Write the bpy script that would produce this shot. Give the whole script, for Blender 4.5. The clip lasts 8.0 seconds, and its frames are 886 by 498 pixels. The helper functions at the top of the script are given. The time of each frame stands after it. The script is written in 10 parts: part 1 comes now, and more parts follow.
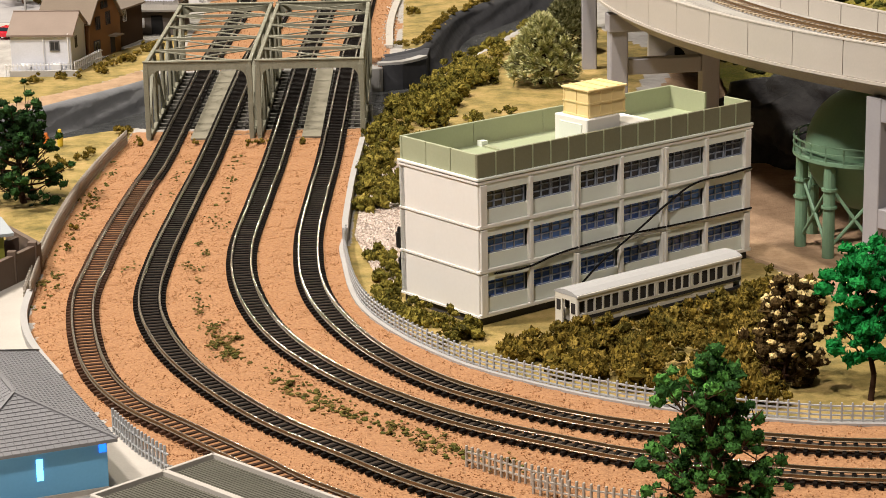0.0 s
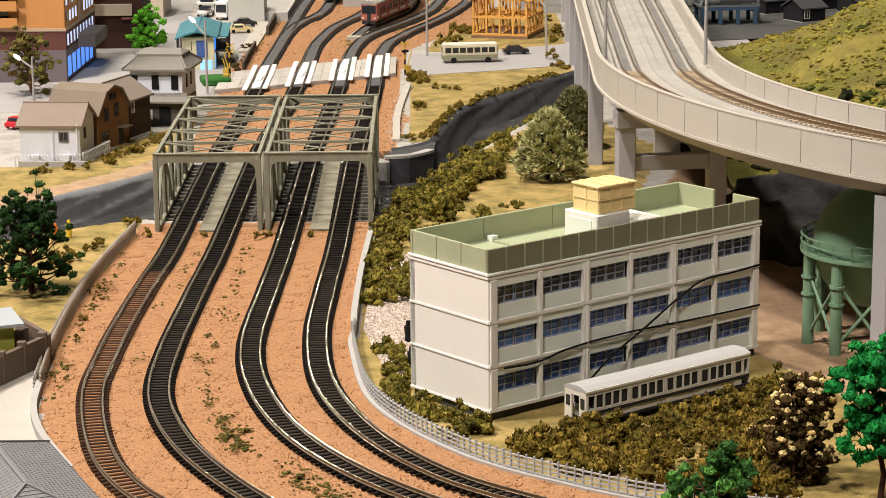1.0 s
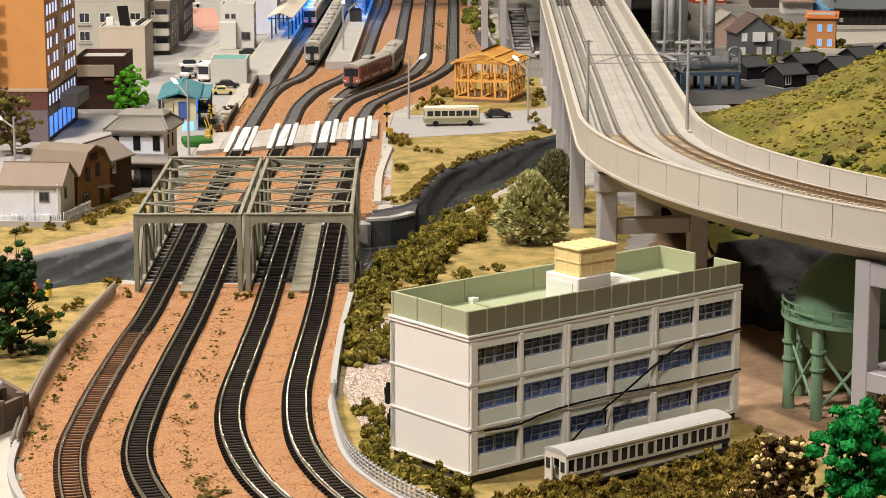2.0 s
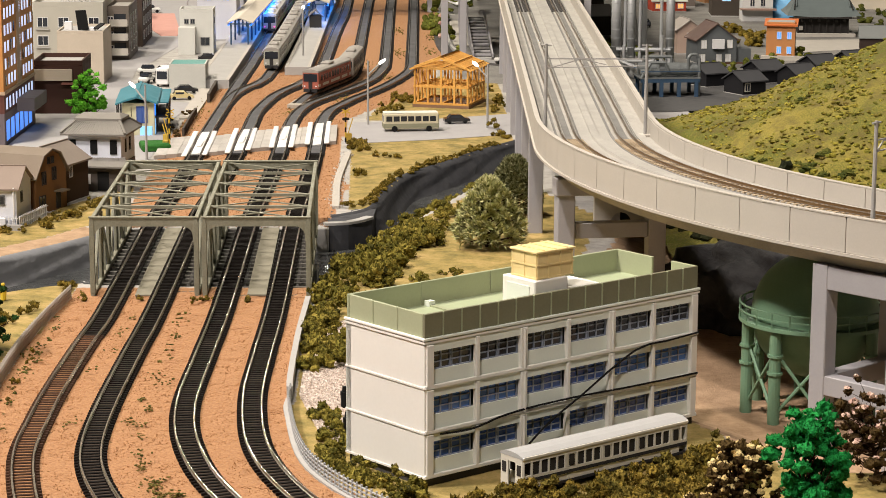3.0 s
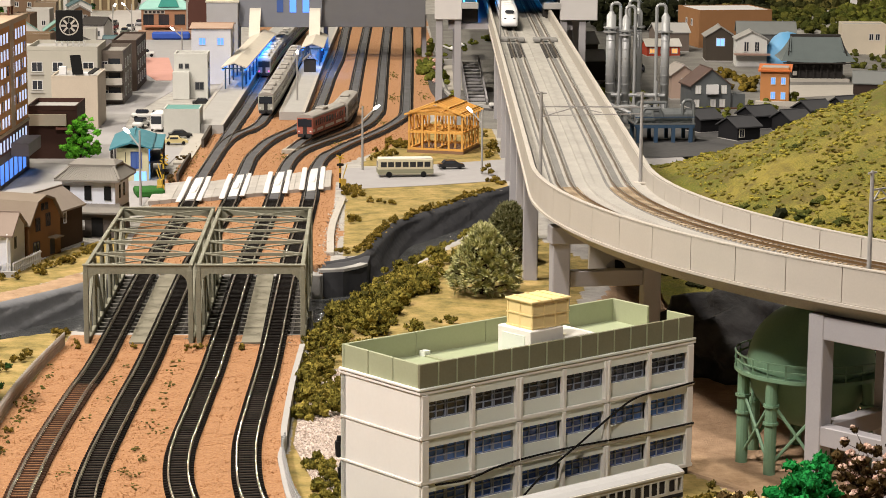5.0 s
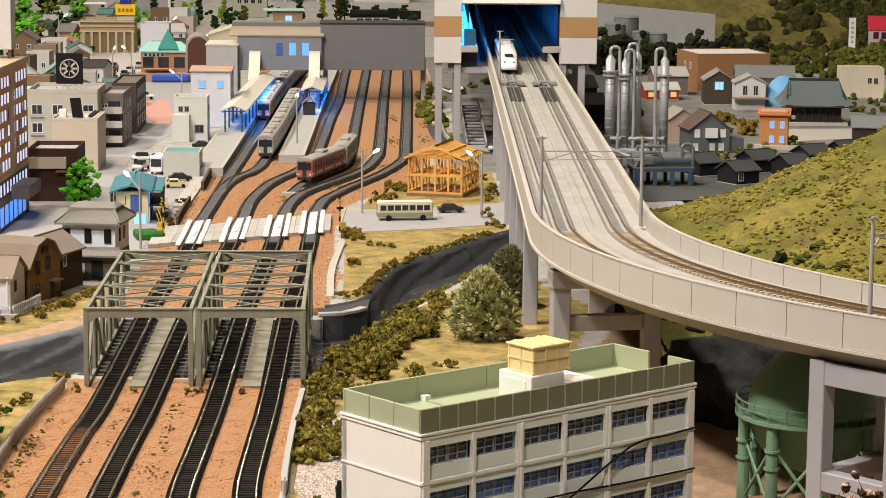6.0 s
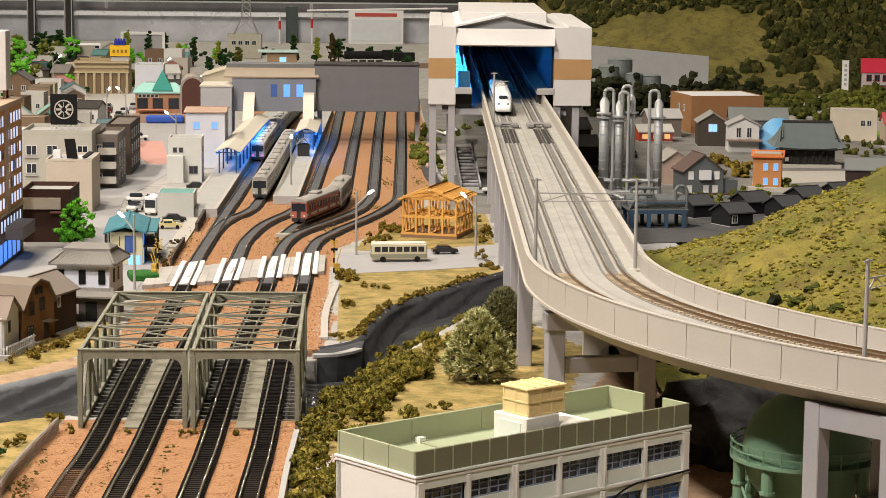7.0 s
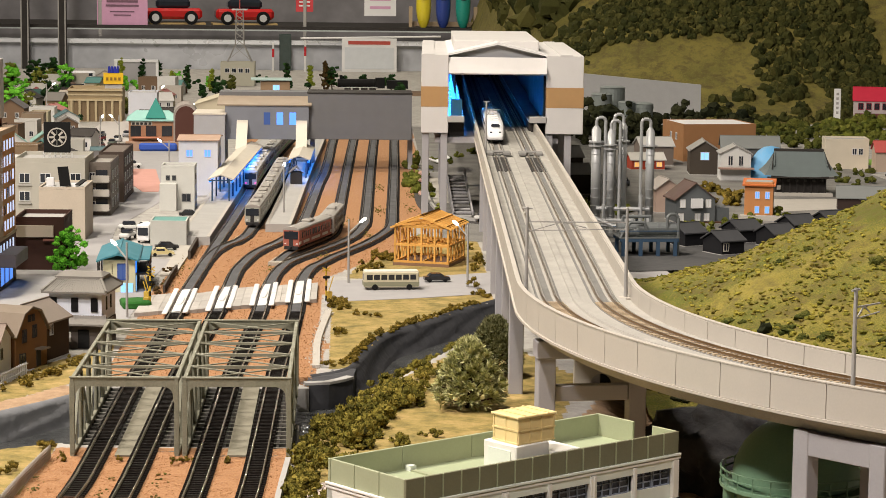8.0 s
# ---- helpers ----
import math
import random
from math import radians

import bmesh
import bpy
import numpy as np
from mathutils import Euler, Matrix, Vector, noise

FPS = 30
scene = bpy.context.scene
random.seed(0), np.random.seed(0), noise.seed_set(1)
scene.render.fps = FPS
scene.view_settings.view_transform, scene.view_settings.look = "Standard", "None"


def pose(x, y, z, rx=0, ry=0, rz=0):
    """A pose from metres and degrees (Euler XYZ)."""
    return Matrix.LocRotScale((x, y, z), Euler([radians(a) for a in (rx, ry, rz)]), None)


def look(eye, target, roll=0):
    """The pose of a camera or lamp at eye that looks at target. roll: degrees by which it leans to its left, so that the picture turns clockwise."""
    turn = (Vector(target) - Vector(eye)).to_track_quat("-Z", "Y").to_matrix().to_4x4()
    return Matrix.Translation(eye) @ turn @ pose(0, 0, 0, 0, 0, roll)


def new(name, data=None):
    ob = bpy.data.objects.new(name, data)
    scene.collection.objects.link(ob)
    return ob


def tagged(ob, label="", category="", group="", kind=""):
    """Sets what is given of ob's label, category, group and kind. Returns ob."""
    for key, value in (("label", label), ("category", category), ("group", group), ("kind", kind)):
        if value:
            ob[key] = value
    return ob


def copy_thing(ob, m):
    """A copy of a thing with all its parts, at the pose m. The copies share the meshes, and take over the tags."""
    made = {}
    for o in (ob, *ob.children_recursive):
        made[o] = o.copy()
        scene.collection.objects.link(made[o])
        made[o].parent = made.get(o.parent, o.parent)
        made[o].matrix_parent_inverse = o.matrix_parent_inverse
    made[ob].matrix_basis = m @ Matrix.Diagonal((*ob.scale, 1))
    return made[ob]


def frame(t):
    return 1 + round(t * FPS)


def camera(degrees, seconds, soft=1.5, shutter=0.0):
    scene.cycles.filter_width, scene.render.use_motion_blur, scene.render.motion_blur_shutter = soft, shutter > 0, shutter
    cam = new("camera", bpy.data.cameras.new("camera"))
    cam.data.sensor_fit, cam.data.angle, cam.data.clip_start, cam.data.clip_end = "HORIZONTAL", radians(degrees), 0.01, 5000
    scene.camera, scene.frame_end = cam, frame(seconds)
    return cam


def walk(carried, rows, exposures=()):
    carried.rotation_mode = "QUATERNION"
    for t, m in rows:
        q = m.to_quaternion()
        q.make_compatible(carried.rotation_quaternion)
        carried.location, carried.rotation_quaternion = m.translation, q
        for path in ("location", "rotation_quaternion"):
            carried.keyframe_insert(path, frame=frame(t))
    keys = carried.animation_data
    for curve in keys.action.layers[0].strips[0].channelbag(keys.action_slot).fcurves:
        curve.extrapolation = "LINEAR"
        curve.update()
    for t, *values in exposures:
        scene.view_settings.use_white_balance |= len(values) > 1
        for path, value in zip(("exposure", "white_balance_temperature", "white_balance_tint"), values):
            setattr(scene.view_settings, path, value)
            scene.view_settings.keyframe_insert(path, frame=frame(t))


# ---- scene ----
cam = camera(21.73, 8.0, 0.75)
PATH = (
    (0, (0.1162, -1.5377, 0.3362), (0.1283, 0.3925, -0.1876), -1.06),
    (0.5, (0.1127, -1.5389, 0.3383), (0.1233, 0.4019, -0.1444), -0.77),
    (1, (0.1099, -1.5414, 0.3387), (0.1253, 0.4079, -0.1081), -0.53),
    (1.5, (0.1084, -1.5422, 0.3391), (0.1311, 0.4137, -0.0780), -0.19),
    (1.7, (0.1089, -1.5412, 0.3383), (0.1343, 0.4175, -0.0652), -0.13),
    (2.8, (0.1119, -1.5357, 0.3336), (0.1724, 0.4259, -0.0518), 0.22),
    (3, (0.1124, -1.5348, 0.3327), (0.1785, 0.4268, -0.0521), 0.28),
    (3.5, (0.1138, -1.5332, 0.3334), (0.1853, 0.4297, -0.0428), 0.36),
    (4, (0.1129, -1.5322, 0.3342), (0.1839, 0.4324, -0.0337), 0.39),
    (5.3, (0.1112, -1.5305, 0.3366), (0.1834, 0.4390, -0.0039), 0.37),
    (5.5, (0.1109, -1.5302, 0.3369), (0.1834, 0.4405, 0.0034), 0.37),
    (6, (0.1098, -1.5315, 0.3378), (0.1835, 0.4424, 0.0244), 0.48),
    (6.5, (0.1086, -1.5311, 0.3383), (0.1844, 0.4456, 0.0434), 0.57),
    (7, (0.1088, -1.5319, 0.3381), (0.1883, 0.4471, 0.0601), 0.61),
    (7.5, (0.1096, -1.5334, 0.3384), (0.1928, 0.4474, 0.0743), 0.63),
    (8, (0.1102, -1.5376, 0.3396), (0.1951, 0.4444, 0.0851), 0.67),
)
walk(cam, [(t, look(eye, aim, roll)) for t, eye, aim, roll in PATH])

# ---- light: a dim hall with warm ceiling spots on the left of the table ----
scene.view_settings.exposure = 0.0
world = bpy.data.worlds.new("hall")
scene.world = world
world.use_nodes = True
world.node_tree.nodes["Background"].inputs["Color"].default_value = (1.0, 0.92, 0.82, 1)
world.node_tree.nodes["Background"].inputs["Strength"].default_value = 0.002


def ceiling_spot(x, y, z, tx, ty, watts, size, tint=(1.0, 0.90, 0.75)):
    data = bpy.data.lights.new("ceiling_spot", "AREA")
    data.shape, data.size, data.energy, data.color = "DISK", size, watts * 1.30, tint
    ob = new("ceiling_spot", data)
    ob.matrix_world = look((x, y, z), (tx, ty, 0))
    return ob


ceiling_spot(-1.30, -0.75, 2.15, 0.10, -0.30, 59, 0.24, (1.0, 0.90, 0.83))
ceiling_spot(-0.25, -2.00, 2.5, 0.15, -0.45, 43, 0.16, (1.0, 0.90, 0.83))
ceiling_spot(-0.60, 0.35, 2.4, 0.45, 1.40, 40.5, 0.14)
ceiling_spot(-1.10, 2.20, 1.8, 0.20, 2.40, 28, 0.14)
ceiling_spot(-0.25, 4.82, 1.68, -0.20, 4.60, 14, 0.14)
ceiling_spot(0.84, 3.98, 1.68, 0.70, 2.60, 4, 0.14)

# ---- materials (all lengths in their textures are real) ----
def surface(name, base, other=None, rough=0.7, metal=0.0, fine=900.0, broad=60.0, amount=0.5, bump=0.25, spread=0.0, depth=0.0004, glow=0.0):
    """Two colours mixed by noise at two scales, with a fine relief; spread: how far alike pieces differ in tone."""
    m = bpy.data.materials.new(name)
    m.use_nodes = True
    nt = m.node_tree
    n, link = nt.nodes, nt.links.new
    b = n["Principled BSDF"]
    b.inputs["Roughness"].default_value, b.inputs["Metallic"].default_value = rough, metal
    b.inputs["Specular IOR Level"].default_value = 0.5 if rough < 0.5 else 0.28 if max(base) > 0.08 else 0.06
    other = other or tuple(c * 0.72 for c in base)
    tc = n.new("ShaderNodeTexCoord")
    a, c = n.new("ShaderNodeTexNoise"), n.new("ShaderNodeTexNoise")
    for node, scale, detail in ((a, fine, 4.0), (c, broad, 5.0)):
        node.inputs["Scale"].default_value, node.inputs["Detail"].default_value = scale, detail
        link(tc.outputs["Object"], node.inputs["Vector"])
    mixf = n.new("ShaderNodeMath")
    mixf.operation = "MULTIPLY_ADD"
    mixf.inputs[1].default_value = 0.5
    half = n.new("ShaderNodeMath")
    half.operation = "MULTIPLY"
    half.inputs[1].default_value = 0.5
    link(a.outputs["Fac"], half.inputs[0])
    link(c.outputs["Fac"], mixf.inputs[0])
    link(half.outputs[0], mixf.inputs[2])
    ramp = n.new("ShaderNodeMapRange")
    ramp.inputs["From Min"].default_value, ramp.inputs["From Max"].default_value = 0.5 - 0.16, 0.5 + 0.16
    ramp.inputs["To Max"].default_value = amount
    link(mixf.outputs[0], ramp.inputs["Value"])
    mix = n.new("ShaderNodeMix")
    mix.data_type = "RGBA"
    mix.inputs["A"].default_value, mix.inputs["B"].default_value = (*base, 1), (*other, 1)
    link(ramp.outputs["Result"], mix.inputs["Factor"])
    out = mix.outputs["Result"]
    if spread:
        info, hsv, mr = n.new("ShaderNodeObjectInfo"), n.new("ShaderNodeHueSaturation"), n.new("ShaderNodeMapRange")
        mr.inputs["To Min"].default_value, mr.inputs["To Max"].default_value = 1 - spread, 1 + spread
        link(info.outputs["Random"], mr.inputs["Value"])
        link(mr.outputs["Result"], hsv.inputs["Value"])
        link(out, hsv.inputs["Color"])
        out = hsv.outputs["Color"]
    link(out, b.inputs["Base Color"])
    if bump:
        bp = n.new("ShaderNodeBump")
        bp.inputs["Strength"].default_value, bp.inputs["Distance"].default_value = bump, depth
        link(a.outputs["Fac"], bp.inputs["Height"])
        link(bp.outputs["Normal"], b.inputs["Normal"])
    rr = n.new("ShaderNodeMapRange")
    rr.inputs["To Min"].default_value, rr.inputs["To Max"].default_value = max(rough - 0.12, 0.05), min(rough + 0.12, 1)
    link(c.outputs["Fac"], rr.inputs["Value"])
    link(rr.outputs["Result"], b.inputs["Roughness"])
    if glow:
        b.inputs["Emission Color"].default_value, b.inputs["Emission Strength"].default_value = (*base, 1), glow
    return m


def islands(name, colours, rough=0.9, fine=1100.0, grain=0.6, bump=0.8):
    """For joined clumps: each loose piece takes its own tone from a row of colours."""
    m = surface(name, colours[0], rough=rough, fine=fine, bump=bump, depth=0.0008)
    m.node_tree.nodes["Principled BSDF"].inputs["Specular IOR Level"].default_value = 0.1
    nt = m.node_tree
    n, link = nt.nodes, nt.links.new
    geo, ramp = n.new("ShaderNodeNewGeometry"), n.new("ShaderNodeValToRGB")
    cr = ramp.color_ramp
    while len(cr.elements) < len(colours):
        cr.elements.new(0.5)
    for k, col in enumerate(colours):
        cr.elements[k].position, cr.elements[k].color = k / (len(colours) - 1), (*col, 1)
    link(geo.outputs["Random Per Island"], ramp.inputs["Fac"])
    mul = n.new("ShaderNodeMix")
    mul.data_type, mul.blend_type = "RGBA", "MULTIPLY"
    mul.inputs["Factor"].default_value = grain
    noise_node = [q for q in n if q.type == "TEX_NOISE"][0]
    spread_node = n.new("ShaderNodeMapRange")
    spread_node.inputs["From Min"].default_value, spread_node.inputs["From Max"].default_value = 0.32, 0.62
    spread_node.inputs["To Min"].default_value, spread_node.inputs["To Max"].default_value = 0.3, 1.5
    link(noise_node.outputs["Fac"], spread_node.inputs["Value"])
    link(ramp.outputs["Color"], mul.inputs["A"])
    link(spread_node.outputs["Result"], mul.inputs["B"])
    link(mul.outputs["Result"], n["Principled BSDF"].inputs["Base Color"])
    return m


def lit(name, colour, strength):
    m = bpy.data.materials.new(name)
    m.use_nodes = True
    b = m.node_tree.nodes["Principled BSDF"]
    b.inputs["Base Color"].default_value = (*colour, 1)
    b.inputs["Emission Color"].default_value, b.inputs["Emission Strength"].default_value = (*colour, 1), strength
    return m


def glass(name, tint=(0.05, 0.06, 0.08), rough=0.08):
    m = bpy.data.materials.new(name)
    m.use_nodes = True
    b = m.node_tree.nodes["Principled BSDF"]
    b.inputs["Base Color"].default_value, b.inputs["Roughness"].default_value = (*tint, 1), rough
    b.inputs["IOR"].default_value = 1.5
    return m


M = dict(
    steel=surface("bridge_paint", (0.27, 0.27, 0.205), (0.16, 0.15, 0.105), rough=0.55, bump=0.1, broad=90, amount=0.8),
    slab=surface("walkway", (0.25, 0.235, 0.175), (0.17, 0.155, 0.115), rough=0.85, amount=0.8),
    beam=surface("floor_beam", (0.15, 0.145, 0.125), (0.07, 0.06, 0.05), rough=0.8, amount=0.8),
    rail=surface("rail_steel", (0.62, 0.55, 0.43), (0.44, 0.38, 0.29), rough=0.2, metal=0.75, bump=0.03),
    sleeper=surface("sleeper_plastic", (0.006, 0.005, 0.0045), (0.016, 0.012, 0.009), rough=0.7, spread=0.35),
    sleeper_brown=surface("sleeper_brown", (0.045, 0.026, 0.018), (0.085, 0.045, 0.026), rough=0.85, spread=0.3),
    rail_side=surface("rail_side", (0.26, 0.165, 0.08), (0.11, 0.07, 0.04), rough=0.35, metal=0.6),
    # dusty fill, darkened by the shade between sleepers put into its colour
    dust=surface("dusty_shaded_gap", (0.065, 0.05, 0.038), (0.02, 0.017, 0.015), rough=0.95, fine=1500, bump=0.6),
    ballast_bed=surface("ballast_bed", (0.30, 0.15, 0.065), (0.18, 0.09, 0.045), rough=0.95, fine=1500, bump=0.8),
    infill=surface("track_infill", (0.115, 0.115, 0.118), (0.055, 0.055, 0.058), rough=0.85, broad=45, amount=0.9),
    bed=surface("track_bed", (0.03, 0.028, 0.028), (0.06, 0.052, 0.046), rough=0.9),
    sleeper_yard=surface("sleeper_yard", (0.035, 0.034, 0.035), (0.06, 0.058, 0.056), rough=0.8, spread=0.2),
    rail_dull=surface("rail_dull", (0.15, 0.135, 0.115), (0.085, 0.072, 0.06), rough=0.4, metal=0.4, bump=0.05),
    slab_track=surface("slab_track", (0.20, 0.195, 0.183), (0.13, 0.127, 0.118), rough=0.8, broad=40, amount=0.8),
    cream=surface("cream_plastic", (0.80, 0.78, 0.72), (0.74, 0.72, 0.66), rough=0.5, bump=0.06, amount=0.5, fine=500),
    cream_grey=surface("grey_cream_plastic", (0.74, 0.78, 0.70), (0.68, 0.715, 0.635), rough=0.5, bump=0.06),
    # the parapet's olive twice: shaded for the front, lit for its other sides
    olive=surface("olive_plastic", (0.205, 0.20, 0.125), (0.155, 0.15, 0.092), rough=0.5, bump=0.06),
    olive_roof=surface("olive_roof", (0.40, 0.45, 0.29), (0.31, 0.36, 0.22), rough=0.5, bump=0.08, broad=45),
    olive_lit=surface("lit_olive_plastic", (0.37, 0.395, 0.255), (0.31, 0.335, 0.21), rough=0.5, bump=0.06),
    yellow_tank=surface("pale_yellow_plastic", (0.78, 0.62, 0.30), (0.72, 0.55, 0.25), rough=0.45, bump=0.06),
    via=surface("viaduct_plastic", (0.48, 0.445, 0.39), (0.41, 0.38, 0.33), rough=0.55, bump=0.08, broad=30),
    via_deck=surface("viaduct_deck", (0.42, 0.40, 0.36), (0.27, 0.26, 0.235), rough=0.7, broad=35, amount=0.8),
    pier=surface("pier_grey", (0.36, 0.35, 0.36), (0.30, 0.29, 0.30), rough=0.6, bump=0.08),
    conc=surface("concrete", (0.40, 0.39, 0.37), (0.30, 0.29, 0.28), rough=0.85),
    pale=surface("pale_concrete", (0.46, 0.43, 0.38), (0.36, 0.335, 0.30), rough=0.8),
    road=surface("road_grey", (0.36, 0.35, 0.35), (0.28, 0.27, 0.27), rough=0.9),
    white=surface("white_plastic", (0.74, 0.74, 0.74), (0.66, 0.66, 0.66), rough=0.5, bump=0.05),
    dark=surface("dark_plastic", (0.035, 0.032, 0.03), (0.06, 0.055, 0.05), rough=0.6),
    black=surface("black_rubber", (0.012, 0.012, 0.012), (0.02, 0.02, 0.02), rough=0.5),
    glass=glass("window_glass", (0.02, 0.024, 0.032)),
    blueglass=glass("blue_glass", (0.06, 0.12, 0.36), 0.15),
    # office panes: a grey reflection and a blue-lit tone as base colours
    reflectglass=glass("grey_reflection_glass", (0.045, 0.05, 0.065), 0.12),
    litglass=glass("blue_lit_glass", (0.08, 0.19, 0.52), 0.15),
    tank=surface("tank_green", (0.17, 0.29, 0.185), (0.125, 0.22, 0.14), rough=0.5, bump=0.06),
    fence=surface("fence_grey", (0.40, 0.41, 0.41), (0.32, 0.32, 0.32), rough=0.6),
    # the lighter grey in the water's mix is reflection put into the colour
    water=surface("water", (0.03, 0.032, 0.033), (0.085, 0.088, 0.086), rough=0.22, bump=0.9, fine=160, broad=25, depth=0.0015, amount=0.8),
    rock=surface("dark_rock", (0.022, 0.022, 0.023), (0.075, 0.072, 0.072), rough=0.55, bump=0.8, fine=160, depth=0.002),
    silver=surface("pipe_silver", (0.60, 0.60, 0.60), (0.48, 0.48, 0.48), rough=0.4, metal=0.15),
    pipeblue=surface("steel_blue", (0.03, 0.065, 0.12), (0.045, 0.075, 0.11), rough=0.6),
)


# ---- building helpers: shapes are given in centimetres ----
CM = 0.01


def bm_new():
    return bmesh.new()


def box(bm, x, y, z, sx, sy, sz, rz=0.0, bevel=0.0):
    """A block standing on z, centred on x, y."""
    r = bmesh.ops.create_cube(bm, size=1.0)
    m = Matrix.Translation((x, y, z + sz / 2)) @ Matrix.Rotation(radians(rz), 4, "Z") @ Matrix.Diagonal((sx, sy, sz, 1))
    bmesh.ops.transform(bm, matrix=m, verts=r["verts"])
    if bevel:
        edges = list({e for v in r["verts"] for e in v.link_edges})
        bmesh.ops.bevel(bm, geom=edges, offset=bevel, segments=1, affect="EDGES")
    return bm


def rod(bm, a, b, r0, r1=None, n=8):
    """A round bar from a to b."""
    a, b = Vector(a), Vector(b)
    r = bmesh.ops.create_cone(bm, cap_ends=True, segments=n, radius1=r0, radius2=r0 if r1 is None else r1, depth=(b - a).length)
    m = Matrix.Translation((a + b) / 2) @ (b - a).to_track_quat("Z", "Y").to_matrix().to_4x4()
    bmesh.ops.transform(bm, matrix=m, verts=r["verts"])
    return bm


def bar(bm, a, b, w, h):
    """A square bar from a to b, w wide and h high."""
    a, b = Vector(a), Vector(b)
    r = bmesh.ops.create_cube(bm, size=1.0)
    m = Matrix.Translation((a + b) / 2) @ (b - a).to_track_quat("Y", "Z").to_matrix().to_4x4() @ Matrix.Diagonal((w, (b - a).length, h, 1))
    bmesh.ops.transform(bm, matrix=m, verts=r["verts"])
    return bm


def prism(bm, poly, z0, z1):
    """A flat outline raised from z0 to z1."""
    lo = [bm.verts.new((x, y, z0)) for x, y in poly]
    hi = [bm.verts.new((x, y, z1)) for x, y in poly]
    bm.faces.new(list(reversed(lo)))
    bm.faces.new(hi)
    for k in range(len(poly)):
        j = (k + 1) % len(poly)
        bm.faces.new((lo[k], lo[j], hi[j], hi[k]))
    bmesh.ops.recalc_face_normals(bm, faces=bm.faces)
    return bm


def sweep(bm, path, outline):
    """An outline of (sideways, up) carried along a path of (x, y, z); sideways is to the right of the way."""
    rings = []
    n = len(path)
    for k in range(n):
        a, b = Vector(path[max(k - 1, 0)]), Vector(path[min(k + 1, n - 1)])
        d = (b - a)
        d.z = 0
        d.normalize()
        side = Vector((d.y, -d.x, 0))
        p = Vector(path[k])
        rings.append([bm.verts.new(p + side * s + Vector((0, 0, u))) for s, u in outline])
    m = len(outline)
    for r0, r1 in zip(rings, rings[1:]):
        for k in range(m):
            j = (k + 1) % m
            bm.faces.new((r0[k], r0[j], r1[j], r1[k]))
    bm.faces.new(rings[0])
    bm.faces.new(list(reversed(rings[-1])))
    bmesh.ops.recalc_face_normals(bm, faces=bm.faces)
    return bm


def mesh_of(bm, name, material, smooth=False):
    bmesh.ops.scale(bm, vec=(CM, CM, CM), verts=bm.verts)
    me = bpy.data.meshes.new(name)
    bm.to_mesh(me)
    bm.free()
    for mt in material if isinstance(material, (list, tuple)) else [material]:
        me.materials.append(mt)
    if smooth:
        for p in me.polygons:
            p.use_smooth = True
    return me


def thing(name, x, y, z=0.0, rz=0.0, label="", category="", group="", kind=""):
    """The Empty at a thing's base that carries its parts."""
    ob = new(name)
    ob.empty_display_size = 0.01
    ob.matrix_world = pose(x * CM, y * CM, z * CM, 0, 0, rz)
    return tagged(ob, label, category, group, kind)


def part(name, bm, material, parent=None, label="", smooth=False, at=None, kind=""):
    """One mesh object under a thing, or on its own."""
    me = bm if isinstance(bm, bpy.types.Mesh) else mesh_of(bm, name, material, smooth)
    ob = new(name, me)
    if parent:
        ob.parent = parent
    if at is not None:
        ob.matrix_basis = Matrix.Translation((at[0] * CM, at[1] * CM, at[2] * CM)) @ Matrix.Rotation(radians(at[3] if len(at) > 3 else 0), 4, "Z")
    return tagged(ob, label, "", "", kind)


def setting(name, bm, material, label, category, smooth=False, kind="structure"):
    ob = new(name, mesh_of(bm, name, material, smooth))
    return tagged(ob, label, category, "", kind)


def smoothstep(a, b, v):
    t = min(max((v - a) / (b - a), 0.0), 1.0)
    return t * t * (3 - 2 * t)


def along(path, step):
    """Points and headings at even steps along a plan path."""
    out, left = [], 0.0
    for (x0, y0), (x1, y1) in zip(path, path[1:]):
        d = math.hypot(x1 - x0, y1 - y0)
        s = left
        while s < d:
            out.append((x0 + (x1 - x0) * s / d, y0 + (y1 - y0) * s / d, math.degrees(math.atan2(y1 - y0, x1 - x0))))
            s += step
        left = s - d
    return out


def spline(points, per=8):
    """A smooth plan curve through points."""
    p = [Vector((*q, 0)) for q in points]
    p = [2 * p[0] - p[1]] + p + [2 * p[-1] - p[-2]]
    out = []
    for k in range(1, len(p) - 2):
        a, b, c, d = p[k - 1 : k + 3]
        for s in range(per):
            t = s / per
            v = 0.5 * (2 * b + (c - a) * t + (2 * a - 5 * b + 4 * c - d) * t * t + (3 * b - a - 3 * c + d) * t * t * t)
            out.append((v.x, v.y))
    out.append((p[-2].x, p[-2].y))
    return out

# ---- the ground: one sheet with the river's trench ----
FAR_BANK = [(-60, -42), (-30, -8), (-19.3, 7.2), (-15, 13.3), (-10.1, 20.5), (-8, 25.5), (8.5, 29.5), (11.6, 33.5), (13, 42.7), (14.5, 49.6), (17.2, 55), (20, 60.2), (23, 66.2), (34, 84), (60, 112)]
NEAR_BANK = [(-60, -58), (-30, -19), (-18.5, -3), (-14.5, 0.7), (-11.5, 2.9), (-8.6, 4.6), (-8.2, 4), (8.2, 2.5), (9.6, 9), (13.5, 24), (19, 40), (24, 54), (34, 70), (60, 96)]
RIVER = NEAR_BANK + FAR_BANK[::-1]
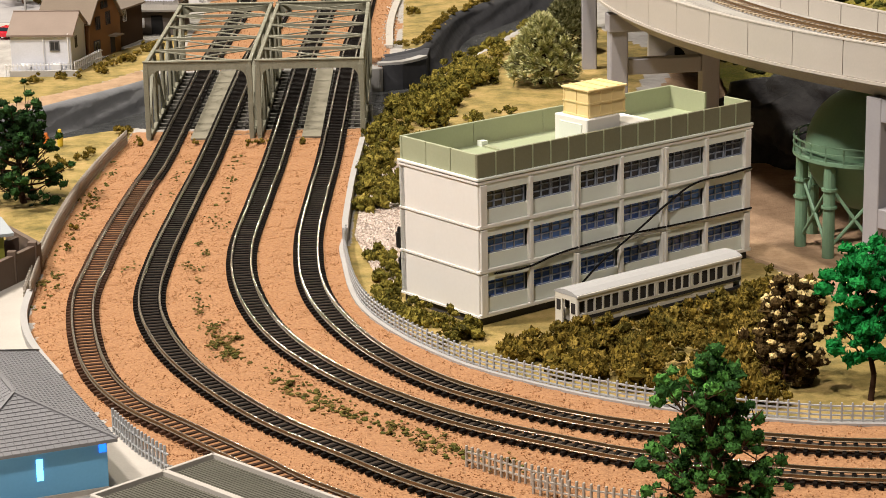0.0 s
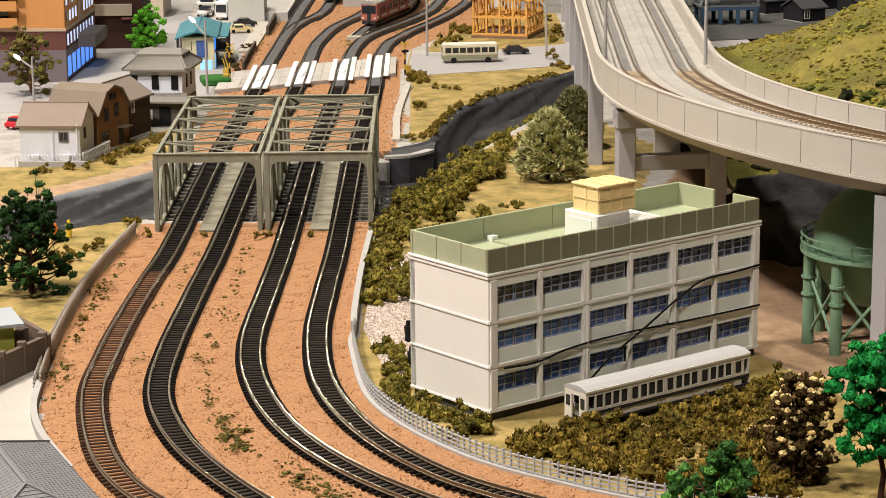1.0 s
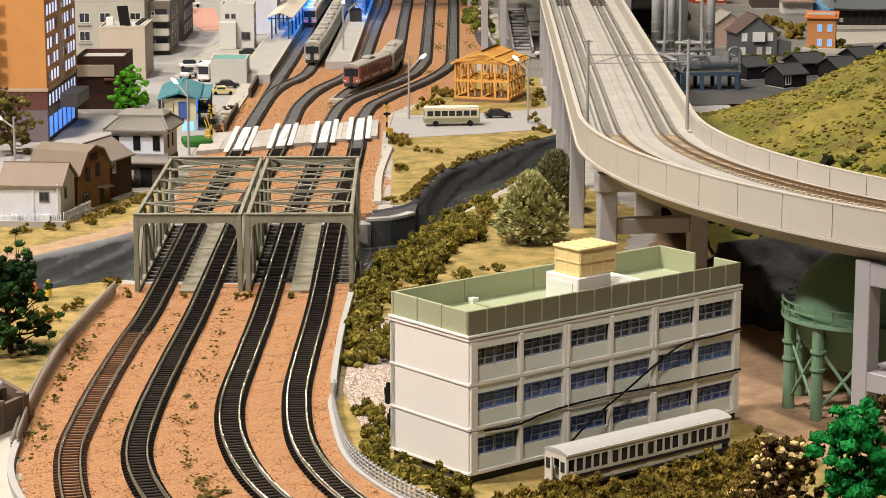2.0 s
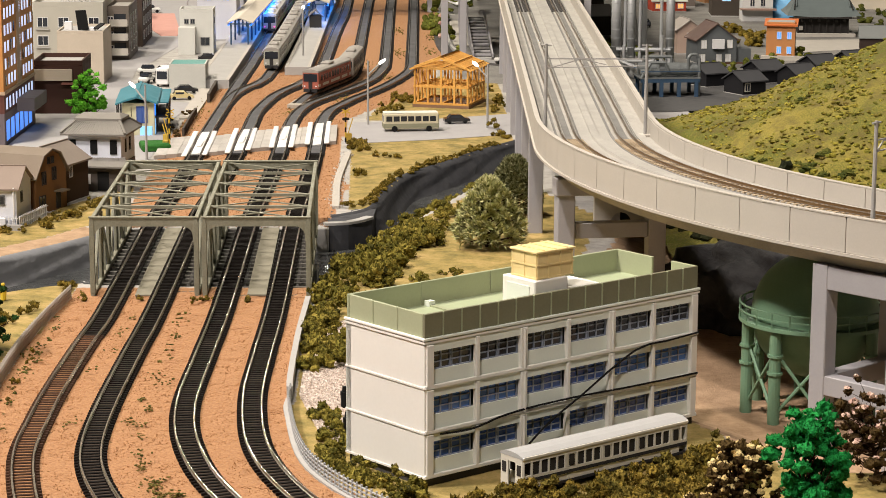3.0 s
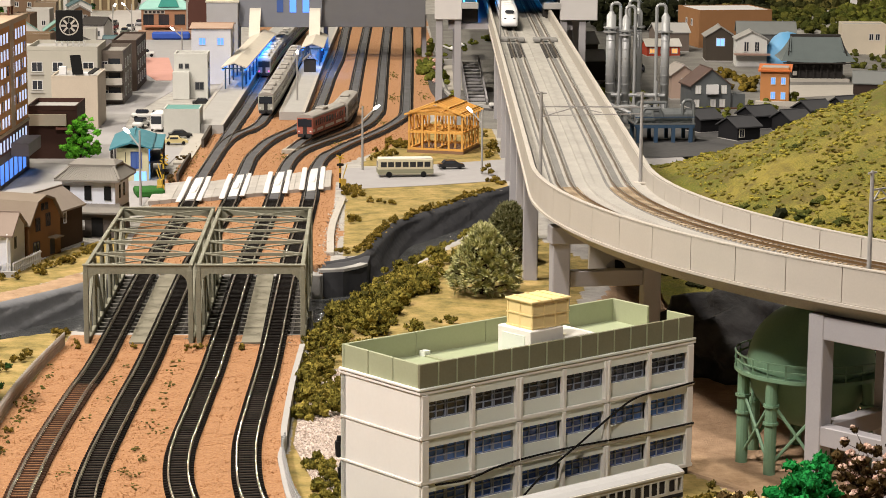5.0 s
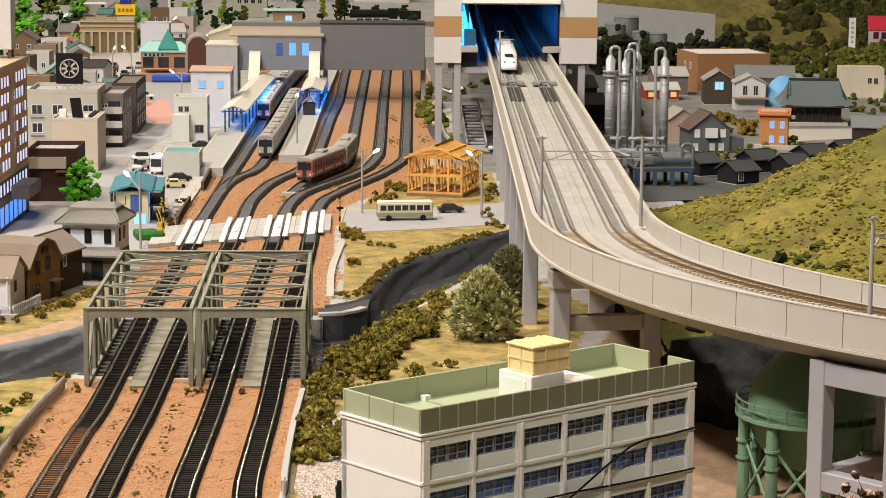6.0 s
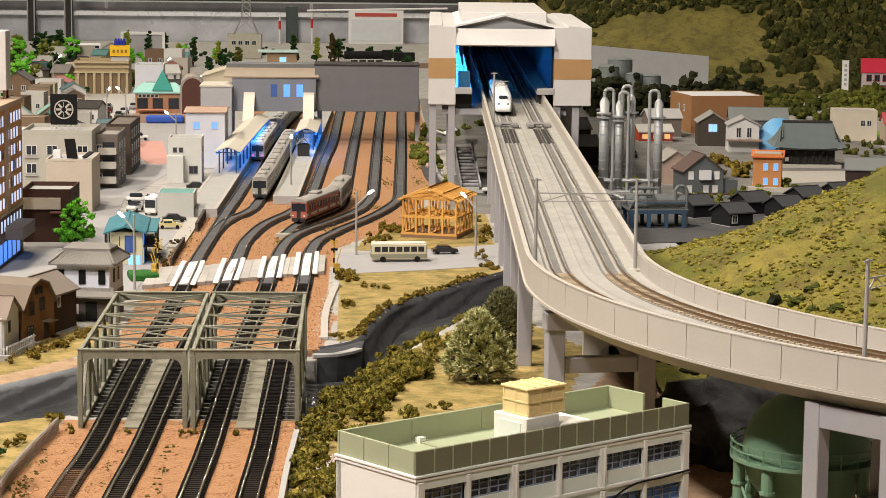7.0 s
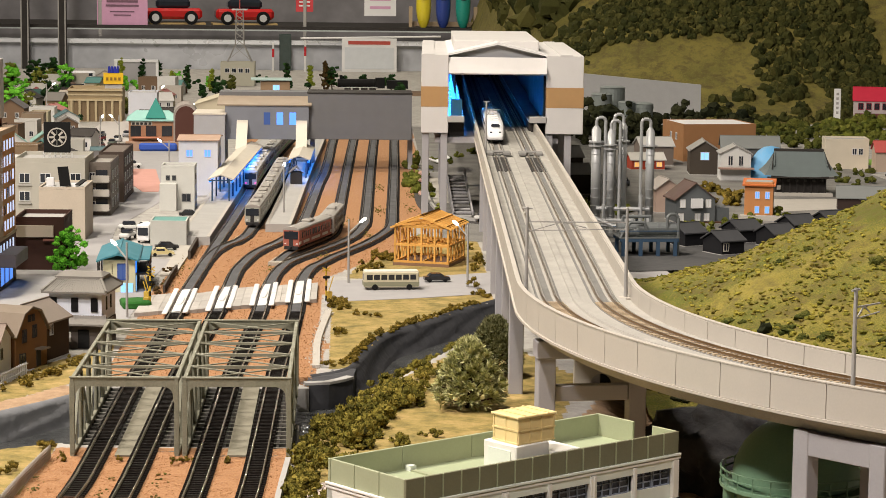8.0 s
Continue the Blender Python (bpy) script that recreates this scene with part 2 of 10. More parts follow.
BALLAST = [
    [(-8.6, 3), (-9.7, -14.6), (-9.7, -30), (-9.2, -38), (-7.8, -46), (-4.3, -55), (0.5, -63), (6, -70), (12, -76), (24, -82), (80, -84), (80, -60.5), (31, -60), (27, -59.2), (22.2, -57.4),
     (17.6, -54.4), (12.6, -49.5), (8.4, -41.3), (6.9, -30.5), (6.8, -24), (7.4, 3)],
    [(-8, 25), (-8.5, 62), (-7.4, 100), (-5.6, 113), (-8, 170), (-7, 300), (24, 300), (21.5, 150), (17, 108), (9.5, 88), (8.6, 64), (9.6, 44), (8.2, 25)],
]
GRASS = [
    [(-60, -28), (-10, -28), (-9.5, -12), (-8.6, 4), (-8.6, 4.8), (-11.5, 3), (-14.5, 0.8), (-18.5, -3), (-30, -19), (-60, -58)],
    [(-60, -26), (-18.1, 14.6), (-13.1, 21.5), (-10.8, 25.9), (-8.5, 29), (-8.6, 45), (-12, 38), (-14, 34), (-16, 24.5), (-30, 24), (-60, 10)],
    [(6.9, -31), (8.4, -41), (12.6, -49.5), (17.6, -54.4), (27, -59), (60, -60), (60, -44), (33, -42), (29.6, -34), (26, -27), (25, 0), (30, 30), (24, 50), (13.5, 24), (8, 3), (7.2, -24)],
    [(9.6, 33), (9.7, 62), (9.5, 72), (26, 76), (26, 72), (23.2, 66.2), (20.2, 60.2), (17.4, 55), (14.7, 49.6), (13.2, 42.7), (11.8, 34)],
    [(11, 86), (14, 108), (20, 125), (27, 120), (26, 90), (22, 88)],
    [(44, 118), (44, 134), (70, 150), (70, 128)],
]
SAND = [
    [(29.6, -34), (33, -42), (60, -44), (60, 30), (33, 30), (25, 0), (26, -27)],
    [(-60, -42), (-30, -8), (-19.3, 7.2), (-15, 13.3), (-10.1, 20.5), (-9.4, 24), (-10.8, 25.9), (-13.1, 21.5), (-18.1, 14.6), (-60, -26)],
]


def inside(poly, X, Y):
    hit = np.zeros(X.shape, bool)
    for (x0, y0), (x1, y1) in zip(poly, poly[1:] + poly[:1]):
        if y0 == y1:
            continue
        c = ((Y >= y0) != (Y >= y1)) & (X < (x1 - x0) * (Y - y0) / (y1 - y0) + x0)
        hit ^= c
    return hit


def edge_distance(line, X, Y):
    best = np.full(X.shape, 1e9)
    for (x0, y0), (x1, y1) in zip(line, line[1:]):
        dx, dy = x1 - x0, y1 - y0
        t = np.clip(((X - x0) * dx + (Y - y0) * dy) / (dx * dx + dy * dy), 0, 1)
        best = np.minimum(best, np.hypot(X - x0 - t * dx, Y - y0 - t * dy))
    return best


def ground_height(X, Y):
    wet = inside(RIVER, X, Y)
    steep = np.clip(edge_distance(FAR_BANK, X, Y) / 0.9, 0, 1)
    gentle = np.clip(edge_distance(NEAR_BANK, X, Y) / 3.0, 0, 1) ** 0.8
    z = np.where(wet, -2.9 * np.minimum(steep, gentle), 0.0)
    lot = inside(SAND[0], X, Y) * np.clip(edge_distance(SAND[0] + SAND[0][:1], X, Y) / 3.0, 0, 1)
    z = z - 1.0 * lot
    return z


def build_ground():
    xs = np.concatenate([np.arange(-190, -30, 8.0), np.arange(-30, 48, 0.5), np.arange(48, 260, 6.0)])
    ys = np.concatenate([np.arange(-190, -80, 8.0), np.arange(-80, 92, 0.5), np.arange(92, 300, 2.0), np.arange(300, 560, 8.0)])
    X, Y = np.meshgrid(xs, ys)
    Z = ground_height(X, Y)
    rough = inside(BALLAST[0], X, Y) | inside(BALLAST[1], X, Y)
    rng = np.random.default_rng(4)
    Z = Z + np.where(rough, rng.uniform(-0.04, 0.04, X.shape), rng.uniform(-0.015, 0.015, X.shape)) - 0.05
    nx, ny = len(xs), len(ys)
    verts = np.stack([X, Y, Z], -1).reshape(-1, 3) * CM
    i = np.arange(nx * ny).reshape(ny, nx)
    faces = np.stack([i[:-1, :-1], i[:-1, 1:], i[1:, 1:], i[1:, :-1]], -1).reshape(-1, 4)
    me = bpy.data.meshes.new("ground")
    me.from_pydata(verts.tolist(), [], faces.tolist())
    col = me.color_attributes.new("zone", "FLOAT_COLOR", "POINT")
    cols = np.zeros((ny, nx, 4))
    cols[..., 3] = 1
    for k, polys in enumerate((BALLAST, GRASS, SAND)):
        for poly in polys:
            cols[..., k] = np.maximum(cols[..., k], inside(poly, X, Y))
    wet = inside(RIVER, X, Y) & (Z < -0.5)
    cols[wet] = (0, 0, 0, 0)
    col.data.foreach_set("color", cols.ravel())
    # shader: ballast, grass, sand and pavement by zone, river bed dark
    m = bpy.data.materials.new("ground")
    m.use_nodes = True
    nt = m.node_tree
    n, link = nt.nodes, nt.links.new
    b = n["Principled BSDF"]
    b.inputs["Roughness"].default_value = 0.95
    tc, at = n.new("ShaderNodeTexCoord"), n.new("ShaderNodeVertexColor")
    at.layer_name = "zone"
    sep = n.new("ShaderNodeSeparateColor")
    link(at.outputs["Color"], sep.inputs["Color"])

    def tone(c0, c1, scale, c2=None):
        t = n.new("ShaderNodeTexNoise")
        t.inputs["Scale"].default_value, t.inputs["Detail"].default_value = scale, 8
        t.inputs["Roughness"].default_value = 0.7
        link(tc.outputs["Object"], t.inputs["Vector"])
        r = n.new("ShaderNodeValToRGB")
        r.color_ramp.elements[0].position, r.color_ramp.elements[1].position = 0.34, 0.66
        r.color_ramp.elements[0].color, r.color_ramp.elements[1].color = (*c0, 1), (*c1, 1)
        if c2:
            e = r.color_ramp.elements.new(0.5)
            e.color = (*c2, 1)
        link(t.outputs["Fac"], r.inputs["Fac"])
        return r.outputs["Color"]

    edge = n.new("ShaderNodeTexNoise")
    edge.inputs["Scale"].default_value, edge.inputs["Detail"].default_value = 300, 4
    link(tc.outputs["Object"], edge.inputs["Vector"])
    out = tone((0.28, 0.265, 0.24), (0.46, 0.44, 0.41), 40)
    for ch, colour in (
        ("Blue", tone((0.27, 0.17, 0.095), (0.46, 0.31, 0.19), 70)),
        ("Green", tone((0.14, 0.115, 0.03), (0.44, 0.305, 0.115), 48, (0.29, 0.215, 0.062))),
        ("Red", tone((0.26, 0.128, 0.058), (0.44, 0.235, 0.108), 620, (0.355, 0.18, 0.080))),
    ):
        mr = n.new("ShaderNodeMath")
        mr.operation = "ADD"
        link(sep.outputs[ch], mr.inputs[0])
        sub = n.new("ShaderNodeMath")
        sub.operation = "MULTIPLY_ADD"
        sub.inputs[1].default_value, sub.inputs[2].default_value = 0.8, -0.4
        link(edge.outputs["Fac"], sub.inputs[0])
        link(sub.outputs[0], mr.inputs[1])
        st = n.new("ShaderNodeMapRange")
        st.inputs["From Min"].default_value, st.inputs["From Max"].default_value = 0.42, 0.58
        link(mr.outputs[0], st.inputs["Value"])
        mix = n.new("ShaderNodeMix")
        mix.data_type = "RGBA"
        link(st.outputs["Result"], mix.inputs["Factor"])
        link(out, mix.inputs["A"])
        link(colour, mix.inputs["B"])
        out = mix.outputs["Result"]
    bed = n.new("ShaderNodeMix")
    bed.data_type = "RGBA"
    link(at.outputs["Alpha"], bed.inputs["Factor"])
    link(tone((0.03, 0.034, 0.038), (0.11, 0.115, 0.12), 120), bed.inputs["A"])
    link(out, bed.inputs["B"])
    link(bed.outputs["Result"], b.inputs["Base Color"])
    gr = n.new("ShaderNodeTexNoise")
    gr.inputs["Scale"].default_value, gr.inputs["Detail"].default_value = 900, 5
    link(tc.outputs["Object"], gr.inputs["Vector"])
    bp = n.new("ShaderNodeBump")
    bp.inputs["Strength"].default_value, bp.inputs["Distance"].default_value = 0.6, 0.0012
    link(gr.outputs["Fac"], bp.inputs["Height"])
    link(bp.outputs["Normal"], b.inputs["Normal"])
    me.materials.append(m)
    return tagged(new("ground", me), "orange ballast, dry grass, sand and paving on the model table", "ground", "", "structure")


build_ground()

bm = bm_new()
prism(bm, [(-190, -190), (-190, -150), (60, 150), (60, 60)], -2.1, -2.05)
setting("water", bm, M["water"], "dark shallow river with glossy ripples", "river")

# the walls along the far bank: smooth carved slate on one side of the bridges, dark rock on the other
M["slate_wall"] = surface("slate_wall", (0.23, 0.235, 0.245), (0.16, 0.165, 0.172), rough=0.45, bump=0.7, fine=70, broad=30, depth=0.0025, amount=0.8)
M["dark_wall"] = surface("dark_wall", (0.05, 0.051, 0.056), (0.085, 0.086, 0.09), rough=0.6, bump=0.6, fine=110, depth=0.0015)
rng = random.Random(5)
for first, last, stone, batter, label in ((1, 5, "slate_wall", 0.8, "grey carved slate river wall"), (6, 13, "dark_wall", 1.7, "black stone river wall")):
    bm = bm_new()
    sp = spline(FAR_BANK[first:last + 1], 14)
    grid = []
    for k, (x, y) in enumerate(sp):
        x1, y1 = sp[min(k + 1, len(sp) - 1)]
        x0, y0 = sp[max(k - 1, 0)]
        d = math.hypot(x1 - x0, y1 - y0)
        nx, ny = (y1 - y0) / d, -(x1 - x0) / d
        col = []
        for j in range(13):
            u = j / 12
            o = 0.15 + batter * u ** 1.3 + 0.10 * math.sin(x * 0.9 + 5 * u) * math.sin(9 * u + 0.5 * x) + rng.uniform(-0.03, 0.03)
            if j == 0:
                o = -0.35
            col.append(bm.verts.new((x + nx * o, y + ny * o, 0.08 - 2.7 * u + rng.uniform(-0.03, 0.03) * (j > 0))))
        grid.append(col)
    for a, b2 in zip(grid, grid[1:]):
        for j in range(12):
            bm.faces.new((a[j], b2[j], b2[j + 1], a[j + 1]))
    bmesh.ops.recalc_face_normals(bm, faces=bm.faces)
    setting("river_wall", bm, M[stone], label, "river wall", smooth=True)


def cloud(name, centres, sizes, material, label, category, kind="stuff", parent=None, squash=1.0, seed=1):
    """Many small uneven lumps in one mesh."""
    r = np.random.default_rng(seed)
    c = np.asarray(centres, float)
    s = np.asarray(sizes, float)
    base = np.array([(1, 0, -0.5), (-0.5, 0.87, -0.5), (-0.5, -0.87, -0.5), (0, 0, 1.1)], float)
    tri = np.array([(0, 2, 1), (0, 1, 3), (1, 2, 3), (2, 0, 3)])
    k = len(c)
    q = r.normal(size=(k, 4))
    q /= np.linalg.norm(q, axis=1)[:, None]
    w, x, y, z = q.T
    rot = np.stack([1 - 2 * (y * y + z * z), 2 * (x * y - z * w), 2 * (x * z + y * w), 2 * (x * y + z * w), 1 - 2 * (x * x + z * z), 2 * (y * z - x * w),
                    2 * (x * z - y * w), 2 * (y * z + x * w), 1 - 2 * (x * x + y * y)], -1).reshape(k, 3, 3)
    v = base[None] * r.uniform(0.7, 1.3, (k, 4, 1)) * s[:, None, None]
    v = np.einsum("kij,kpj->kpi", rot, v)
    v[..., 2] *= squash
    v = (v + c[:, None, :]).reshape(-1, 3) * CM
    f = (tri[None] + 4 * np.arange(k)[:, None, None]).reshape(-1, 3)
    me = bpy.data.meshes.new(name)
    me.from_pydata(v.tolist(), [], f.tolist())
    me.materials.append(material)
    ob = new(name, me)
    if parent:
        ob.parent = parent
        return tagged(ob, label)
    return tagged(ob, label, category, "", kind)

def lumps(level, count, seed):
    """Foam lumps: round balls pushed in and out by noise at three scales; their points and triangles."""
    out = []
    for k in range(count):
        bm = bm_new()
        bmesh.ops.create_icosphere(bm, subdivisions=level, radius=1.0)
        o = Vector((seed + 7.3 * k, 3.1 * k, 1.7 * k))
        for v in bm.verts:
            p = v.co.copy()
            v.co *= 1 + 0.42 * noise.noise(p * 1.6 + o) + 0.42 * noise.noise(p * 3.7 + o) + 0.3 * noise.noise(p * 8.5 + o)
        bm.verts.index_update()
        out.append((np.array([v.co[:] for v in bm.verts]), np.array([[v.index for v in f.verts] for f in bm.faces])))
        bm.free()
    return out


FOAM = {0: lumps(1, 10, 1.0), 1: lumps(2, 10, 5.0)}
TETRA = np.array([(1, 0, -0.5), (-0.5, 0.87, -0.5), (-0.5, -0.87, -0.5), (0, 0, 1.1)])
TETRA_FACES = np.array([(0, 2, 1), (0, 1, 3), (1, 2, 3), (2, 0, 3)])


def foam(name, centres, sizes, material, label="", category="", parent=None, level=2, squash=0.85, seed=1, kind="stuff", leaf=0.16):
    """Clumps of foam foliage joined into one mesh; each clump has its own turn, size and tone."""
    r = np.random.default_rng(seed)
    vs, fs, n0 = [], [], 0
    level, coat = {2: (1, 40), 1: (1, 8), 0: (0, 5)}[level]
    for c, q in zip(centres, sizes):
        v, f = FOAM[level][int(r.integers(len(FOAM[level])))]
        a = r.uniform(0, math.tau)
        ca, sa = math.cos(a), math.sin(a)
        k = q * r.uniform(0.8, 1.2, 3)
        w = v * k
        w = np.stack([w[:, 0] * ca - w[:, 1] * sa, w[:, 0] * sa + w[:, 1] * ca, w[:, 2] * squash], -1) + np.asarray(c)
        vs.append(w * CM)
        fs.append(f + n0)
        n0 += len(v)
        if coat:
            # leaflets standing on the lump
            at = w[r.integers(len(w), size=coat)]
            out = at - np.asarray(c)
            g = q * leaf * r.uniform(0.6, 1.4, (coat, 1, 1))
            u = (TETRA[None] + r.normal(size=(coat, 4, 3)) * 0.35) * g
            u[:, 3] += out * r.uniform(0.0, 0.2, (coat, 1))
            vs.append((u + (np.asarray(c) + out * r.uniform(0.9, 1.12, (coat, 1)))[:, None, :]).reshape(-1, 3) * CM)
            fs.append((TETRA_FACES[None] + 4 * np.arange(coat)[:, None, None]).reshape(-1, 3) + n0)
            n0 += 4 * coat
    me = bpy.data.meshes.new(name)
    me.from_pydata(np.concatenate(vs).tolist(), [], np.concatenate(fs).tolist())
    me.materials.append(material)
    ob = new(name, me)
    if parent:
        ob.parent = parent
        return tagged(ob, label)
    return tagged(ob, label, category, "", kind)


# ---- tracks ----
T1 = [(-4.75, 62), (-4.95, 48), (-5.4, 34), (-5.55, 25), (-5.7, -5), (-6.1, -15), (-6.4, -25), (-6.45, -32), (-6.2, -40), (-4.5, -49.3), (-2.2, -55.3), (1.2, -60), (4, -63.6), (6.9, -67.3), (12, -72), (20, -77)]
T2 = [(-0.95, 62), (-1.35, 48), (-2.05, 34), (-2.3, 25), (-2.55, -5), (-2.9, -18), (-3.15, -31), (-2.85, -39.5), (-1.4, -46.3), (0.9, -52.2), (4.3, -58.2), (8.2, -63), (12, -67.2), (18, -71.5), (26, -74.5), (45, -77), (75, -78)]
T3 = [(3.0, 62), (2.7, 48), (2.2, 34), (2.0, 25), (1.75, -5), (1.45, -18), (1.25, -30), (2.2, -38.7), (4.4, -46.7), (7.9, -53.4), (12.5, -58.9), (17.2, -62.4), (20.6, -64.4), (26, -66.3), (31, -67.2), (45, -68.5), (75, -69)]
T4 = [(6.4, 62), (6.15, 48), (5.65, 34), (5.5, 25), (5.25, -5), (4.95, -18), (4.85, -28.5), (5.7, -38.5), (8.0, -46.7), (11.3, -53), (15, -57), (19.7, -60.3), (26.5, -62.7), (31, -63.6), (45, -65), (75, -65.5)]
GAUGE = 1.06
RAIL = [(-0.055, 0.0), (0.055, 0.0), (0.055, 0.04), (0.018, 0.06), (0.018, 0.15), (0.03, 0.17), (0.03, 0.21), (-0.03, 0.21), (-0.03, 0.17), (-0.018, 0.15), (-0.018, 0.06), (-0.055, 0.04)]


def offset(path, o):
    out = []
    for k, (x, y) in enumerate(path):
        x0, y0 = path[max(k - 1, 0)]
        x1, y1 = path[min(k + 1, len(path) - 1)]
        d = math.hypot(x1 - x0, y1 - y0) or 1
        out.append((x + (y1 - y0) / d * o, y - (x1 - x0) / d * o))
    return out


def sleeper_mesh(material, w=0.19, l=1.68, h=0.16):
    bm = box(bm_new(), 0, 0, 0, w, l, h, bevel=0.02)
    for s in (-GAUGE / 2, GAUGE / 2):
        box(bm, 0, s, h - 0.01, w * 0.8, 0.24, 0.05)
    return mesh_of(bm, "sleeper", material)


def track(path, z, label, sleeper_mat, near=None, step=0.5, bed=None, top="rail"):
    """Two rails on sleepers; those inside the near stretch of the plan are separate parts."""
    ob = thing("track", 0, 0, 0, 0, label, "railway track", "tracks", "structure")
    for side in (-GAUGE / 2, GAUGE / 2):
        bm = bm_new()
        pts = offset(path, side)
        sweep(bm, [(x, y, z + 0.16) for x, y in pts], RAIL)
        bm.normal_update()
        for f in bm.faces:
            f.material_index = 0 if f.normal.z > 0.7 else 1
        part("rail", bm, [M[top], M["rail_side"]], ob, "worn metal rail")
    if bed:
        bm = bm_new()
        sweep(bm, [(x, y, z - 0.1) for x, y in path], [(-0.9, 0), (0.9, 0), (0.74, 0.16), (-0.74, 0.16)] if bed == "bed" else [(-0.52, 0), (0.52, 0), (0.49, 0.2), (-0.49, 0.2)])
        part("track_bed", bm, M[bed], ob, "grey dusty track bed")
        if bed == "bed":
            part("infill", sweep(bm_new(), [(x, y, z) for x, y in path], [(-0.45, 0.1), (0.45, 0.1), (0.43, 0.2), (-0.43, 0.2)]), M["infill"], ob, "grey fill between the rails")
    rest = bm_new()
    me = sleeper_mesh(M[sleeper_mat])
    count = 0
    for x, y, a in along(path, step):
        if near and near[0] < x < near[1] and near[2] < y < near[3] and count < 290:
            part("sleeper", me, None, ob, at=(x, y, z, a))
            count += 1
        else:
            box(rest, x, y, z, 0.22, 1.5 if bed == "bed" else 1.68, 0.16, a)
    if len(rest.verts):
        part("sleepers", rest, M[sleeper_mat], ob, "dark plastic sleepers", kind="stuff")
    else:
        rest.free()
    return ob


near = (-9, 32, -80, -12)
P1, P2, P3, P4 = (spline(p, 10) for p in (T1, T2, T3, T4))
split = next(k for k, p in enumerate(P1) if p[1] < -12)
track(P1[: split + 1], 0.02, "straight track with black sleepers over the bridge", "sleeper", None, 0.5, "dust")
track(P1[split:], 0.02, "weathered track with brown sleepers in orange ballast", "sleeper_brown", near, 0.5, "ballast_bed")
track(P2, 0.02, "curved track with black sleepers in orange ballast", "sleeper", near, 0.5, "dust")
track(P3, 0.02, "curved track with black sleepers in orange ballast", "sleeper", near, 0.5, "dust")
track(P4, 0.02, "curved track with black sleepers in orange ballast", "sleeper", near, 0.5, "dust")

# beyond the bridge: through the crossing, into the station and the yard
YARD = [
    [(-4.75, 62), (-4.8, 68), (-4.6, 80), (-4.3, 92), (-4.05, 104), (-3.7, 118), (-3.25, 132), (-2.6, 162), (-2.2, 186), (-0.9, 222), (3.0, 300)],
    [(-4.42, 88), (-4.22, 95), (-3.9, 101.5), (-3.45, 106.5), (-2.7, 111), (-1.5, 115.5), (-0.75, 121), (-0.4, 128), (0.0, 137), (0.5, 152), (1.6, 198), (3.0, 250), (4.8, 300)],
    [(-0.95, 62), (-0.9, 69), (-0.65, 78), (-0.5, 89), (-0.1, 95), (0.75, 103), (1.9, 109), (3.3, 114.5), (4.8, 123), (5.7, 133), (6.1, 143), (6.5, 158), (7.1, 181), (8.0, 208), (8.75, 262), (9.6, 300)],
    [(3.0, 62), (3.1, 71), (3.35, 79), (3.75, 88), (4.5, 94.5), (5.4, 98.5), (6.8, 102.7), (8.7, 108.2), (10.7, 114.6), (12.1, 120.8), (13.2, 130.4), (13.7, 141), (14.9, 205), (16.1, 262), (17, 300)],
    [(6.4, 62), (6.5, 76), (6.75, 85), (7.4, 92), (8.4, 96), (9.9, 101.8), (12.0, 108.4), (13.9, 115.2), (15.7, 123.6), (16.8, 132.4), (17.3, 150), (18.6, 205), (19.8, 262), (20.6, 300)],
    [(3.7, 96.8), (4.8, 104.5), (6.7, 111.7), (8.9, 120), (9.8, 130), (10.3, 151), (11.0, 190), (12.4, 262), (13.2, 300)],
]
for k, p in enumerate(YARD):
    track(spline(p, 8), 0.025 if k == 1 else 0.06, "dark weathered yard track in orange ballast", "sleeper_yard", None, 0.6, "bed", "rail_dull")

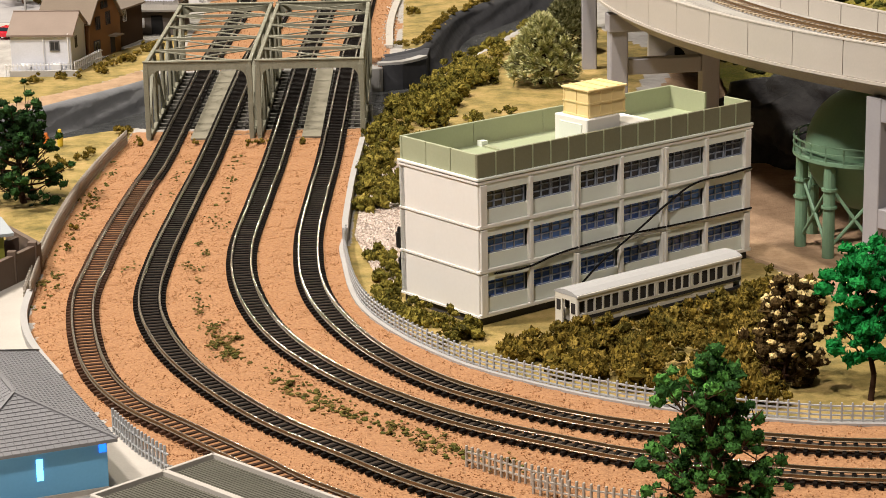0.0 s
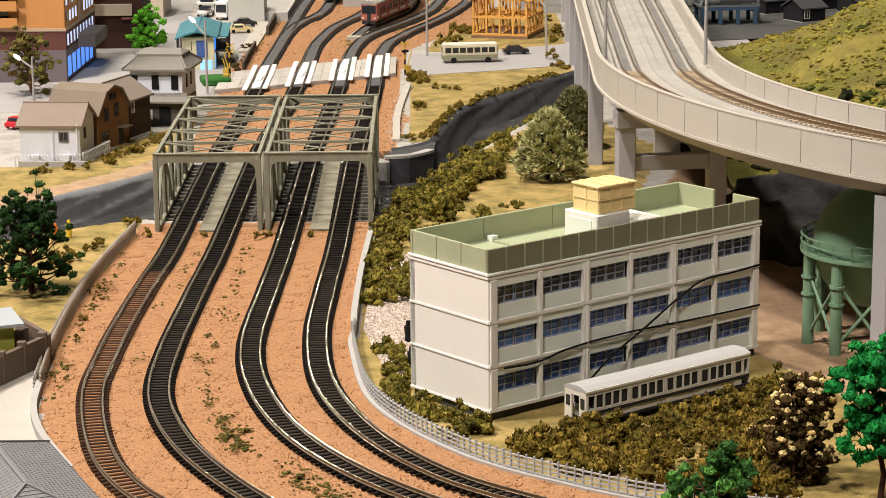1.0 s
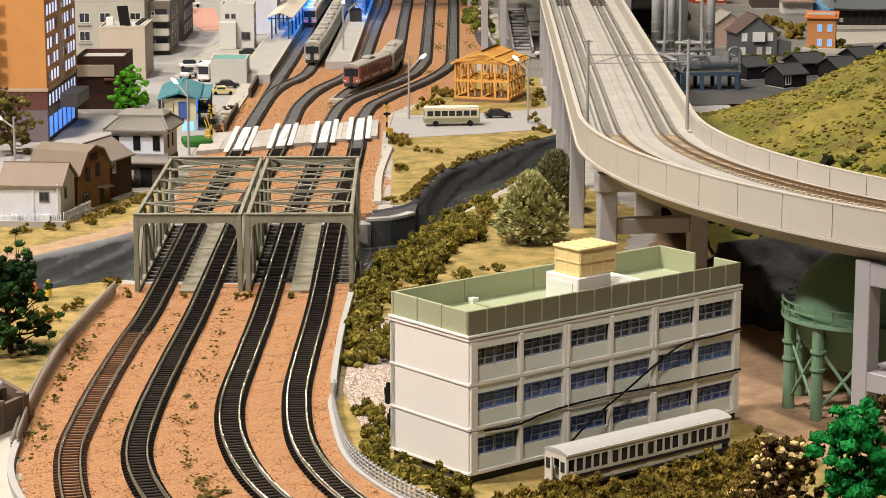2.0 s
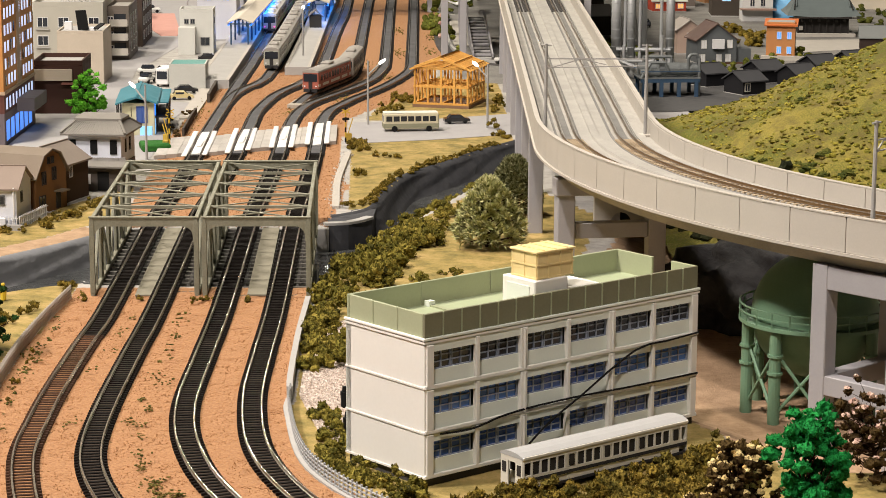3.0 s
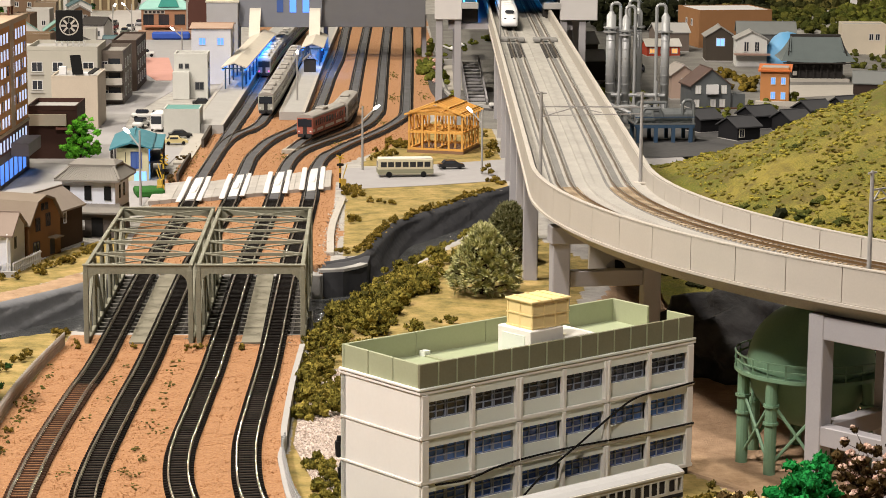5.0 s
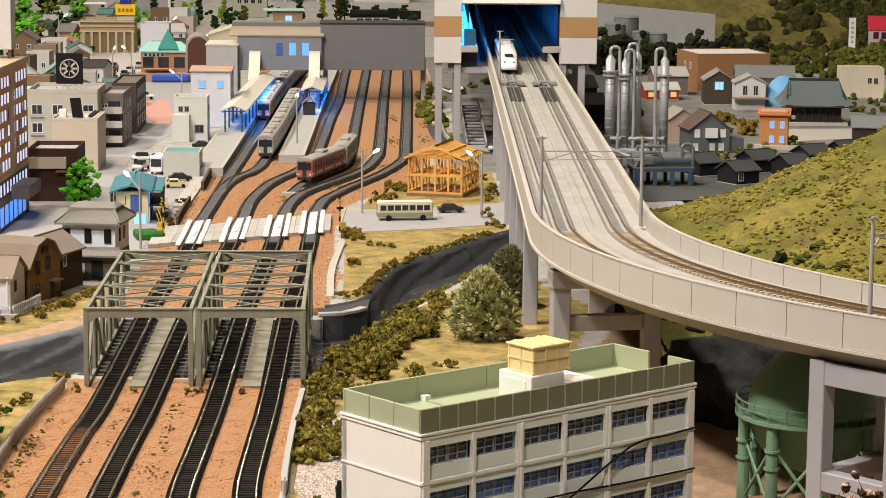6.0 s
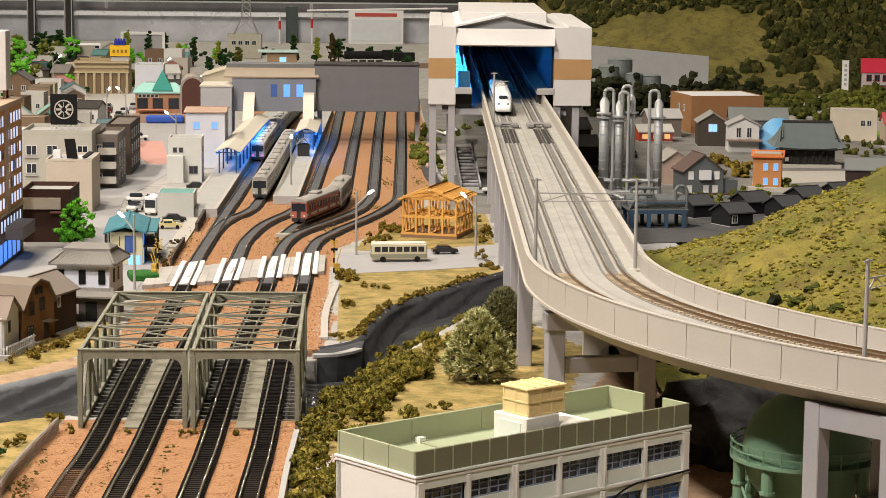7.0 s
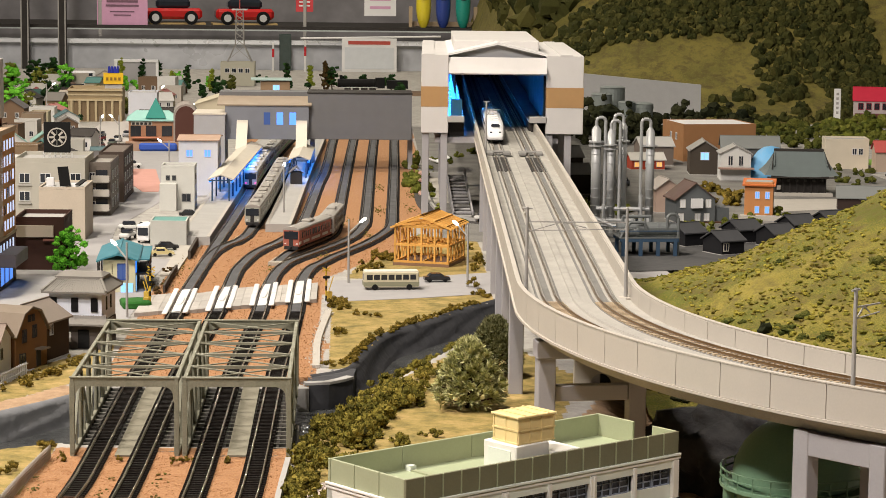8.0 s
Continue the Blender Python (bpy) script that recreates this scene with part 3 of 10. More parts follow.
# ---- two double-track through truss bridges ----
def truss_bridge():
    w, l, h, panels = 7.3, 24.8, 5.3, 5
    ob = thing("truss_bridge", -3.78, 0, 0, 0, "grey-green double-track truss railway bridge with open top bracing", "bridge", "truss bridges")
    dy = l / panels
    for s in (-1, 1):
        x = s * (w / 2 - 0.14)
        part("top_chord", box(bm_new(), x, l / 2, h - 0.34, 0.28, l, 0.34, bevel=0.04), M["steel"], ob)
        part("bottom_chord", box(bm_new(), x, l / 2, -0.25, 0.3, l, 0.45, bevel=0.04), M["steel"], ob)
        for k in range(panels + 1):
            y = 0.17 + k * (l - 0.34) / panels
            ends = k in (0, panels)
            bm = box(bm_new(), x, y, 0.1, 0.34 if ends else 0.2, 0.34 if ends else 0.24, h - 0.4, bevel=0.03)
            if not ends:
                box(bm, x - s * 0.02, y, 0.2, 0.34, 0.08, h - 0.6)
            part("post", bm, M["steel"], ob)
            if k < panels:
                y1 = 0.17 + (k + 1) * (l - 0.34) / panels
                a, b = ((y, 0.2), (y1, h - 0.3)) if k % 2 == 0 else ((y, h - 0.3), (y1, 0.2))
                part("diagonal", bar(bm_new(), (x, a[0], a[1]), (x, b[0], b[1]), 0.2, 0.26), M["steel"], ob)
                ym = (y + y1) / 2
                bm = bar(bm_new(), (x, ym, 0.2), (x, ym, h / 2), 0.12, 0.12)
                part("hanger", bm, M["steel"], ob)
    for k in range(panels + 1):
        y = 0.17 + k * (l - 0.34) / panels
        if k in (0, panels):
            # the portal: a deep beam with rounded haunches
            bm = bm_new()
            hw = w / 2
            pts = [(-hw, h), (hw, h), (hw, h - 1.6), (hw - 0.36, h - 1.6)]
            for j in range(7):
                a = j / 6 * math.pi / 2
                pts.append((hw - 0.36 - 0.7 * (1 - math.cos(a)), h - 1.25 + 0.68 * math.sin(a)))
            pts += [(-px, pz) for px, pz in reversed(pts[2:])]
            lo = [bm.verts.new((px, y - 0.13, pz)) for px, pz in pts]
            hi = [bm.verts.new((px, y + 0.13, pz)) for px, pz in pts]
            bm.faces.new(lo)
            bm.faces.new(list(reversed(hi)))
            for j in range(len(pts)):
                i = (j + 1) % len(pts)
                bm.faces.new((lo[i], lo[j], hi[j], hi[i]))
            bmesh.ops.recalc_face_normals(bm, faces=bm.faces)
            part("portal", bm, M["steel"], ob)
            part("portal_cap", box(bm_new(), 0, y, h, w + 0.1, 0.4, 0.08), M["steel"], ob)
        else:
            part("cross_strut", box(bm_new(), 0, y, h - 0.22, w - 0.3, 0.2, 0.2), M["steel"], ob)
        if k < panels:
            y1 = 0.17 + (k + 1) * (l - 0.34) / panels
            for s in (-1, 1):
                z = h - 0.1 + 0.02 * s
                part("lateral_brace", bar(bm_new(), (s * (w / 2 - 0.25), y, z), (-s * (w / 2 - 0.25), y1, z), 0.16, 0.07), M["steel"], ob)
    me = mesh_of(box(bm_new(), 0, 0, -0.3, w - 0.3, 0.30, 0.25), "floor_beam", M["beam"])
    n = 19
    for k in range(n):
        part("floor_beam", me, None, ob, at=(0, 0.3 + k * (l - 0.6) / (n - 1), -0.02))
    for x in (-2.65, -1.05, 1.05, 2.65):
        part("stringer", box(bm_new(), x, l / 2, -0.42, 0.22, l, 0.3), M["dark"], ob)
    bm = bm_new()
    for k in range(5):
        box(bm, 0, (k + 0.5) * l / 5 - 0.3, 0.0, 1.3, l / 5 - 0.03, 0.1)
    part("walkway", bm, M["slab"], ob, "pale grey-green walkway slab")
    return ob


first_bridge = truss_bridge()
copy_thing(first_bridge, pose(3.78 * CM, 0, 0))
# abutments under both ends
for y in (-0.9, 26.2):
    bm = box(bm_new(), 0, y, -3.5, 16.5, 1.6, 3.35, bevel=0.08)
    setting("abutment", bm, M["conc"], "grey concrete bridge abutment", "abutment")
bm = box(bm_new(), 0, 12.4, -3.5, 15.4, 2.0, 2.95, bevel=0.1)
setting("bridge_pier", bm, M["conc"], "grey concrete river pier under the bridges", "pier")

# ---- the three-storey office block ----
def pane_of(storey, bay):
    """Reflections put into the pane colour: grey in the upper storey, bluest in the middle one."""
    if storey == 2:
        return M["reflectglass"]
    return M["litglass"] if storey == 1 and bay in (0, 1, 4, 5) else M["blueglass"]


def office_block():
    L, Dp, H0 = 19.05, 6.25, 0.45
    ob = thing("office_building", 14.05, -44.6, -0.05, math.degrees(math.atan2(11.8, 15.03)), "cream three-storey office building with olive parapet and blue windows", "building")
    fl = 2.26
    part("plinth", box(bm_new(), L / 2, Dp / 2, -0.1, L - 0.25, Dp - 0.25, H0 + 0.1), M["plinth"], ob, "dark grey plinth")
    for s in range(3):
        z = H0 + s * fl
        storey = part("storey", box(bm_new(), L / 2, Dp - 0.2, z, L, 0.4, fl - 0.02), M["cream_grey"], ob, "back wall of one storey")
        part("side_wall", box(bm_new(), 0.15, Dp / 2, z, 0.3, Dp, fl - 0.02, bevel=0.03), M["cream"], ob, "plain cream side wall")
        part("side_wall", box(bm_new(), L - 0.15, Dp / 2, z, 0.3, Dp, fl - 0.02, bevel=0.03), M["cream"], ob, "plain cream side wall")
        part("side_ledge", box(bm_new(), -0.01, Dp / 2, z, 0.08, Dp + 0.04, 0.1), M["cream"], ob)
        # the front: spandrel, posts, head beam, windows
        part("spandrel", box(bm_new(), L / 2, 0.22, z + 0.02, L - 0.5, 0.2, 0.86), M["cream_grey"], ob)
        part("head_beam", box(bm_new(), L / 2, 0.16, z + fl - 0.44, L - 0.4, 0.34, 0.42), M["cream_grey"], ob)
        part("sill_line", box(bm_new(), L / 2, -0.03, z - 0.02, L + 0.02, 0.16, 0.2, bevel=0.03), M["cream"], ob)
        part("floor_slab", box(bm_new(), L / 2, Dp / 2, z - 0.06, L - 0.5, Dp - 0.5, 0.12), M["cream_grey"], ob)
        bays = 6
        bw = (L - 0.6) / bays
        for k in range(bays + 1):
            wide = k % 2 == 0
            x = 0.3 + k * bw
            part("pilaster", box(bm_new(), min(max(x, 0.2), L - 0.2), 0.04, z + 0.14, 0.44 if wide else 0.24, 0.3, fl - 0.2, bevel=0.03), M["cream"], ob)
            if wide and 0 < k < bays:
                part("downpipe", rod(bm_new(), (x, -0.14, z + 0.1), (x, -0.14, z + fl - 0.1), 0.06, n=6), M["cream"], ob)
        for k in range(bays):
            x0, x1 = 0.3 + k * bw + 0.26, 0.3 + (k + 1) * bw - 0.26
            zb, zt = z + 0.88, z + fl - 0.44
            wdw = part("window", box(bm_new(), (x0 + x1) / 2, 0.3, zb, x1 - x0, 0.05, zt - zb), pane_of(s, k), ob, "window pane with grey and blue reflections in its colour")
            bm = bm_new()
            for xx in (x0, x0 + (x1 - x0) * 0.25, (x0 + x1) / 2 + 0.06, (x0 + x1) / 2 - 0.06, x0 + (x1 - x0) * 0.75, x1):
                box(bm, xx, 0.24, zb, 0.055, 0.1, zt - zb)
            for f in (0, 0.36, 0.70, 0.96):
                box(bm, (x0 + x1) / 2, 0.235, zb + f * (zt - zb), x1 - x0, 0.1, 0.05)
            part("window_frame", bm, M["frame"], wdw, "grey window bars")
    zt = H0 + 3 * fl
    part("cornice", box(bm_new(), L / 2, Dp / 2, zt, L + 0.12, Dp + 0.12, 0.12), M["cream"], ob)
    part("roof_slab", box(bm_new(), L / 2, Dp / 2, zt + 0.1, L - 0.1, Dp - 0.1, 0.16), M["olive_roof"], ob, "pale green flat roof")
    part("gutter", box(bm_new(), L / 2, -0.02, zt + 0.16, L + 0.16, 0.16, 0.14, bevel=0.03), M["cream_grey"], ob)
    part("gutter", box(bm_new(), -0.02, Dp / 2, zt + 0.16, 0.16, Dp + 0.16, 0.14, bevel=0.03), M["cream"], ob)
    # parapet of panels; the front ones have their shade put into the colour
    ph, pz = 1.28, zt + 0.2
    n = 16
    for k in range(n):
        w = L / n
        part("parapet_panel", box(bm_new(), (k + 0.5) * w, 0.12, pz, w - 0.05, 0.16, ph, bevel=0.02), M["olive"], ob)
        if k:
            part("parapet_joint", box(bm_new(), k * w, 0.05, pz, 0.05, 0.12, ph), M["olive_lit"], ob)
    for k in range(4):
        w = L / 4
        part("parapet_panel", box(bm_new(), (k + 0.5) * w, Dp - 0.12, pz, w - 0.04, 0.16, ph, bevel=0.02), M["olive_lit"], ob)
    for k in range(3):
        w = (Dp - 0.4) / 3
        part("parapet_panel", box(bm_new(), 0.12, 0.2 + (k + 0.5) * w, pz, 0.16, w - 0.05, ph, bevel=0.02), M["olive_lit"], ob)
    part("parapet_panel", box(bm_new(), L - 0.12, 0.2 + 0.85, pz, 0.16, 1.7, ph, bevel=0.02), M["olive_lit"], ob)
    part("parapet_panel", box(bm_new(), L - 0.12, Dp - 0.2 - 1.35, pz, 0.16, 2.7, ph, bevel=0.02), M["olive_lit"], ob)
    # stair house and water tank
    part("stair_house", box(bm_new(), 8.88, 1.86, zt + 0.25, 2.3, 2.5, 1.75, bevel=0.05), M["cream"], ob, "cream stair house")
    part("stair_house_panel", box(bm_new(), 7.71, 1.86, zt + 0.5, 0.05, 1.7, 1.2), M["cream_grey"], ob)
    part("stair_house_wing", box(bm_new(), 11.18, 1.86, zt + 0.25, 2.4, 2.3, 1.1, bevel=0.05), M["cream"], ob)
    part("roof_ridge", box(bm_new(), 5.0, Dp / 2, zt + 0.25, 0.3, Dp - 0.6, 0.1), M["olive_lit"], ob)
    part("roof_stub", box(bm_new(), 5.0, Dp - 0.6, zt + 0.25, 0.4, 0.4, 0.3), M["cream_grey"], ob)
    bm = box(bm_new(), 9.28, 1.76, zt + 2.0, 2.5, 1.9, 1.35, bevel=0.04)
    tank = part("water_tank", bm, M["yellow_tank"], ob, "pale yellow ribbed water tank")
    bm = bm_new()
    for f in (0.0, 0.33, 0.66, 1.0):
        box(bm, 9.28 - 1.2 + 2.4 * f, 0.80, zt + 2.0, 0.08, 0.06, 1.35)
        box(bm, 9.28 - 1.2 + 2.4 * f, 2.72, zt + 2.0, 0.08, 0.06, 1.35)
    for f in (0.0, 0.5, 1.0):
        box(bm, 8.02, 1.76 - 0.9 + 1.8 * f, zt + 2.0, 0.06, 0.08, 1.35)
        box(bm, 10.54, 1.76 - 0.9 + 1.8 * f, zt + 2.0, 0.06, 0.08, 1.35)
    for zz in (0.02, 0.68):
        box(bm, 9.28, 1.76, zt + 2.0 + zz, 2.6, 2.0, 0.08)
    part("rib", bm, M["yellow_tank"], tank)
    bm = box(bm_new(), 9.28, 1.76, zt + 3.35, 2.72, 2.1, 0.12, bevel=0.03)
    for f in (-1, 0, 1):
        box(bm, 9.28 + f * 0.8, 1.76, zt + 3.47, 0.1, 2.0, 0.05)
    part("tank_lid", bm, M["yellow_tank"], tank)
    # black cables sagging over the front
    def cable(pts, r=0.055):
        cu = bpy.data.curves.new("cable", "CURVE")
        cu.dimensions, cu.bevel_depth, cu.bevel_resolution = "3D", r * CM, 2
        sp = cu.splines.new("BEZIER")
        sp.bezier_points.add(len(pts) - 1)
        for b, p in zip(sp.bezier_points, pts):
            b.co = Vector(p) * CM
            b.handle_left_type = b.handle_right_type = "AUTO"
        cu.materials.append(M["black"])
        c = new("cable", cu)
        c.matrix_world = ob.matrix_world.copy()
        return tagged(c, "black cable drooping across the office front", "cable", "cables on the office")

    cable([(0.9, -0.14, 2.62), (3.0, -0.15, 2.55), (5.0, -0.14, 2.85), (9.0, -0.15, 3.0), (14, -0.15, 2.9), (19.0, -0.14, 2.85)])
    cable([(19.0, -0.14, 5.1), (17.0, -0.15, 5.0), (14.6, -0.15, 4.9), (12.9, -0.2, 4.3), (10.5, -0.3, 3.2), (7.5, -0.5, 1.9), (6.3, -0.6, 1.2)])
    return ob


M["plinth"] = surface("plinth_grey", (0.075, 0.072, 0.07), (0.05, 0.048, 0.047), rough=0.8)
M["frame"] = surface("window_frame_grey", (0.25, 0.28, 0.35), (0.19, 0.215, 0.27), rough=0.5)
office_block()

# ---- the elevated double-track line ----
VZ = 11.0


def viaduct_line():
    pts = []
    for k in range(24):
        y = 204 - k * 204 / 23
        pts.append((26.55 + 0.0356 * y, y))
    d0 = math.atan2(-1, -0.0356)
    cx, cy, r = 26.55 + 50.2 * math.cos(d0 + math.pi / 2), 50.2 * math.sin(d0 + math.pi / 2), 50.2
    for k in range(1, 41):
        a = d0 - math.pi / 2 + math.radians(k * 2.1)
        pts.append((cx + r * math.cos(a), cy + r * math.sin(a)))
    return pts


VIA = viaduct_line()
VIA_LONG = [(26.55 + 0.0356 * y, y) for y in (279.15, 254, 229)] + VIA


def build_viaduct():
    ob = thing("viaduct", 0, 0, 0, 0, "cream concrete-coloured elevated railway viaduct with parapet panels", "viaduct", "", "structure")
    z3 = lambda o, z: [(x, y, z) for x, y in offset(VIA_LONG, o)]
    part("deck", sweep(bm_new(), z3(0, VZ), [(-3.7, -1.0), (-3.0, -1.7), (3.0, -1.7), (3.7, -1.0), (3.7, 0), (-3.7, 0)]), M["via_deck"], ob, "grey viaduct deck")
    part("centre_kerb", sweep(bm_new(), z3(0, VZ), [(-0.28, 0), (0.28, 0), (0.24, 0.16), (-0.24, 0.16)]), M["via_deck"], ob)
    for o in (-3.0, 3.0):
        part("side_kerb", sweep(bm_new(), z3(o, VZ), [(-0.3, 0), (0.3, 0), (0.3, 0.14), (-0.3, 0.14)]), M["via_deck"], ob)
    # parapet panels, one by one
    for side, o, length, first in ((1, 3.86, 3.76, 0.32), (-1, -3.86, 3.2, 0.8)):
        line = offset(VIA_LONG, o)
        pts = along(line, length / 8)
        skip = round(first / (length / 8))
        for k in range(skip - 8, len(pts) - 8, 8):
            seg = pts[max(k, 0) : k + 9]
            if len(seg) < 3:
                continue
            a, b = seg[0], seg[-1]
            seg2 = [(p[0], p[1], VZ) for p in seg]
            seg2[-1] = (b[0] + (seg[-2][0] - b[0]) * 0.12, b[1] + (seg[-2][1] - b[1]) * 0.12, VZ)
            part("parapet_panel", sweep(bm_new(), seg2, [(-0.12, -0.72), (0.12, -0.72), (0.12, 1.15), (-0.12, 1.15)]), M["via"], ob)
        part("coping", sweep(bm_new(), [(x, y, VZ) for x, y in line], [(-0.15, 1.15), (0.15, 1.15), (0.15, 1.22), (-0.15, 1.22)]), M["via"], ob)
        for k in range(skip - 4, len(pts) - 2, 8):
            back = offset([(p[0], p[1]) for p in pts[max(k, 0) : k + 9]], -side * 0.1)
            if len(back) < 3:
                continue
            (x0, y0), (x1, y1) = back[-2:]
            back[-1] = (x1 + (x0 - x1) * 0.16, y1 + (y0 - y1) * 0.16)
            part("back_panel", sweep(bm_new(), [(x, y, VZ) for x, y in back], [(-0.1, -0.9), (0.1, -0.9), (0.1, 1.12), (-0.1, 1.12)]), M["via"], ob)
    for side in (-1, 1):
        part("lip", sweep(bm_new(), z3(side * 3.9, VZ), [(-0.2, -0.9), (0.2, -0.9), (0.2, -0.74), (-0.2, -0.74)]), M["via"], ob)
    for o in (-1.85, 1.85):
        p = offset(VIA_LONG, o)
        tr = thing("elevated_track", 0, 0, 0, 0, "grey slab track on the viaduct deck", "railway track", "tracks", "structure")
        for s in (-0.45, 0.45):
            bm = sweep(bm_new(), [(x, y, VZ + 0.12) for x, y in offset(p, s)], RAIL)
            bm.normal_update()
            for f in bm.faces:
                f.material_index = 0 if f.normal.z > 0.7 else 1
            part("rail", bm, [M["rail_dull"], M["rail_side"]], tr)
            part("rail_pad", sweep(bm_new(), [(x, y, VZ) for x, y in offset(p, s)], [(-0.24, 0), (0.24, 0), (0.22, 0.1), (-0.22, 0.1)]), M["via_deck"], tr)
        part("track_slab", sweep(bm_new(), [(x, y, VZ) for x, y in p], [(-0.85, -0.02), (0.85, -0.02), (0.8, 0.05), (-0.8, 0.05)]), M["slab_track"], tr, "darker grey track slab")
        bm = bm_new()
        for x, y, a in along(p, 0.5):
            if y < -3:
                box(bm, x, y, VZ, 0.24, 1.6, 0.14, a)
        part("sleepers", bm, M["sleeper_tan"], tr, "tan sleepers", kind="stuff")
    # piers: a frame of two legs and cross beams
    def pier(x, y, a, tie, near_leg=3.0):
        p = thing("viaduct_pier", x, y, -1.2, a, "grey concrete portal pier under the viaduct", "pier", "viaduct piers")
        top = VZ - 0.5
        for s in (-1, 1):
            part("leg", box(bm_new(), 0, s * near_leg, 0, 1.15, 1.15, top, bevel=0.06), M["pier"], p)
        part("crosshead", box(bm_new(), 0, 0, top - 1.0, 1.3, 7.4, 1.15, bevel=0.06), M["pier"], p)
        part("tie_beam", box(bm_new(), 0, 0, tie + 1.1, 0.9, 2 * near_leg - 1.2, 1.0, bevel=0.05), M["pier"], p)
        return p

    def frame_pier(x, y, a):
        """A pier of four legs tied along and across."""
        p = thing("viaduct_pier", x, y, -1.2, a, "grey four-legged concrete frame pier under the viaduct", "pier", "viaduct piers")
        top = VZ - 0.5
        for s in (-1, 1):
            for e in (-2.0, 2.9):
                part("leg", box(bm_new(), e, s * 3.0, 0, 1.0, 1.0, top, bevel=0.05), M["pier"], p)
            part("long_head", box(bm_new(), 0.45, s * 3.0, top - 1.3, 4.0, 0.9, 1.25, bevel=0.04), M["pier"], p)
            part("long_tie", box(bm_new(), 0.45, s * 3.0, 3.5, 4.0, 0.9, 1.05, bevel=0.04), M["pier"], p)
            part("cross_head", box(bm_new(), 0.45 + s * 2.45, 0, top - 1.3, 0.9, 5.1, 1.2, bevel=0.04), M["pier"], p)
            part("cross_tie", box(bm_new(), 0.45 + s * 2.45, 0, 3.5, 0.9, 5.1, 1.0, bevel=0.04), M["pier"], p)
        return p

    marks = along(VIA, 1.0)[32:]
    for s, tie in ((44, 6), (62, 6), (79, 6), (96, 6), (113, 6), (131, 6), (149, 6), (180, 5.6)):
        pier(*marks[s], tie)
    for s in (210, 231):
        frame_pier(*marks[s])
    # catenary masts
    def mast(s, side, reach=0.0):
        x, y, a = marks[s]
        m = thing("catenary_mast", x + side * 3.35 * math.sin(radians(a)), y - side * 3.35 * math.cos(radians(a)), VZ, a - 90, "slim grey catenary mast on the viaduct parapet", "mast", "catenary masts")
        part("base_plate", box(bm_new(), 0, 0, 0, 0.9, 0.6, 0.18, bevel=0.04), M["via"], m)
        part("pole", rod(bm_new(), (0, 0, 0.1), (0, 0, 6.2), 0.13, 0.1, 8), M["mast"], m)
        part("cap", rod(bm_new(), (-0.35, 0, 6.1), (0.35, 0, 6.1), 0.06, n=6), M["mast"], m)
        if reach:
            bm = bm_new()
            d = reach
            bar(bm, (0, 0, 5.2), (d, 0, 5.2), 0.08, 0.08)
            bar(bm, (0, 0, 4.5), (d * 0.35, 0, 5.2), 0.07, 0.07)
            bar(bm, (d * 0.35, 0, 5.2), (d * 0.6, 0, 4.8), 0.06, 0.06)
            bar(bm, (0, 0, 4.6), (d, 0, 4.75), 0.06, 0.06)
            part("bracket", bm, M["mast"], m)
        return m

    mast(173, 1, -6.7)
    mast(173, -1)
    mast(211, 1, -2.2)
    mast(62, 1, -1.6)
    # grey boxes across the rails and dark gratings in front of them
    for o in (-1.85, 1.85):
        x, y = offset(VIA, o)[11]
        t = thing("track_box", x, y + 2.5, VZ, -2, "grey concrete box lying across the slab track", "equipment box", "track boxes")
        for u in (-0.95, 0.95):
            part("body", box(bm_new(), u, 0, 0.1, 0.85, 2.6, 0.42, bevel=0.1), M["box_grey"], t)
        part("lid", box(bm_new(), 0, 0.3, 0.36, 1.5, 1.6, 0.2, bevel=0.08), M["box_grey"], t)
        for u in (-0.42, 0.42):
            part("grating", box(bm_new(), u, -11.5, 0.02, 0.66, 16.5, 0.115), M["dark"], t, "dark grating")
    return ob


M["box_grey"] = surface("box_grey", (0.24, 0.235, 0.22), (0.15, 0.145, 0.135), rough=0.7)
M["mast"] = surface("mast_grey", (0.36, 0.35, 0.33), (0.26, 0.25, 0.24), rough=0.5)
M["sleeper_tan"] = surface("sleeper_tan", (0.42, 0.33, 0.22), (0.30, 0.23, 0.15), rough=0.8)
build_viaduct()

# ---- plants ----
M["bush"] = islands("bush_foam", [(0.030, 0.024, 0.005), (0.140, 0.102, 0.015), (0.226, 0.155, 0.027), (0.067, 0.054, 0.008), (0.293, 0.202, 0.044)])
M["bush_mix"] = islands("bush_mix", [(0.045, 0.041, 0.009), (0.112, 0.090, 0.017), (0.195, 0.143, 0.030), (0.075, 0.064, 0.012)])
M["bush_river"] = islands("bush_river", [(0.031, 0.029, 0.007), (0.109, 0.099, 0.017), (0.211, 0.173, 0.031), (0.067, 0.064, 0.011), (0.290, 0.228, 0.047), (0.157, 0.134, 0.022)])
M["bush_green"] = islands("bush_green", [(0.05, 0.065, 0.012), (0.12, 0.13, 0.02), (0.08, 0.09, 0.015), (0.18, 0.18, 0.035)])
M["leaf_dark"] = islands("leaf_dark", [(0.006, 0.015, 0.006), (0.013, 0.032, 0.008), (0.008, 0.022, 0.007), (0.018, 0.052, 0.013), (0.032, 0.084, 0.020)])
M["leaf_bright"] = islands("leaf_bright", [(0.006, 0.10, 0.02), (0.012, 0.20, 0.04), (0.008, 0.14, 0.03), (0.02, 0.27, 0.055)])
M["leaf_lime"] = islands("leaf_lime", [(0.05, 0.22, 0.015), (0.16, 0.46, 0.04), (0.09, 0.33, 0.02)])
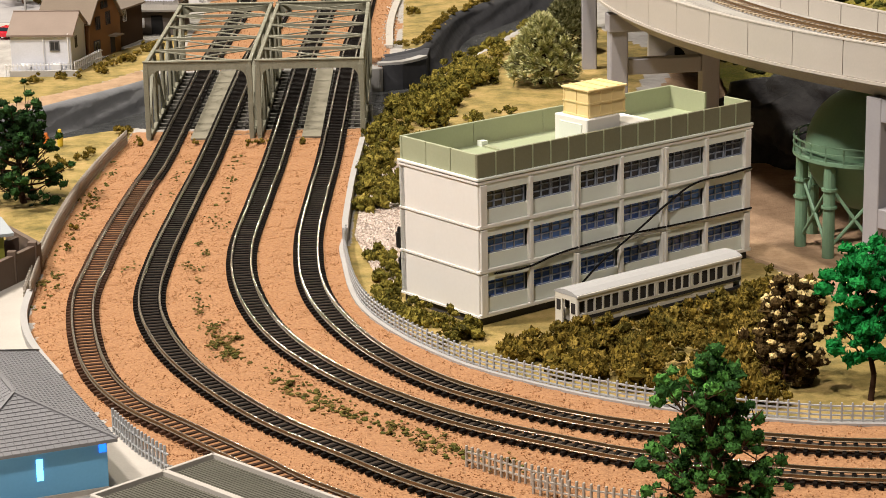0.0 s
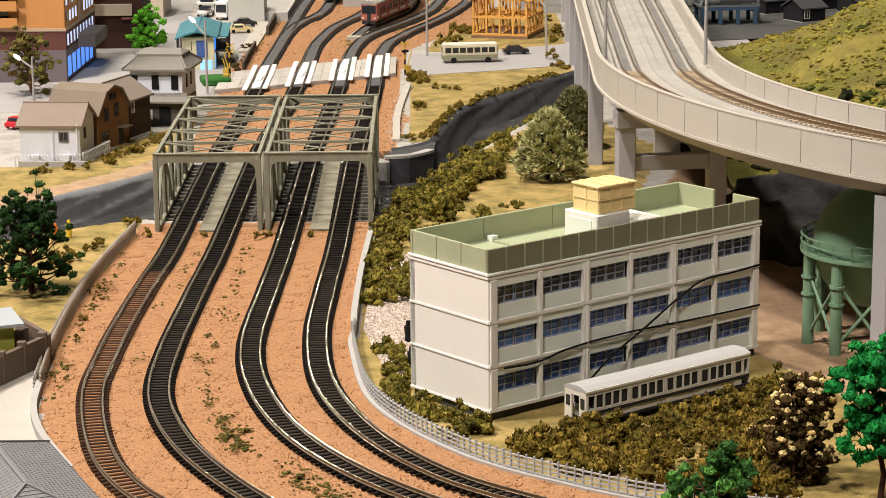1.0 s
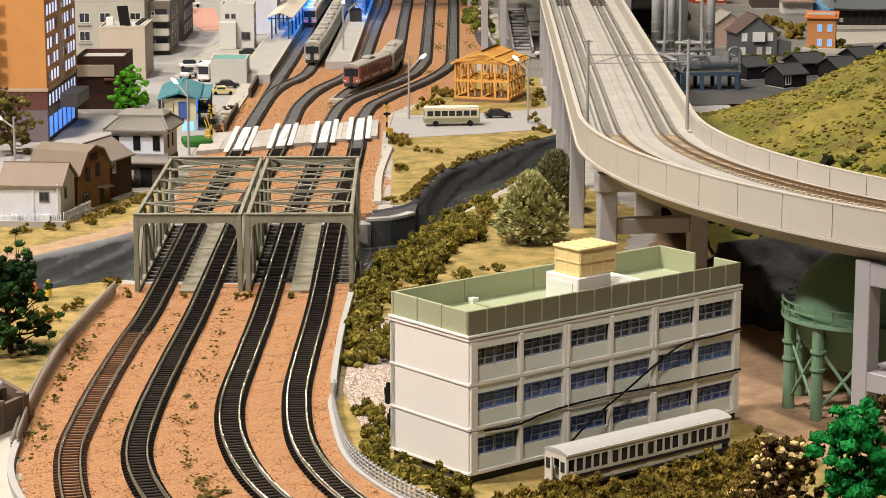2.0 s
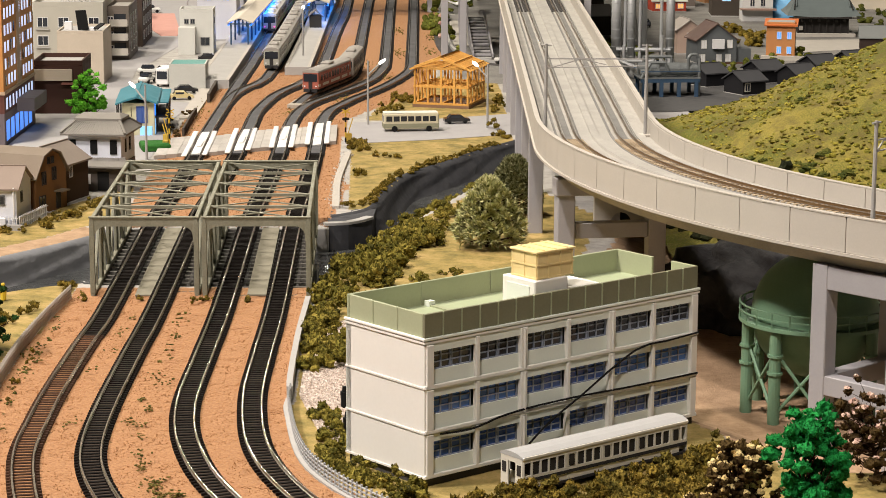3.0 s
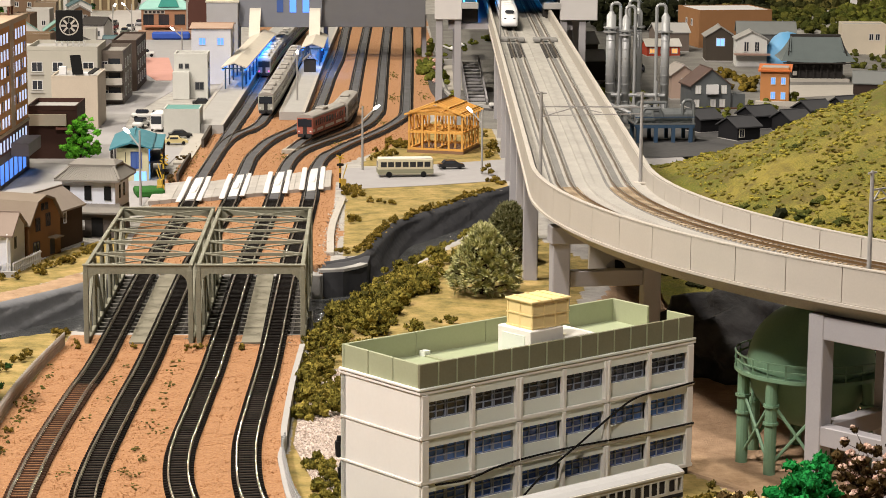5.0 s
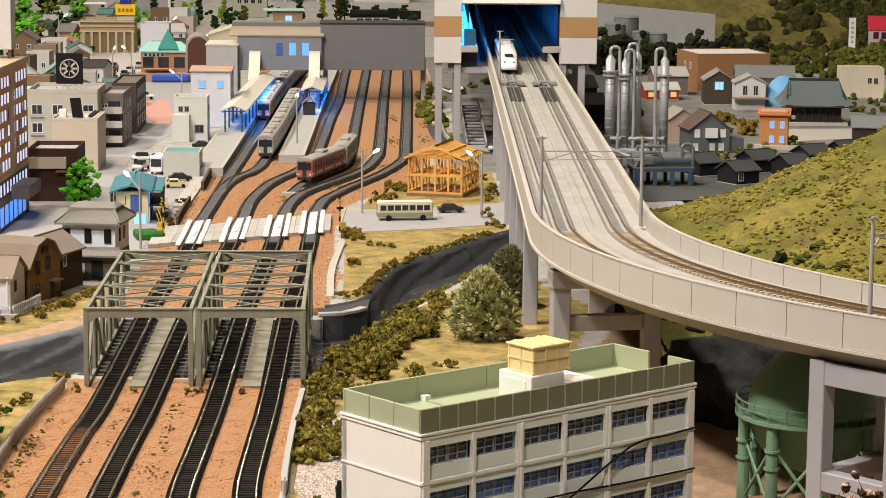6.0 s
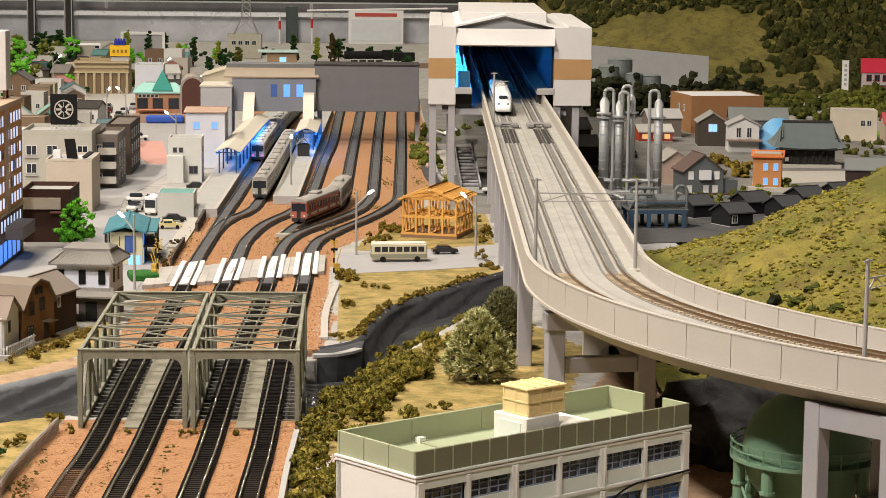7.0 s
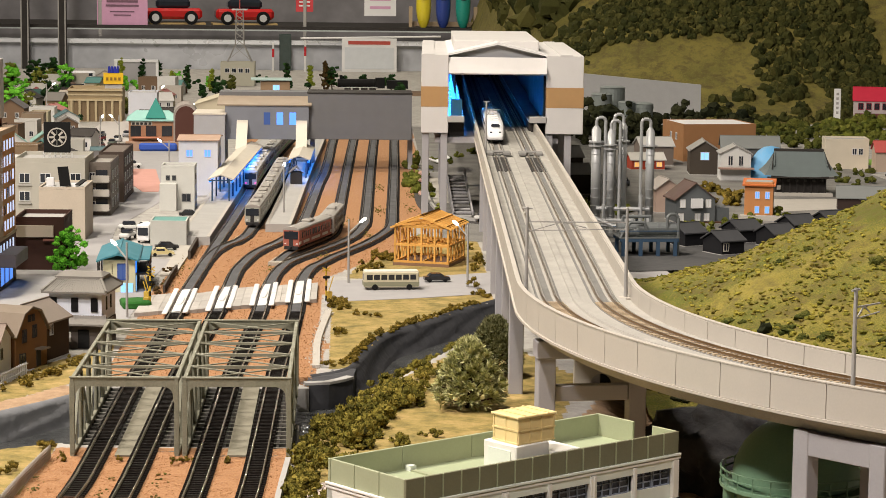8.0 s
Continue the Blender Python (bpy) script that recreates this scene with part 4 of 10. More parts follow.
M["leaf_pale"] = islands("leaf_pale", [(0.13, 0.14, 0.045), (0.44, 0.44, 0.18), (0.70, 0.67, 0.38), (0.26, 0.27, 0.10), (0.54, 0.53, 0.26)])
M["leaf_grey"] = islands("leaf_grey", [(0.07, 0.075, 0.03), (0.20, 0.20, 0.09), (0.34, 0.33, 0.18)])
M["blossom"] = islands("blossom", [(0.60, 0.45, 0.18), (0.72, 0.58, 0.28), (0.50, 0.34, 0.12)])
M["blossom_pink"] = islands("blossom_pink", [(0.55, 0.34, 0.28), (0.62, 0.45, 0.36), (0.42, 0.24, 0.20)])
M["leaf_brown"] = islands("leaf_brown", [(0.03, 0.018, 0.008), (0.07, 0.045, 0.015), (0.05, 0.03, 0.01)])
M["leaf_pine"] = islands("leaf_pine", [(0.011, 0.034, 0.010), (0.029, 0.085, 0.019), (0.085, 0.236, 0.043), (0.018, 0.056, 0.013), (0.045, 0.135, 0.028)])
M["leaf_autumn"] = islands("leaf_autumn", [(0.06, 0.03, 0.012), (0.16, 0.13, 0.03), (0.03, 0.03, 0.01), (0.26, 0.22, 0.06), (0.05, 0.06, 0.015)])
M["tuft"] = islands("tuft", [(0.05, 0.05, 0.013), (0.085, 0.085, 0.018), (0.19, 0.12, 0.04), (0.09, 0.10, 0.02), (0.14, 0.09, 0.03)])
M["bark"] = surface("bark", (0.10, 0.05, 0.025), (0.04, 0.022, 0.012), rough=0.9, bump=0.6)
M["bark_dark"] = surface("bark_dark", (0.03, 0.016, 0.01), (0.06, 0.03, 0.018), rough=0.9, bump=0.6)


def shrubs(name, spots, material, label, seed=1, dense=110, level=2):
    """Low foam bushes; spots are (x, y, radius, height)."""
    r = np.random.default_rng(seed)
    cs, ss = [], []
    for x, y, rad, hi in spots:
        z0 = float(ground_height(np.array([x]), np.array([y]))[0])
        k = max(4, int(dense * (0.08 if level == 2 else 0.048) * min(rad / 0.8, 1.6) ** 1.5))
        a, d = r.uniform(0, math.tau, k), rad * 0.82 * np.sqrt(r.uniform(0, 1, k))
        q = rad * (r.uniform(0.17, 0.38, k) if level == 2 else r.uniform(0.24, 0.54, k))
        z = z0 + hi * (1 - (d / rad) ** 2) * r.uniform(0.05, 0.9, k)
        cs.append(np.stack([x + d * np.cos(a), y + d * np.sin(a), z + q * 0.35], -1))
        ss.append(q)
    return foam(name, np.concatenate(cs), np.concatenate(ss), material, label, "bushes", level=level, seed=seed, leaf=0.27 if level == 2 else 0.16)


def scatter(poly, count, rng, keep=None):
    xs, ys = [p[0] for p in poly], [p[1] for p in poly]
    out = []
    while len(out) < count:
        x, y = rng.uniform(min(xs), max(xs)), rng.uniform(min(ys), max(ys))
        if inside(poly, np.array([x]), np.array([y]))[0] and (keep is None or keep(x, y)):
            out.append((x, y))
    return out


rng = random.Random(11)
# strip between the track and the office, down to the river
spots = [(x, y, rng.uniform(0.55, 1.0), rng.uniform(0.6, 1.2)) for x, y in scatter([(7.5, -2), (9.6, -3), (10.2, -20), (8.6, -21), (7.9, -21)], 34, rng)]
spots += [(x, y, rng.uniform(0.5, 0.9), rng.uniform(0.6, 1.1)) for x, y in scatter([(7.6, -29.5), (9.0, -30), (9.8, -36), (13.9, -46), (12.6, -47.6), (9.0, -41)], 30, rng)]
spots += [(x, y, rng.uniform(0.7, 1.2), rng.uniform(0.7, 1.5)) for x, y in scatter([(8.3, 0), (9.3, 8), (13.5, 23), (17, 20), (14, 12), (12.6, 0), (10, -4)], 46, rng)]
spots += [(x, y, rng.uniform(0.6, 1.0), rng.uniform(0.5, 0.9)) for x, y in scatter([(13.8, 22), (18.6, 38.5), (21, 37), (17, 20)], 16, rng)]
spots += [(x, y, rng.uniform(0.4, 0.7), rng.uniform(0.4, 0.8)) for x, y in scatter([(14.5, 6), (18.5, 9), (18, 5.5), (15, 3)], 7, rng)]
for x, y, a in along(spline([(8.6, 2.6), (9.6, 9), (13.5, 24), (19, 40), (23, 51)], 10), 0.9):
    spots.append((x - rng.uniform(0.0, 1.6), y + rng.uniform(-0.5, 0.8), rng.uniform(0.5, 0.95), rng.uniform(0.5, 1.2)))
shrubs("riverside_bushes", spots, M["bush_river"], "olive-brown foam bushes along the river and fence", seed=3)
# thicket before the coach
spots = [(x, y, rng.uniform(0.6, 1.1), rng.uniform(0.7, 1.5)) for x, y in scatter([(15, -48.6), (18.4, -48.0), (22.6, -44.8), (27.8, -40.6), (30, -37.8), (31.6, -41), (29.5, -46), (27.5, -50), (27.2, -57.4), (22.4, -55.9), (17.8, -52.6)], 105, rng)]
spots += [(17.9, -47.4, 0.7, 1.9)]
dark_spots = [(x, y, rng.uniform(0.6, 1.0), rng.uniform(1.3, 2.5)) for x, y in scatter([(18.2, -49.5), (22, -46), (29, -41), (30.6, -43), (27.5, -50), (26, -56), (21, -54)], 20, rng)]
shrubs("tall_bushes", dark_spots, M["bush_mix"], "taller dark olive bushes among the thicket", seed=44)
shrubs("thicket", spots, M["bush"], "dense olive-brown bushes in front of the old coach", seed=4)
# banks and verges
spots = []
for x, y, a in along(spline([(9.9, 33.9), (11.7, 35.5), (12.8, 42.5), (14.3, 49.6), (17, 55.2), (19.8, 60.3), (22.8, 66.4), (24.5, 69)], 10), 0.42):
    spots.append((x - 0.3 + rng.uniform(-0.3, 0.3), y + 0.3 + rng.uniform(-0.5, 0.5), rng.uniform(0.28, 0.55), rng.uniform(0.3, 0.75)))
spots += [(x, y, rng.uniform(0.4, 0.8), rng.uniform(0.5, 1.0)) for x, y in scatter([(9.6, 64), (9.6, 71), (12.3, 72), (11.5, 66)], 9, rng)]
spots += [(10.7, 51, 0.7, 1.0), (10.2, 49.5, 0.5, 0.8), (12.0, 61.5, 0.5, 0.5), (13.2, 61, 0.6, 0.55), (14.2, 60.5, 0.5, 0.5), (24.4, 74.5, 0.8, 1.1), (25.3, 73.6, 0.9, 1.0), (24, 79.6, 0.8, 1.2)]
spots += [(x, y, rng.uniform(0.4, 0.8), rng.uniform(0.5, 1.1)) for x, y in scatter([(11, 86), (14.5, 105), (17, 104), (15.4, 90), (13, 86)], 22, rng)]
spots += [(x, y, rng.uniform(0.5, 0.8), rng.uniform(0.5, 1.0)) for x, y in scatter([(24.4, 92), (26, 90), (27, 110), (23, 112)], 10, rng)]
shrubs("verge_bushes", spots, M["bush"], "small olive bushes on the grassy banks", seed=5, dense=80)
# left bank, before the houses and by the fence
spots = [(x, y, rng.uniform(0.35, 0.7), rng.uniform(0.4, 0.8)) for x, y in scatter([(-19.5, 22.8), (-16.0, 23.4), (-14.6, 27), (-11.4, 36), (-9.6, 40), (-10, 36), (-13, 26), (-15.4, 21.5), (-19, 20.5)], 26, rng)]
spots += [(x, y, rng.uniform(0.35, 0.65), rng.uniform(0.3, 0.7)) for x, y in scatter([(-13.5, -8), (-10.4, -4), (-10.2, -7.5), (-13.2, -11)], 14, rng)]
spots += [(-9.4, 2.2, 0.7, 0.9), (-8.9, 1.5, 0.5, 0.8), (-9.3, 0.6, 0.5, 0.6), (-9.0, -24, 0.4, 0.4), (-8.9, -17, 0.4, 0.5), (-8.8, -19, 0.3, 0.4), (-8.7, -28, 0.3, 0.3)]
spots += [(x, y, rng.uniform(0.3, 0.5), rng.uniform(0.3, 0.6)) for x, y in [(-0.4, -1.6), (0.2, -2.0), (0.6, -1.4), (-0.1, -2.6), (7.2, -1.4), (7.6, -2.2), (3.4, -1.8), (-4.1, -1.6), (-7.6, -1.6), (-8, -1)]]
shrubs("left_bushes", spots, M["bush"], "low olive bushes beside the houses and fence", seed=6)

# tufts between the tracks, in small clusters
r = np.random.default_rng(8)
pts, sizes = [], []
for line, n, k, w in (([(0.6, -44), (1.6, -47), (2.9, -50.2)], 9, 26, 0.3), ([(-0.6, -4), (-0.8, -20), (-1.0, -33), (0.3, -43)], 16, 9, 0.35), ([(3.5, -51), (6, -54.6), (10.5, -60.5), (15, -64.5)], 22, 9, 0.4),
                      ([(-4.1, -6), (-4.5, -20), (-4.8, -34)], 7, 6, 0.3), ([(-8.4, -8), (-8.9, -22), (-8.5, -38)], 14, 10, 0.3)):
    sp = spline(line, 12)
    for _ in range(n):
        x, y = sp[int(r.integers(len(sp)))]
        x, y = x + r.normal() * w, y + r.normal() * 0.5
        g = r.uniform(0.12, 0.32)
        for _ in range(k):
            pts.append((x + r.normal() * g, y + r.normal() * g * 1.4, 0.02 + abs(r.normal()) * 0.10))
            sizes.append(r.uniform(0.04, 0.10))
for line, n, w in (([(4.6, -52.6), (7, -56), (10.5, -60.2), (13, -63)], 220, 0.35), ([(0.8, -44.6), (1.8, -47.4), (2.8, -49.8)], 34, 0.2), ([(-0.7, -6), (-0.9, -18)], 26, 0.35), ([(-8.6, -10), (-9.0, -26), (-8.4, -40)], 44, 0.25)):
    sp = spline(line, 12)
    for _ in range(n):
        x, y = sp[int(r.integers(len(sp)))]
        pts.append((x + r.normal() * w, y + r.normal() * w * 1.5, 0.0))
        sizes.append(r.uniform(0.05, 0.15))
foam("grass_tufts", pts, sizes, M["tuft"], "small green grass tufts between the tracks", "grass", level=0, squash=0.6, seed=9)
pts, sizes = [], []
for x, y, n in ((3.2, 93, 40), (8.6, 104, 50), (13.6, 124, 40), (15.6, 150, 50), (19.6, 152, 40), (11.5, 137, 30), (6.9, 88, 40), (16, 180, 50), (20.4, 170, 40), (-6.9, 92, 40), (-6.6, 104, 50), (-7.4, 83, 30)):
    for _ in range(n):
        pts.append((x + r.normal() * 0.5, y + r.normal() * 2.6, 0.0 + abs(r.normal()) * 0.07))
        sizes.append(r.uniform(0.05, 0.14))
cloud("moss", pts, sizes, islands("moss", [(0.16, 0.13, 0.03), (0.12, 0.12, 0.025), (0.22, 0.15, 0.05)]), "brown-green moss patches on the yard ballast", "moss", seed=29)
gv = np.random.default_rng(19)
gx, gy = gv.uniform(7, 11, 9000), gv.uniform(-39, -8, 9000)
ok = inside([(7.4, -26.5), (7.5, -21), (9.2, -8), (10.4, -8), (10.9, -38.4), (10.2, -37.4), (8.6, -34)], gx, gy)
cloud("gravel", np.stack([gx[ok], gy[ok], gv.uniform(-0.02, 0.03, ok.sum())], -1), gv.uniform(0.04, 0.11, ok.sum()), islands("gravel_stone", [(0.62, 0.54, 0.47), (0.46, 0.37, 0.31), (0.70, 0.63, 0.57), (0.52, 0.43, 0.36)]), "pale pinkish gravel stones beside the office", "gravel", seed=20)

# loose ballast grains over the near bed
M["grain"] = islands("ballast_grain", [(0.31, 0.152, 0.068), (0.38, 0.195, 0.088), (0.44, 0.235, 0.112), (0.34, 0.172, 0.076), (0.41, 0.215, 0.098), (0.50, 0.31, 0.18)], grain=0.12)
N = 66000
gx, gy = r.uniform(-10, 34, N * 2), r.uniform(-80, 2, N * 2)
ok = inside(BALLAST[0], gx, gy)
gx, gy = gx[ok][:N], gy[ok][:N]
cloud("ballast_grains", np.stack([gx, gy, r.uniform(-0.085, -0.03, len(gx))], -1), r.uniform(0.028, 0.058, len(gx)), M["grain"], "loose orange cork ballast grains", "ballast", seed=10)
gx, gy = r.uniform(-9, 22, 26000), r.uniform(24, 130, 26000)
ok = inside(BALLAST[1], gx, gy)
cloud("ballast_grains", np.stack([gx[ok], gy[ok], r.uniform(-0.07, 0.0, ok.sum())], -1), r.uniform(0.04, 0.075, ok.sum()), M["grain"], "loose orange cork ballast grains beyond the bridge", "ballast", seed=12)


def tree(x, y, h, spread, leaf, bark, label, limbs=16, lump=0.2, per=5, low=0.25, clump=0.55, seed=1, blossom=None, lean=0.0, cone=0.6, level=2, girth=0.035):
    """A tapered trunk with limbs and twigs, and a crown of foam tufts along their outer halves."""
    rr = random.Random(seed)
    z0 = float(ground_height(np.array([float(x)]), np.array([float(y)]))[0])
    ob = thing("tree", x, y, z0 - 0.1, 0, label, "tree")
    bm = bm_new()
    p = Vector((0, 0, 0))
    path = [p.copy()]
    for k in range(5):
        p = p + Vector((rr.uniform(-0.05, 0.05) * h + lean * 0.2, rr.uniform(-0.04, 0.04) * h, h * 0.17))
        path.append(p.copy())
    base_r = girth * h
    for k, (a, b) in enumerate(zip(path, path[1:])):
        rod(bm, a, b, base_r * (1 - k * 0.17), base_r * (1 - (k + 1) * 0.17), 8)
    part("trunk", bm, bark, ob)
    rn = np.random.default_rng(seed)
    cs, ss, bl = [], [], []
    bm = bm_new()
    for k in range(limbs):
        f = low + (1 - low) * (k + 0.5) / limbs
        ang = k * 2.4 + rr.uniform(-0.4, 0.4)
        q = f * 5
        i = min(int(q * 0.85), 4)
        s = path[i].lerp(path[i + 1], min(max(q * 0.85 - i, 0), 1))
        reach = spread / 2 * (1 - max(0, f - 0.35) * cone / 0.65 if f > 0.35 else 0.75 + f * 0.7) * rr.uniform(0.7, 1.1)
        e = Vector((s.x + math.cos(ang) * reach, s.y + math.sin(ang) * reach, h * min(f + rr.uniform(0.0, 0.12), 0.96)))
        mid = s.lerp(e, 0.5) + Vector((0, 0, -0.04 * h))
        rod(bm, s, mid, base_r * 0.36, base_r * 0.24, 5)
        rod(bm, mid, e, base_r * 0.24, base_r * 0.1, 5)
        for j in range(per):
            g = 1.0 if j == 0 else rr.uniform(0.5, 1.0)
            c = mid.lerp(e, g * 2 - 1) if g > 0.5 else mid.copy()
            c = c + Vector(rn.normal(size=3).tolist()) * clump * spread * 0.1
            c.z += abs(rn.normal()) * lump * 0.5
            rod(bm, mid.lerp(e, max(0.0, g * 2 - 1.3)), c, base_r * 0.12, base_r * 0.06, 4)
            cs.append(tuple(c))
            ss.append(lump * rn.uniform(0.65, 1.35))
            if blossom and rn.random() < 0.35 + 0.5 * f:
                for _ in range(2):
                    o = rn.normal(size=3)
                    o[2] = abs(o[2]) + 0.4
                    o *= ss[-1] * 0.95 / np.linalg.norm(o)
                    bl.append(tuple(np.asarray(c) + o))
    part("branchwork", bm, bark, ob, "bare branching wood")
    foam("crown", cs, ss, leaf, parent=ob, level=level, squash=0.8, seed=seed, leaf=0.2)
    if blossom:
        foam("blossom", bl, rn.uniform(0.4, 0.75, len(bl)) * lump, blossom, parent=ob, level=1, squash=0.8, seed=seed + 1)
    return ob


def conifer(x, y, h, spread, leaf, label, seed):
    """A broad bushy conifer: many sprigs of needles that point outwards and up."""
    rn = np.random.default_rng(seed)
    z0 = float(ground_height(np.array([float(x)]), np.array([float(y)]))[0])
    ob = thing("conifer", x, y, z0 - 0.1, 0, label, "tree", "conifers by the river")
    part("trunk", rod(bm_new(), (0, 0, 0), (0, 0, h * 0.85), 0.25, 0.06, 8), M["bark_dark"], ob)
    verts, faces = [], []
    limb = bm_new()
    for k in range(300):
        f = rn.uniform(0.06, 0.97) ** 0.9
        ang = rn.uniform(0, math.tau)
        prof = min(1.0, 0.62 + 1.6 * f) * (1 - max(0, f - 0.25) / 0.75) ** 0.62
        rad = spread / 2 * prof * (rn.uniform(0.35, 1.0) ** 0.45) * (1 + 0.14 * math.sin(3 * ang + seed))
        c = Vector((math.cos(ang) * rad, math.sin(ang) * rad, h * f * 0.9))
        out = Vector((math.cos(ang) * (1.05 - f), math.sin(ang) * (1.05 - f), 0.35 + 0.5 * f)).normalized()
        if k % 4 == 0:
            rod(limb, (0, 0, max(c.z - 0.7, 0.2)), c, 0.06, 0.03, 5)
        for q in range(26):
            # a flat-sided sprig: widest in the middle, pointed at its end
            d = (out + Vector(rn.normal(size=3)) * 0.42).normalized() * rn.uniform(0.45, 0.85)
            side = d.cross(Vector((0.3, 0.2, 1))).normalized() * rn.uniform(0.075, 0.13)
            up = side.cross(d).normalized() * 0.06
            b, mid = c + d * 0.05, c + d * 0.55
            n0 = len(verts)
            verts += [tuple(p * CM) for p in (b, mid - side, mid + side, mid + up, c + d)]
            faces += [(n0, n0 + 1, n0 + 3), (n0, n0 + 3, n0 + 2), (n0 + 1, n0 + 4, n0 + 3), (n0 + 3, n0 + 4, n0 + 2), (n0, n0 + 2, n0 + 1), (n0 + 1, n0 + 2, n0 + 4)]
    part("branchwork", limb, M["bark_dark"], ob)
    me = bpy.data.meshes.new("needles")
    me.from_pydata(verts, [], faces)
    me.materials.append(leaf)
    o = new("needles", me)
    o.parent = ob
    tagged(o, "", "", "", "stuff")
    return ob


conifer(20.4, 17.2, 5.6, 5.1, M["leaf_pale"], "pale frosted-green bushy conifer by the river", 3)
conifer(23.2, 31, 5.0, 4.4, M["leaf_grey"], "dark green bushy conifer by the river", 4)
tree(-13.0, -17.0, 6.2, 5.8, M["leaf_dark"], M["bark_dark"], "dark green pine with reddish branching trunk", 44, 0.24, 5, 0.06, 0.75, 21, cone=0.7)
tree(22.4, -70.8, 7.0, 5.4, M["leaf_pine"], M["bark"], "dark green pine with reddish bare limbs beside the track", 40, 0.25, 6, 0.06, 0.8, 22, cone=1.0)
tree(27.5, -54.3, 4.9, 3.6, M["leaf_brown"], M["bark_dark"], "dark tree covered in pale yellow blossom", 34, 0.22, 5, 0.06, 0.8, 23, M["blossom"], cone=0.5)
tree(31.1, -56.8, 6.9, 2.7, M["leaf_bright"], M["bark_dark"], "bright green broad-leaved tree with dark trunk", 22, 0.30, 6, 0.34, 1.3, 24, cone=0.3, girth=0.022)
tree(36.4, -44.0, 4.3, 4.0, M["leaf_brown"], M["bark_dark"], "brown tree with pinkish blossom", 28, 0.22, 5, 0.15, 0.9, 26, M["blossom_pink"], cone=0.35)
tree(-18.0, 86, 4.7, 3.4, M["leaf_lime"], M["bark_dark"], "bright lime-green tree beside the brown shop", 22, 0.30, 4, 0.2, 1.0, 27, cone=0.5)
tree(-25.6, 60.5, 6.2, 5.0, M["leaf_autumn"], M["bark"], "dark autumn pine in front of the tower", 24, 0.28, 4, 0.2, 1.0, 28)

# ---- fences, kerbs, crossing, road ----
def fence(path, label, material, h=0.9, step=0.45, rails=(0.25, 0.45, 0.65), w=0.1, group="fences", z=0.0):
    ob = thing("fence", 0, 0, z, 0, label, "fence", group)
    bm = box(bm_new(), 0, 0, -0.1, w, w * 1.2, h + 0.1, bevel=0.02)
    me = mesh_of(bm, "post", material)
    pts = along(path, step)
    for x, y, a in pts[:290]:
        part("post", me, None, ob, at=(x, y, 0, a))
    for r in rails:
        part("rail", sweep(bm_new(), [(x, y, r) for x, y in path], [(-0.05, 0), (0.05, 0), (0.05, 0.06), (-0.05, 0.06)]), material, ob)
    return ob


M["fence_dark"] = surface("dark_wall", (0.09, 0.075, 0.06), (0.045, 0.038, 0.032), rough=0.9, amount=0.8)
M["fence_brown"] = surface("fence_brown", (0.46, 0.42, 0.36), (0.27, 0.235, 0.19), rough=0.8, amount=0.8)
RIGHT_FENCE = spline([(6.95, -27.5), (7.0, -31), (8.4, -41.3), (12.6, -49.6), (17.6, -54.5), (22.2, -57.5), (27.1, -59.3), (31, -60), (45, -61)], 10)
fence(RIGHT_FENCE, "pale grey picket fence beside the curved track", M["fence"], 0.92, 0.46, (0.10, 0.31, 0.52, 0.73), 0.085)
LEFT_FENCE = spline([(-8.7, -0.8), (-9.4, -9), (-9.75, -16), (-9.8, -25), (-9.6, -31.5), (-9.2, -38)], 10)
fence(LEFT_FENCE, "weathered brown picket fence beside the outer track", M["fence_brown"], 0.9, 0.34, (0.18, 0.4, 0.62))
fence(offset(LEFT_FENCE, 0.35), "second weathered brown fence with a low kerb", M["fence_brown"], 0.6, 0.5, (0.1, 0.3))
fence(spline([(13.0, -64.0), (15.6, -66.4), (17.0, -67.2)], 8), "short grey picket fence on the ballast", M["fence_brown"], 0.85, 0.32, (0.2, 0.55))
fence(spline([(15.6, -67.4), (18.4, -69.0), (21.4, -70.2)], 8), "short grey picket fence on the ballast", M["fence_brown"], 0.85, 0.32, (0.2, 0.55))
fence(spline([(-2.2, -59.1), (-0.9, -61.7), (0.7, -64.2)], 8), "grey picket fence by the blue house", M["fence"], 1.1, 0.35, (0.25, 0.75))
fence(spline([(-21.2, 24.6), (-16.0, 25.0)], 8), "white garden fence before the white house", M["white"], 0.9, 0.3, (0.2, 0.7))
fence(spline([(-15.9, 25.2), (-14.5, 31)], 8), "white garden fence beside the white house", M["white"], 0.9, 0.4, (0.2, 0.7))


def strip(name, path, w, z0, z1, material, label, category):
    return setting(name, sweep(bm_new(), [(x, y, 0) for x, y in path], [(-w / 2, z0), (w / 2, z0), (w / 2, z1), (-w / 2, z1)]), material, label, category)


strip("kerb", spline([(7.35, -3.5), (7.0, -14), (6.85, -24.5), (6.9, -27.5)], 8), 0.35, -0.1, 0.7, M["conc"], "grey concrete kerb wall beside the tracks", "kerb")
strip("kerb", offset(RIGHT_FENCE, 0.15), 0.25, -0.1, 0.06, M["conc"], "grey concrete footing under the fence", "kerb")
strip("kerb", spline([(8.7, 33.5), (8.7, 47), (9.5, 63)], 8), 0.6, -0.1, 0.22, M["pale"], "white crumbly stone kerb beside the ballast", "kerb")
strip("kerb", spline([(-9.3, -37.5), (-8.9, -42), (-7.8, -46.5), (-5.6, -52)], 8), 0.35, -0.1, 0.35, M["conc"], "grey concrete kerb along the pavement", "kerb")
bm = bm_new()
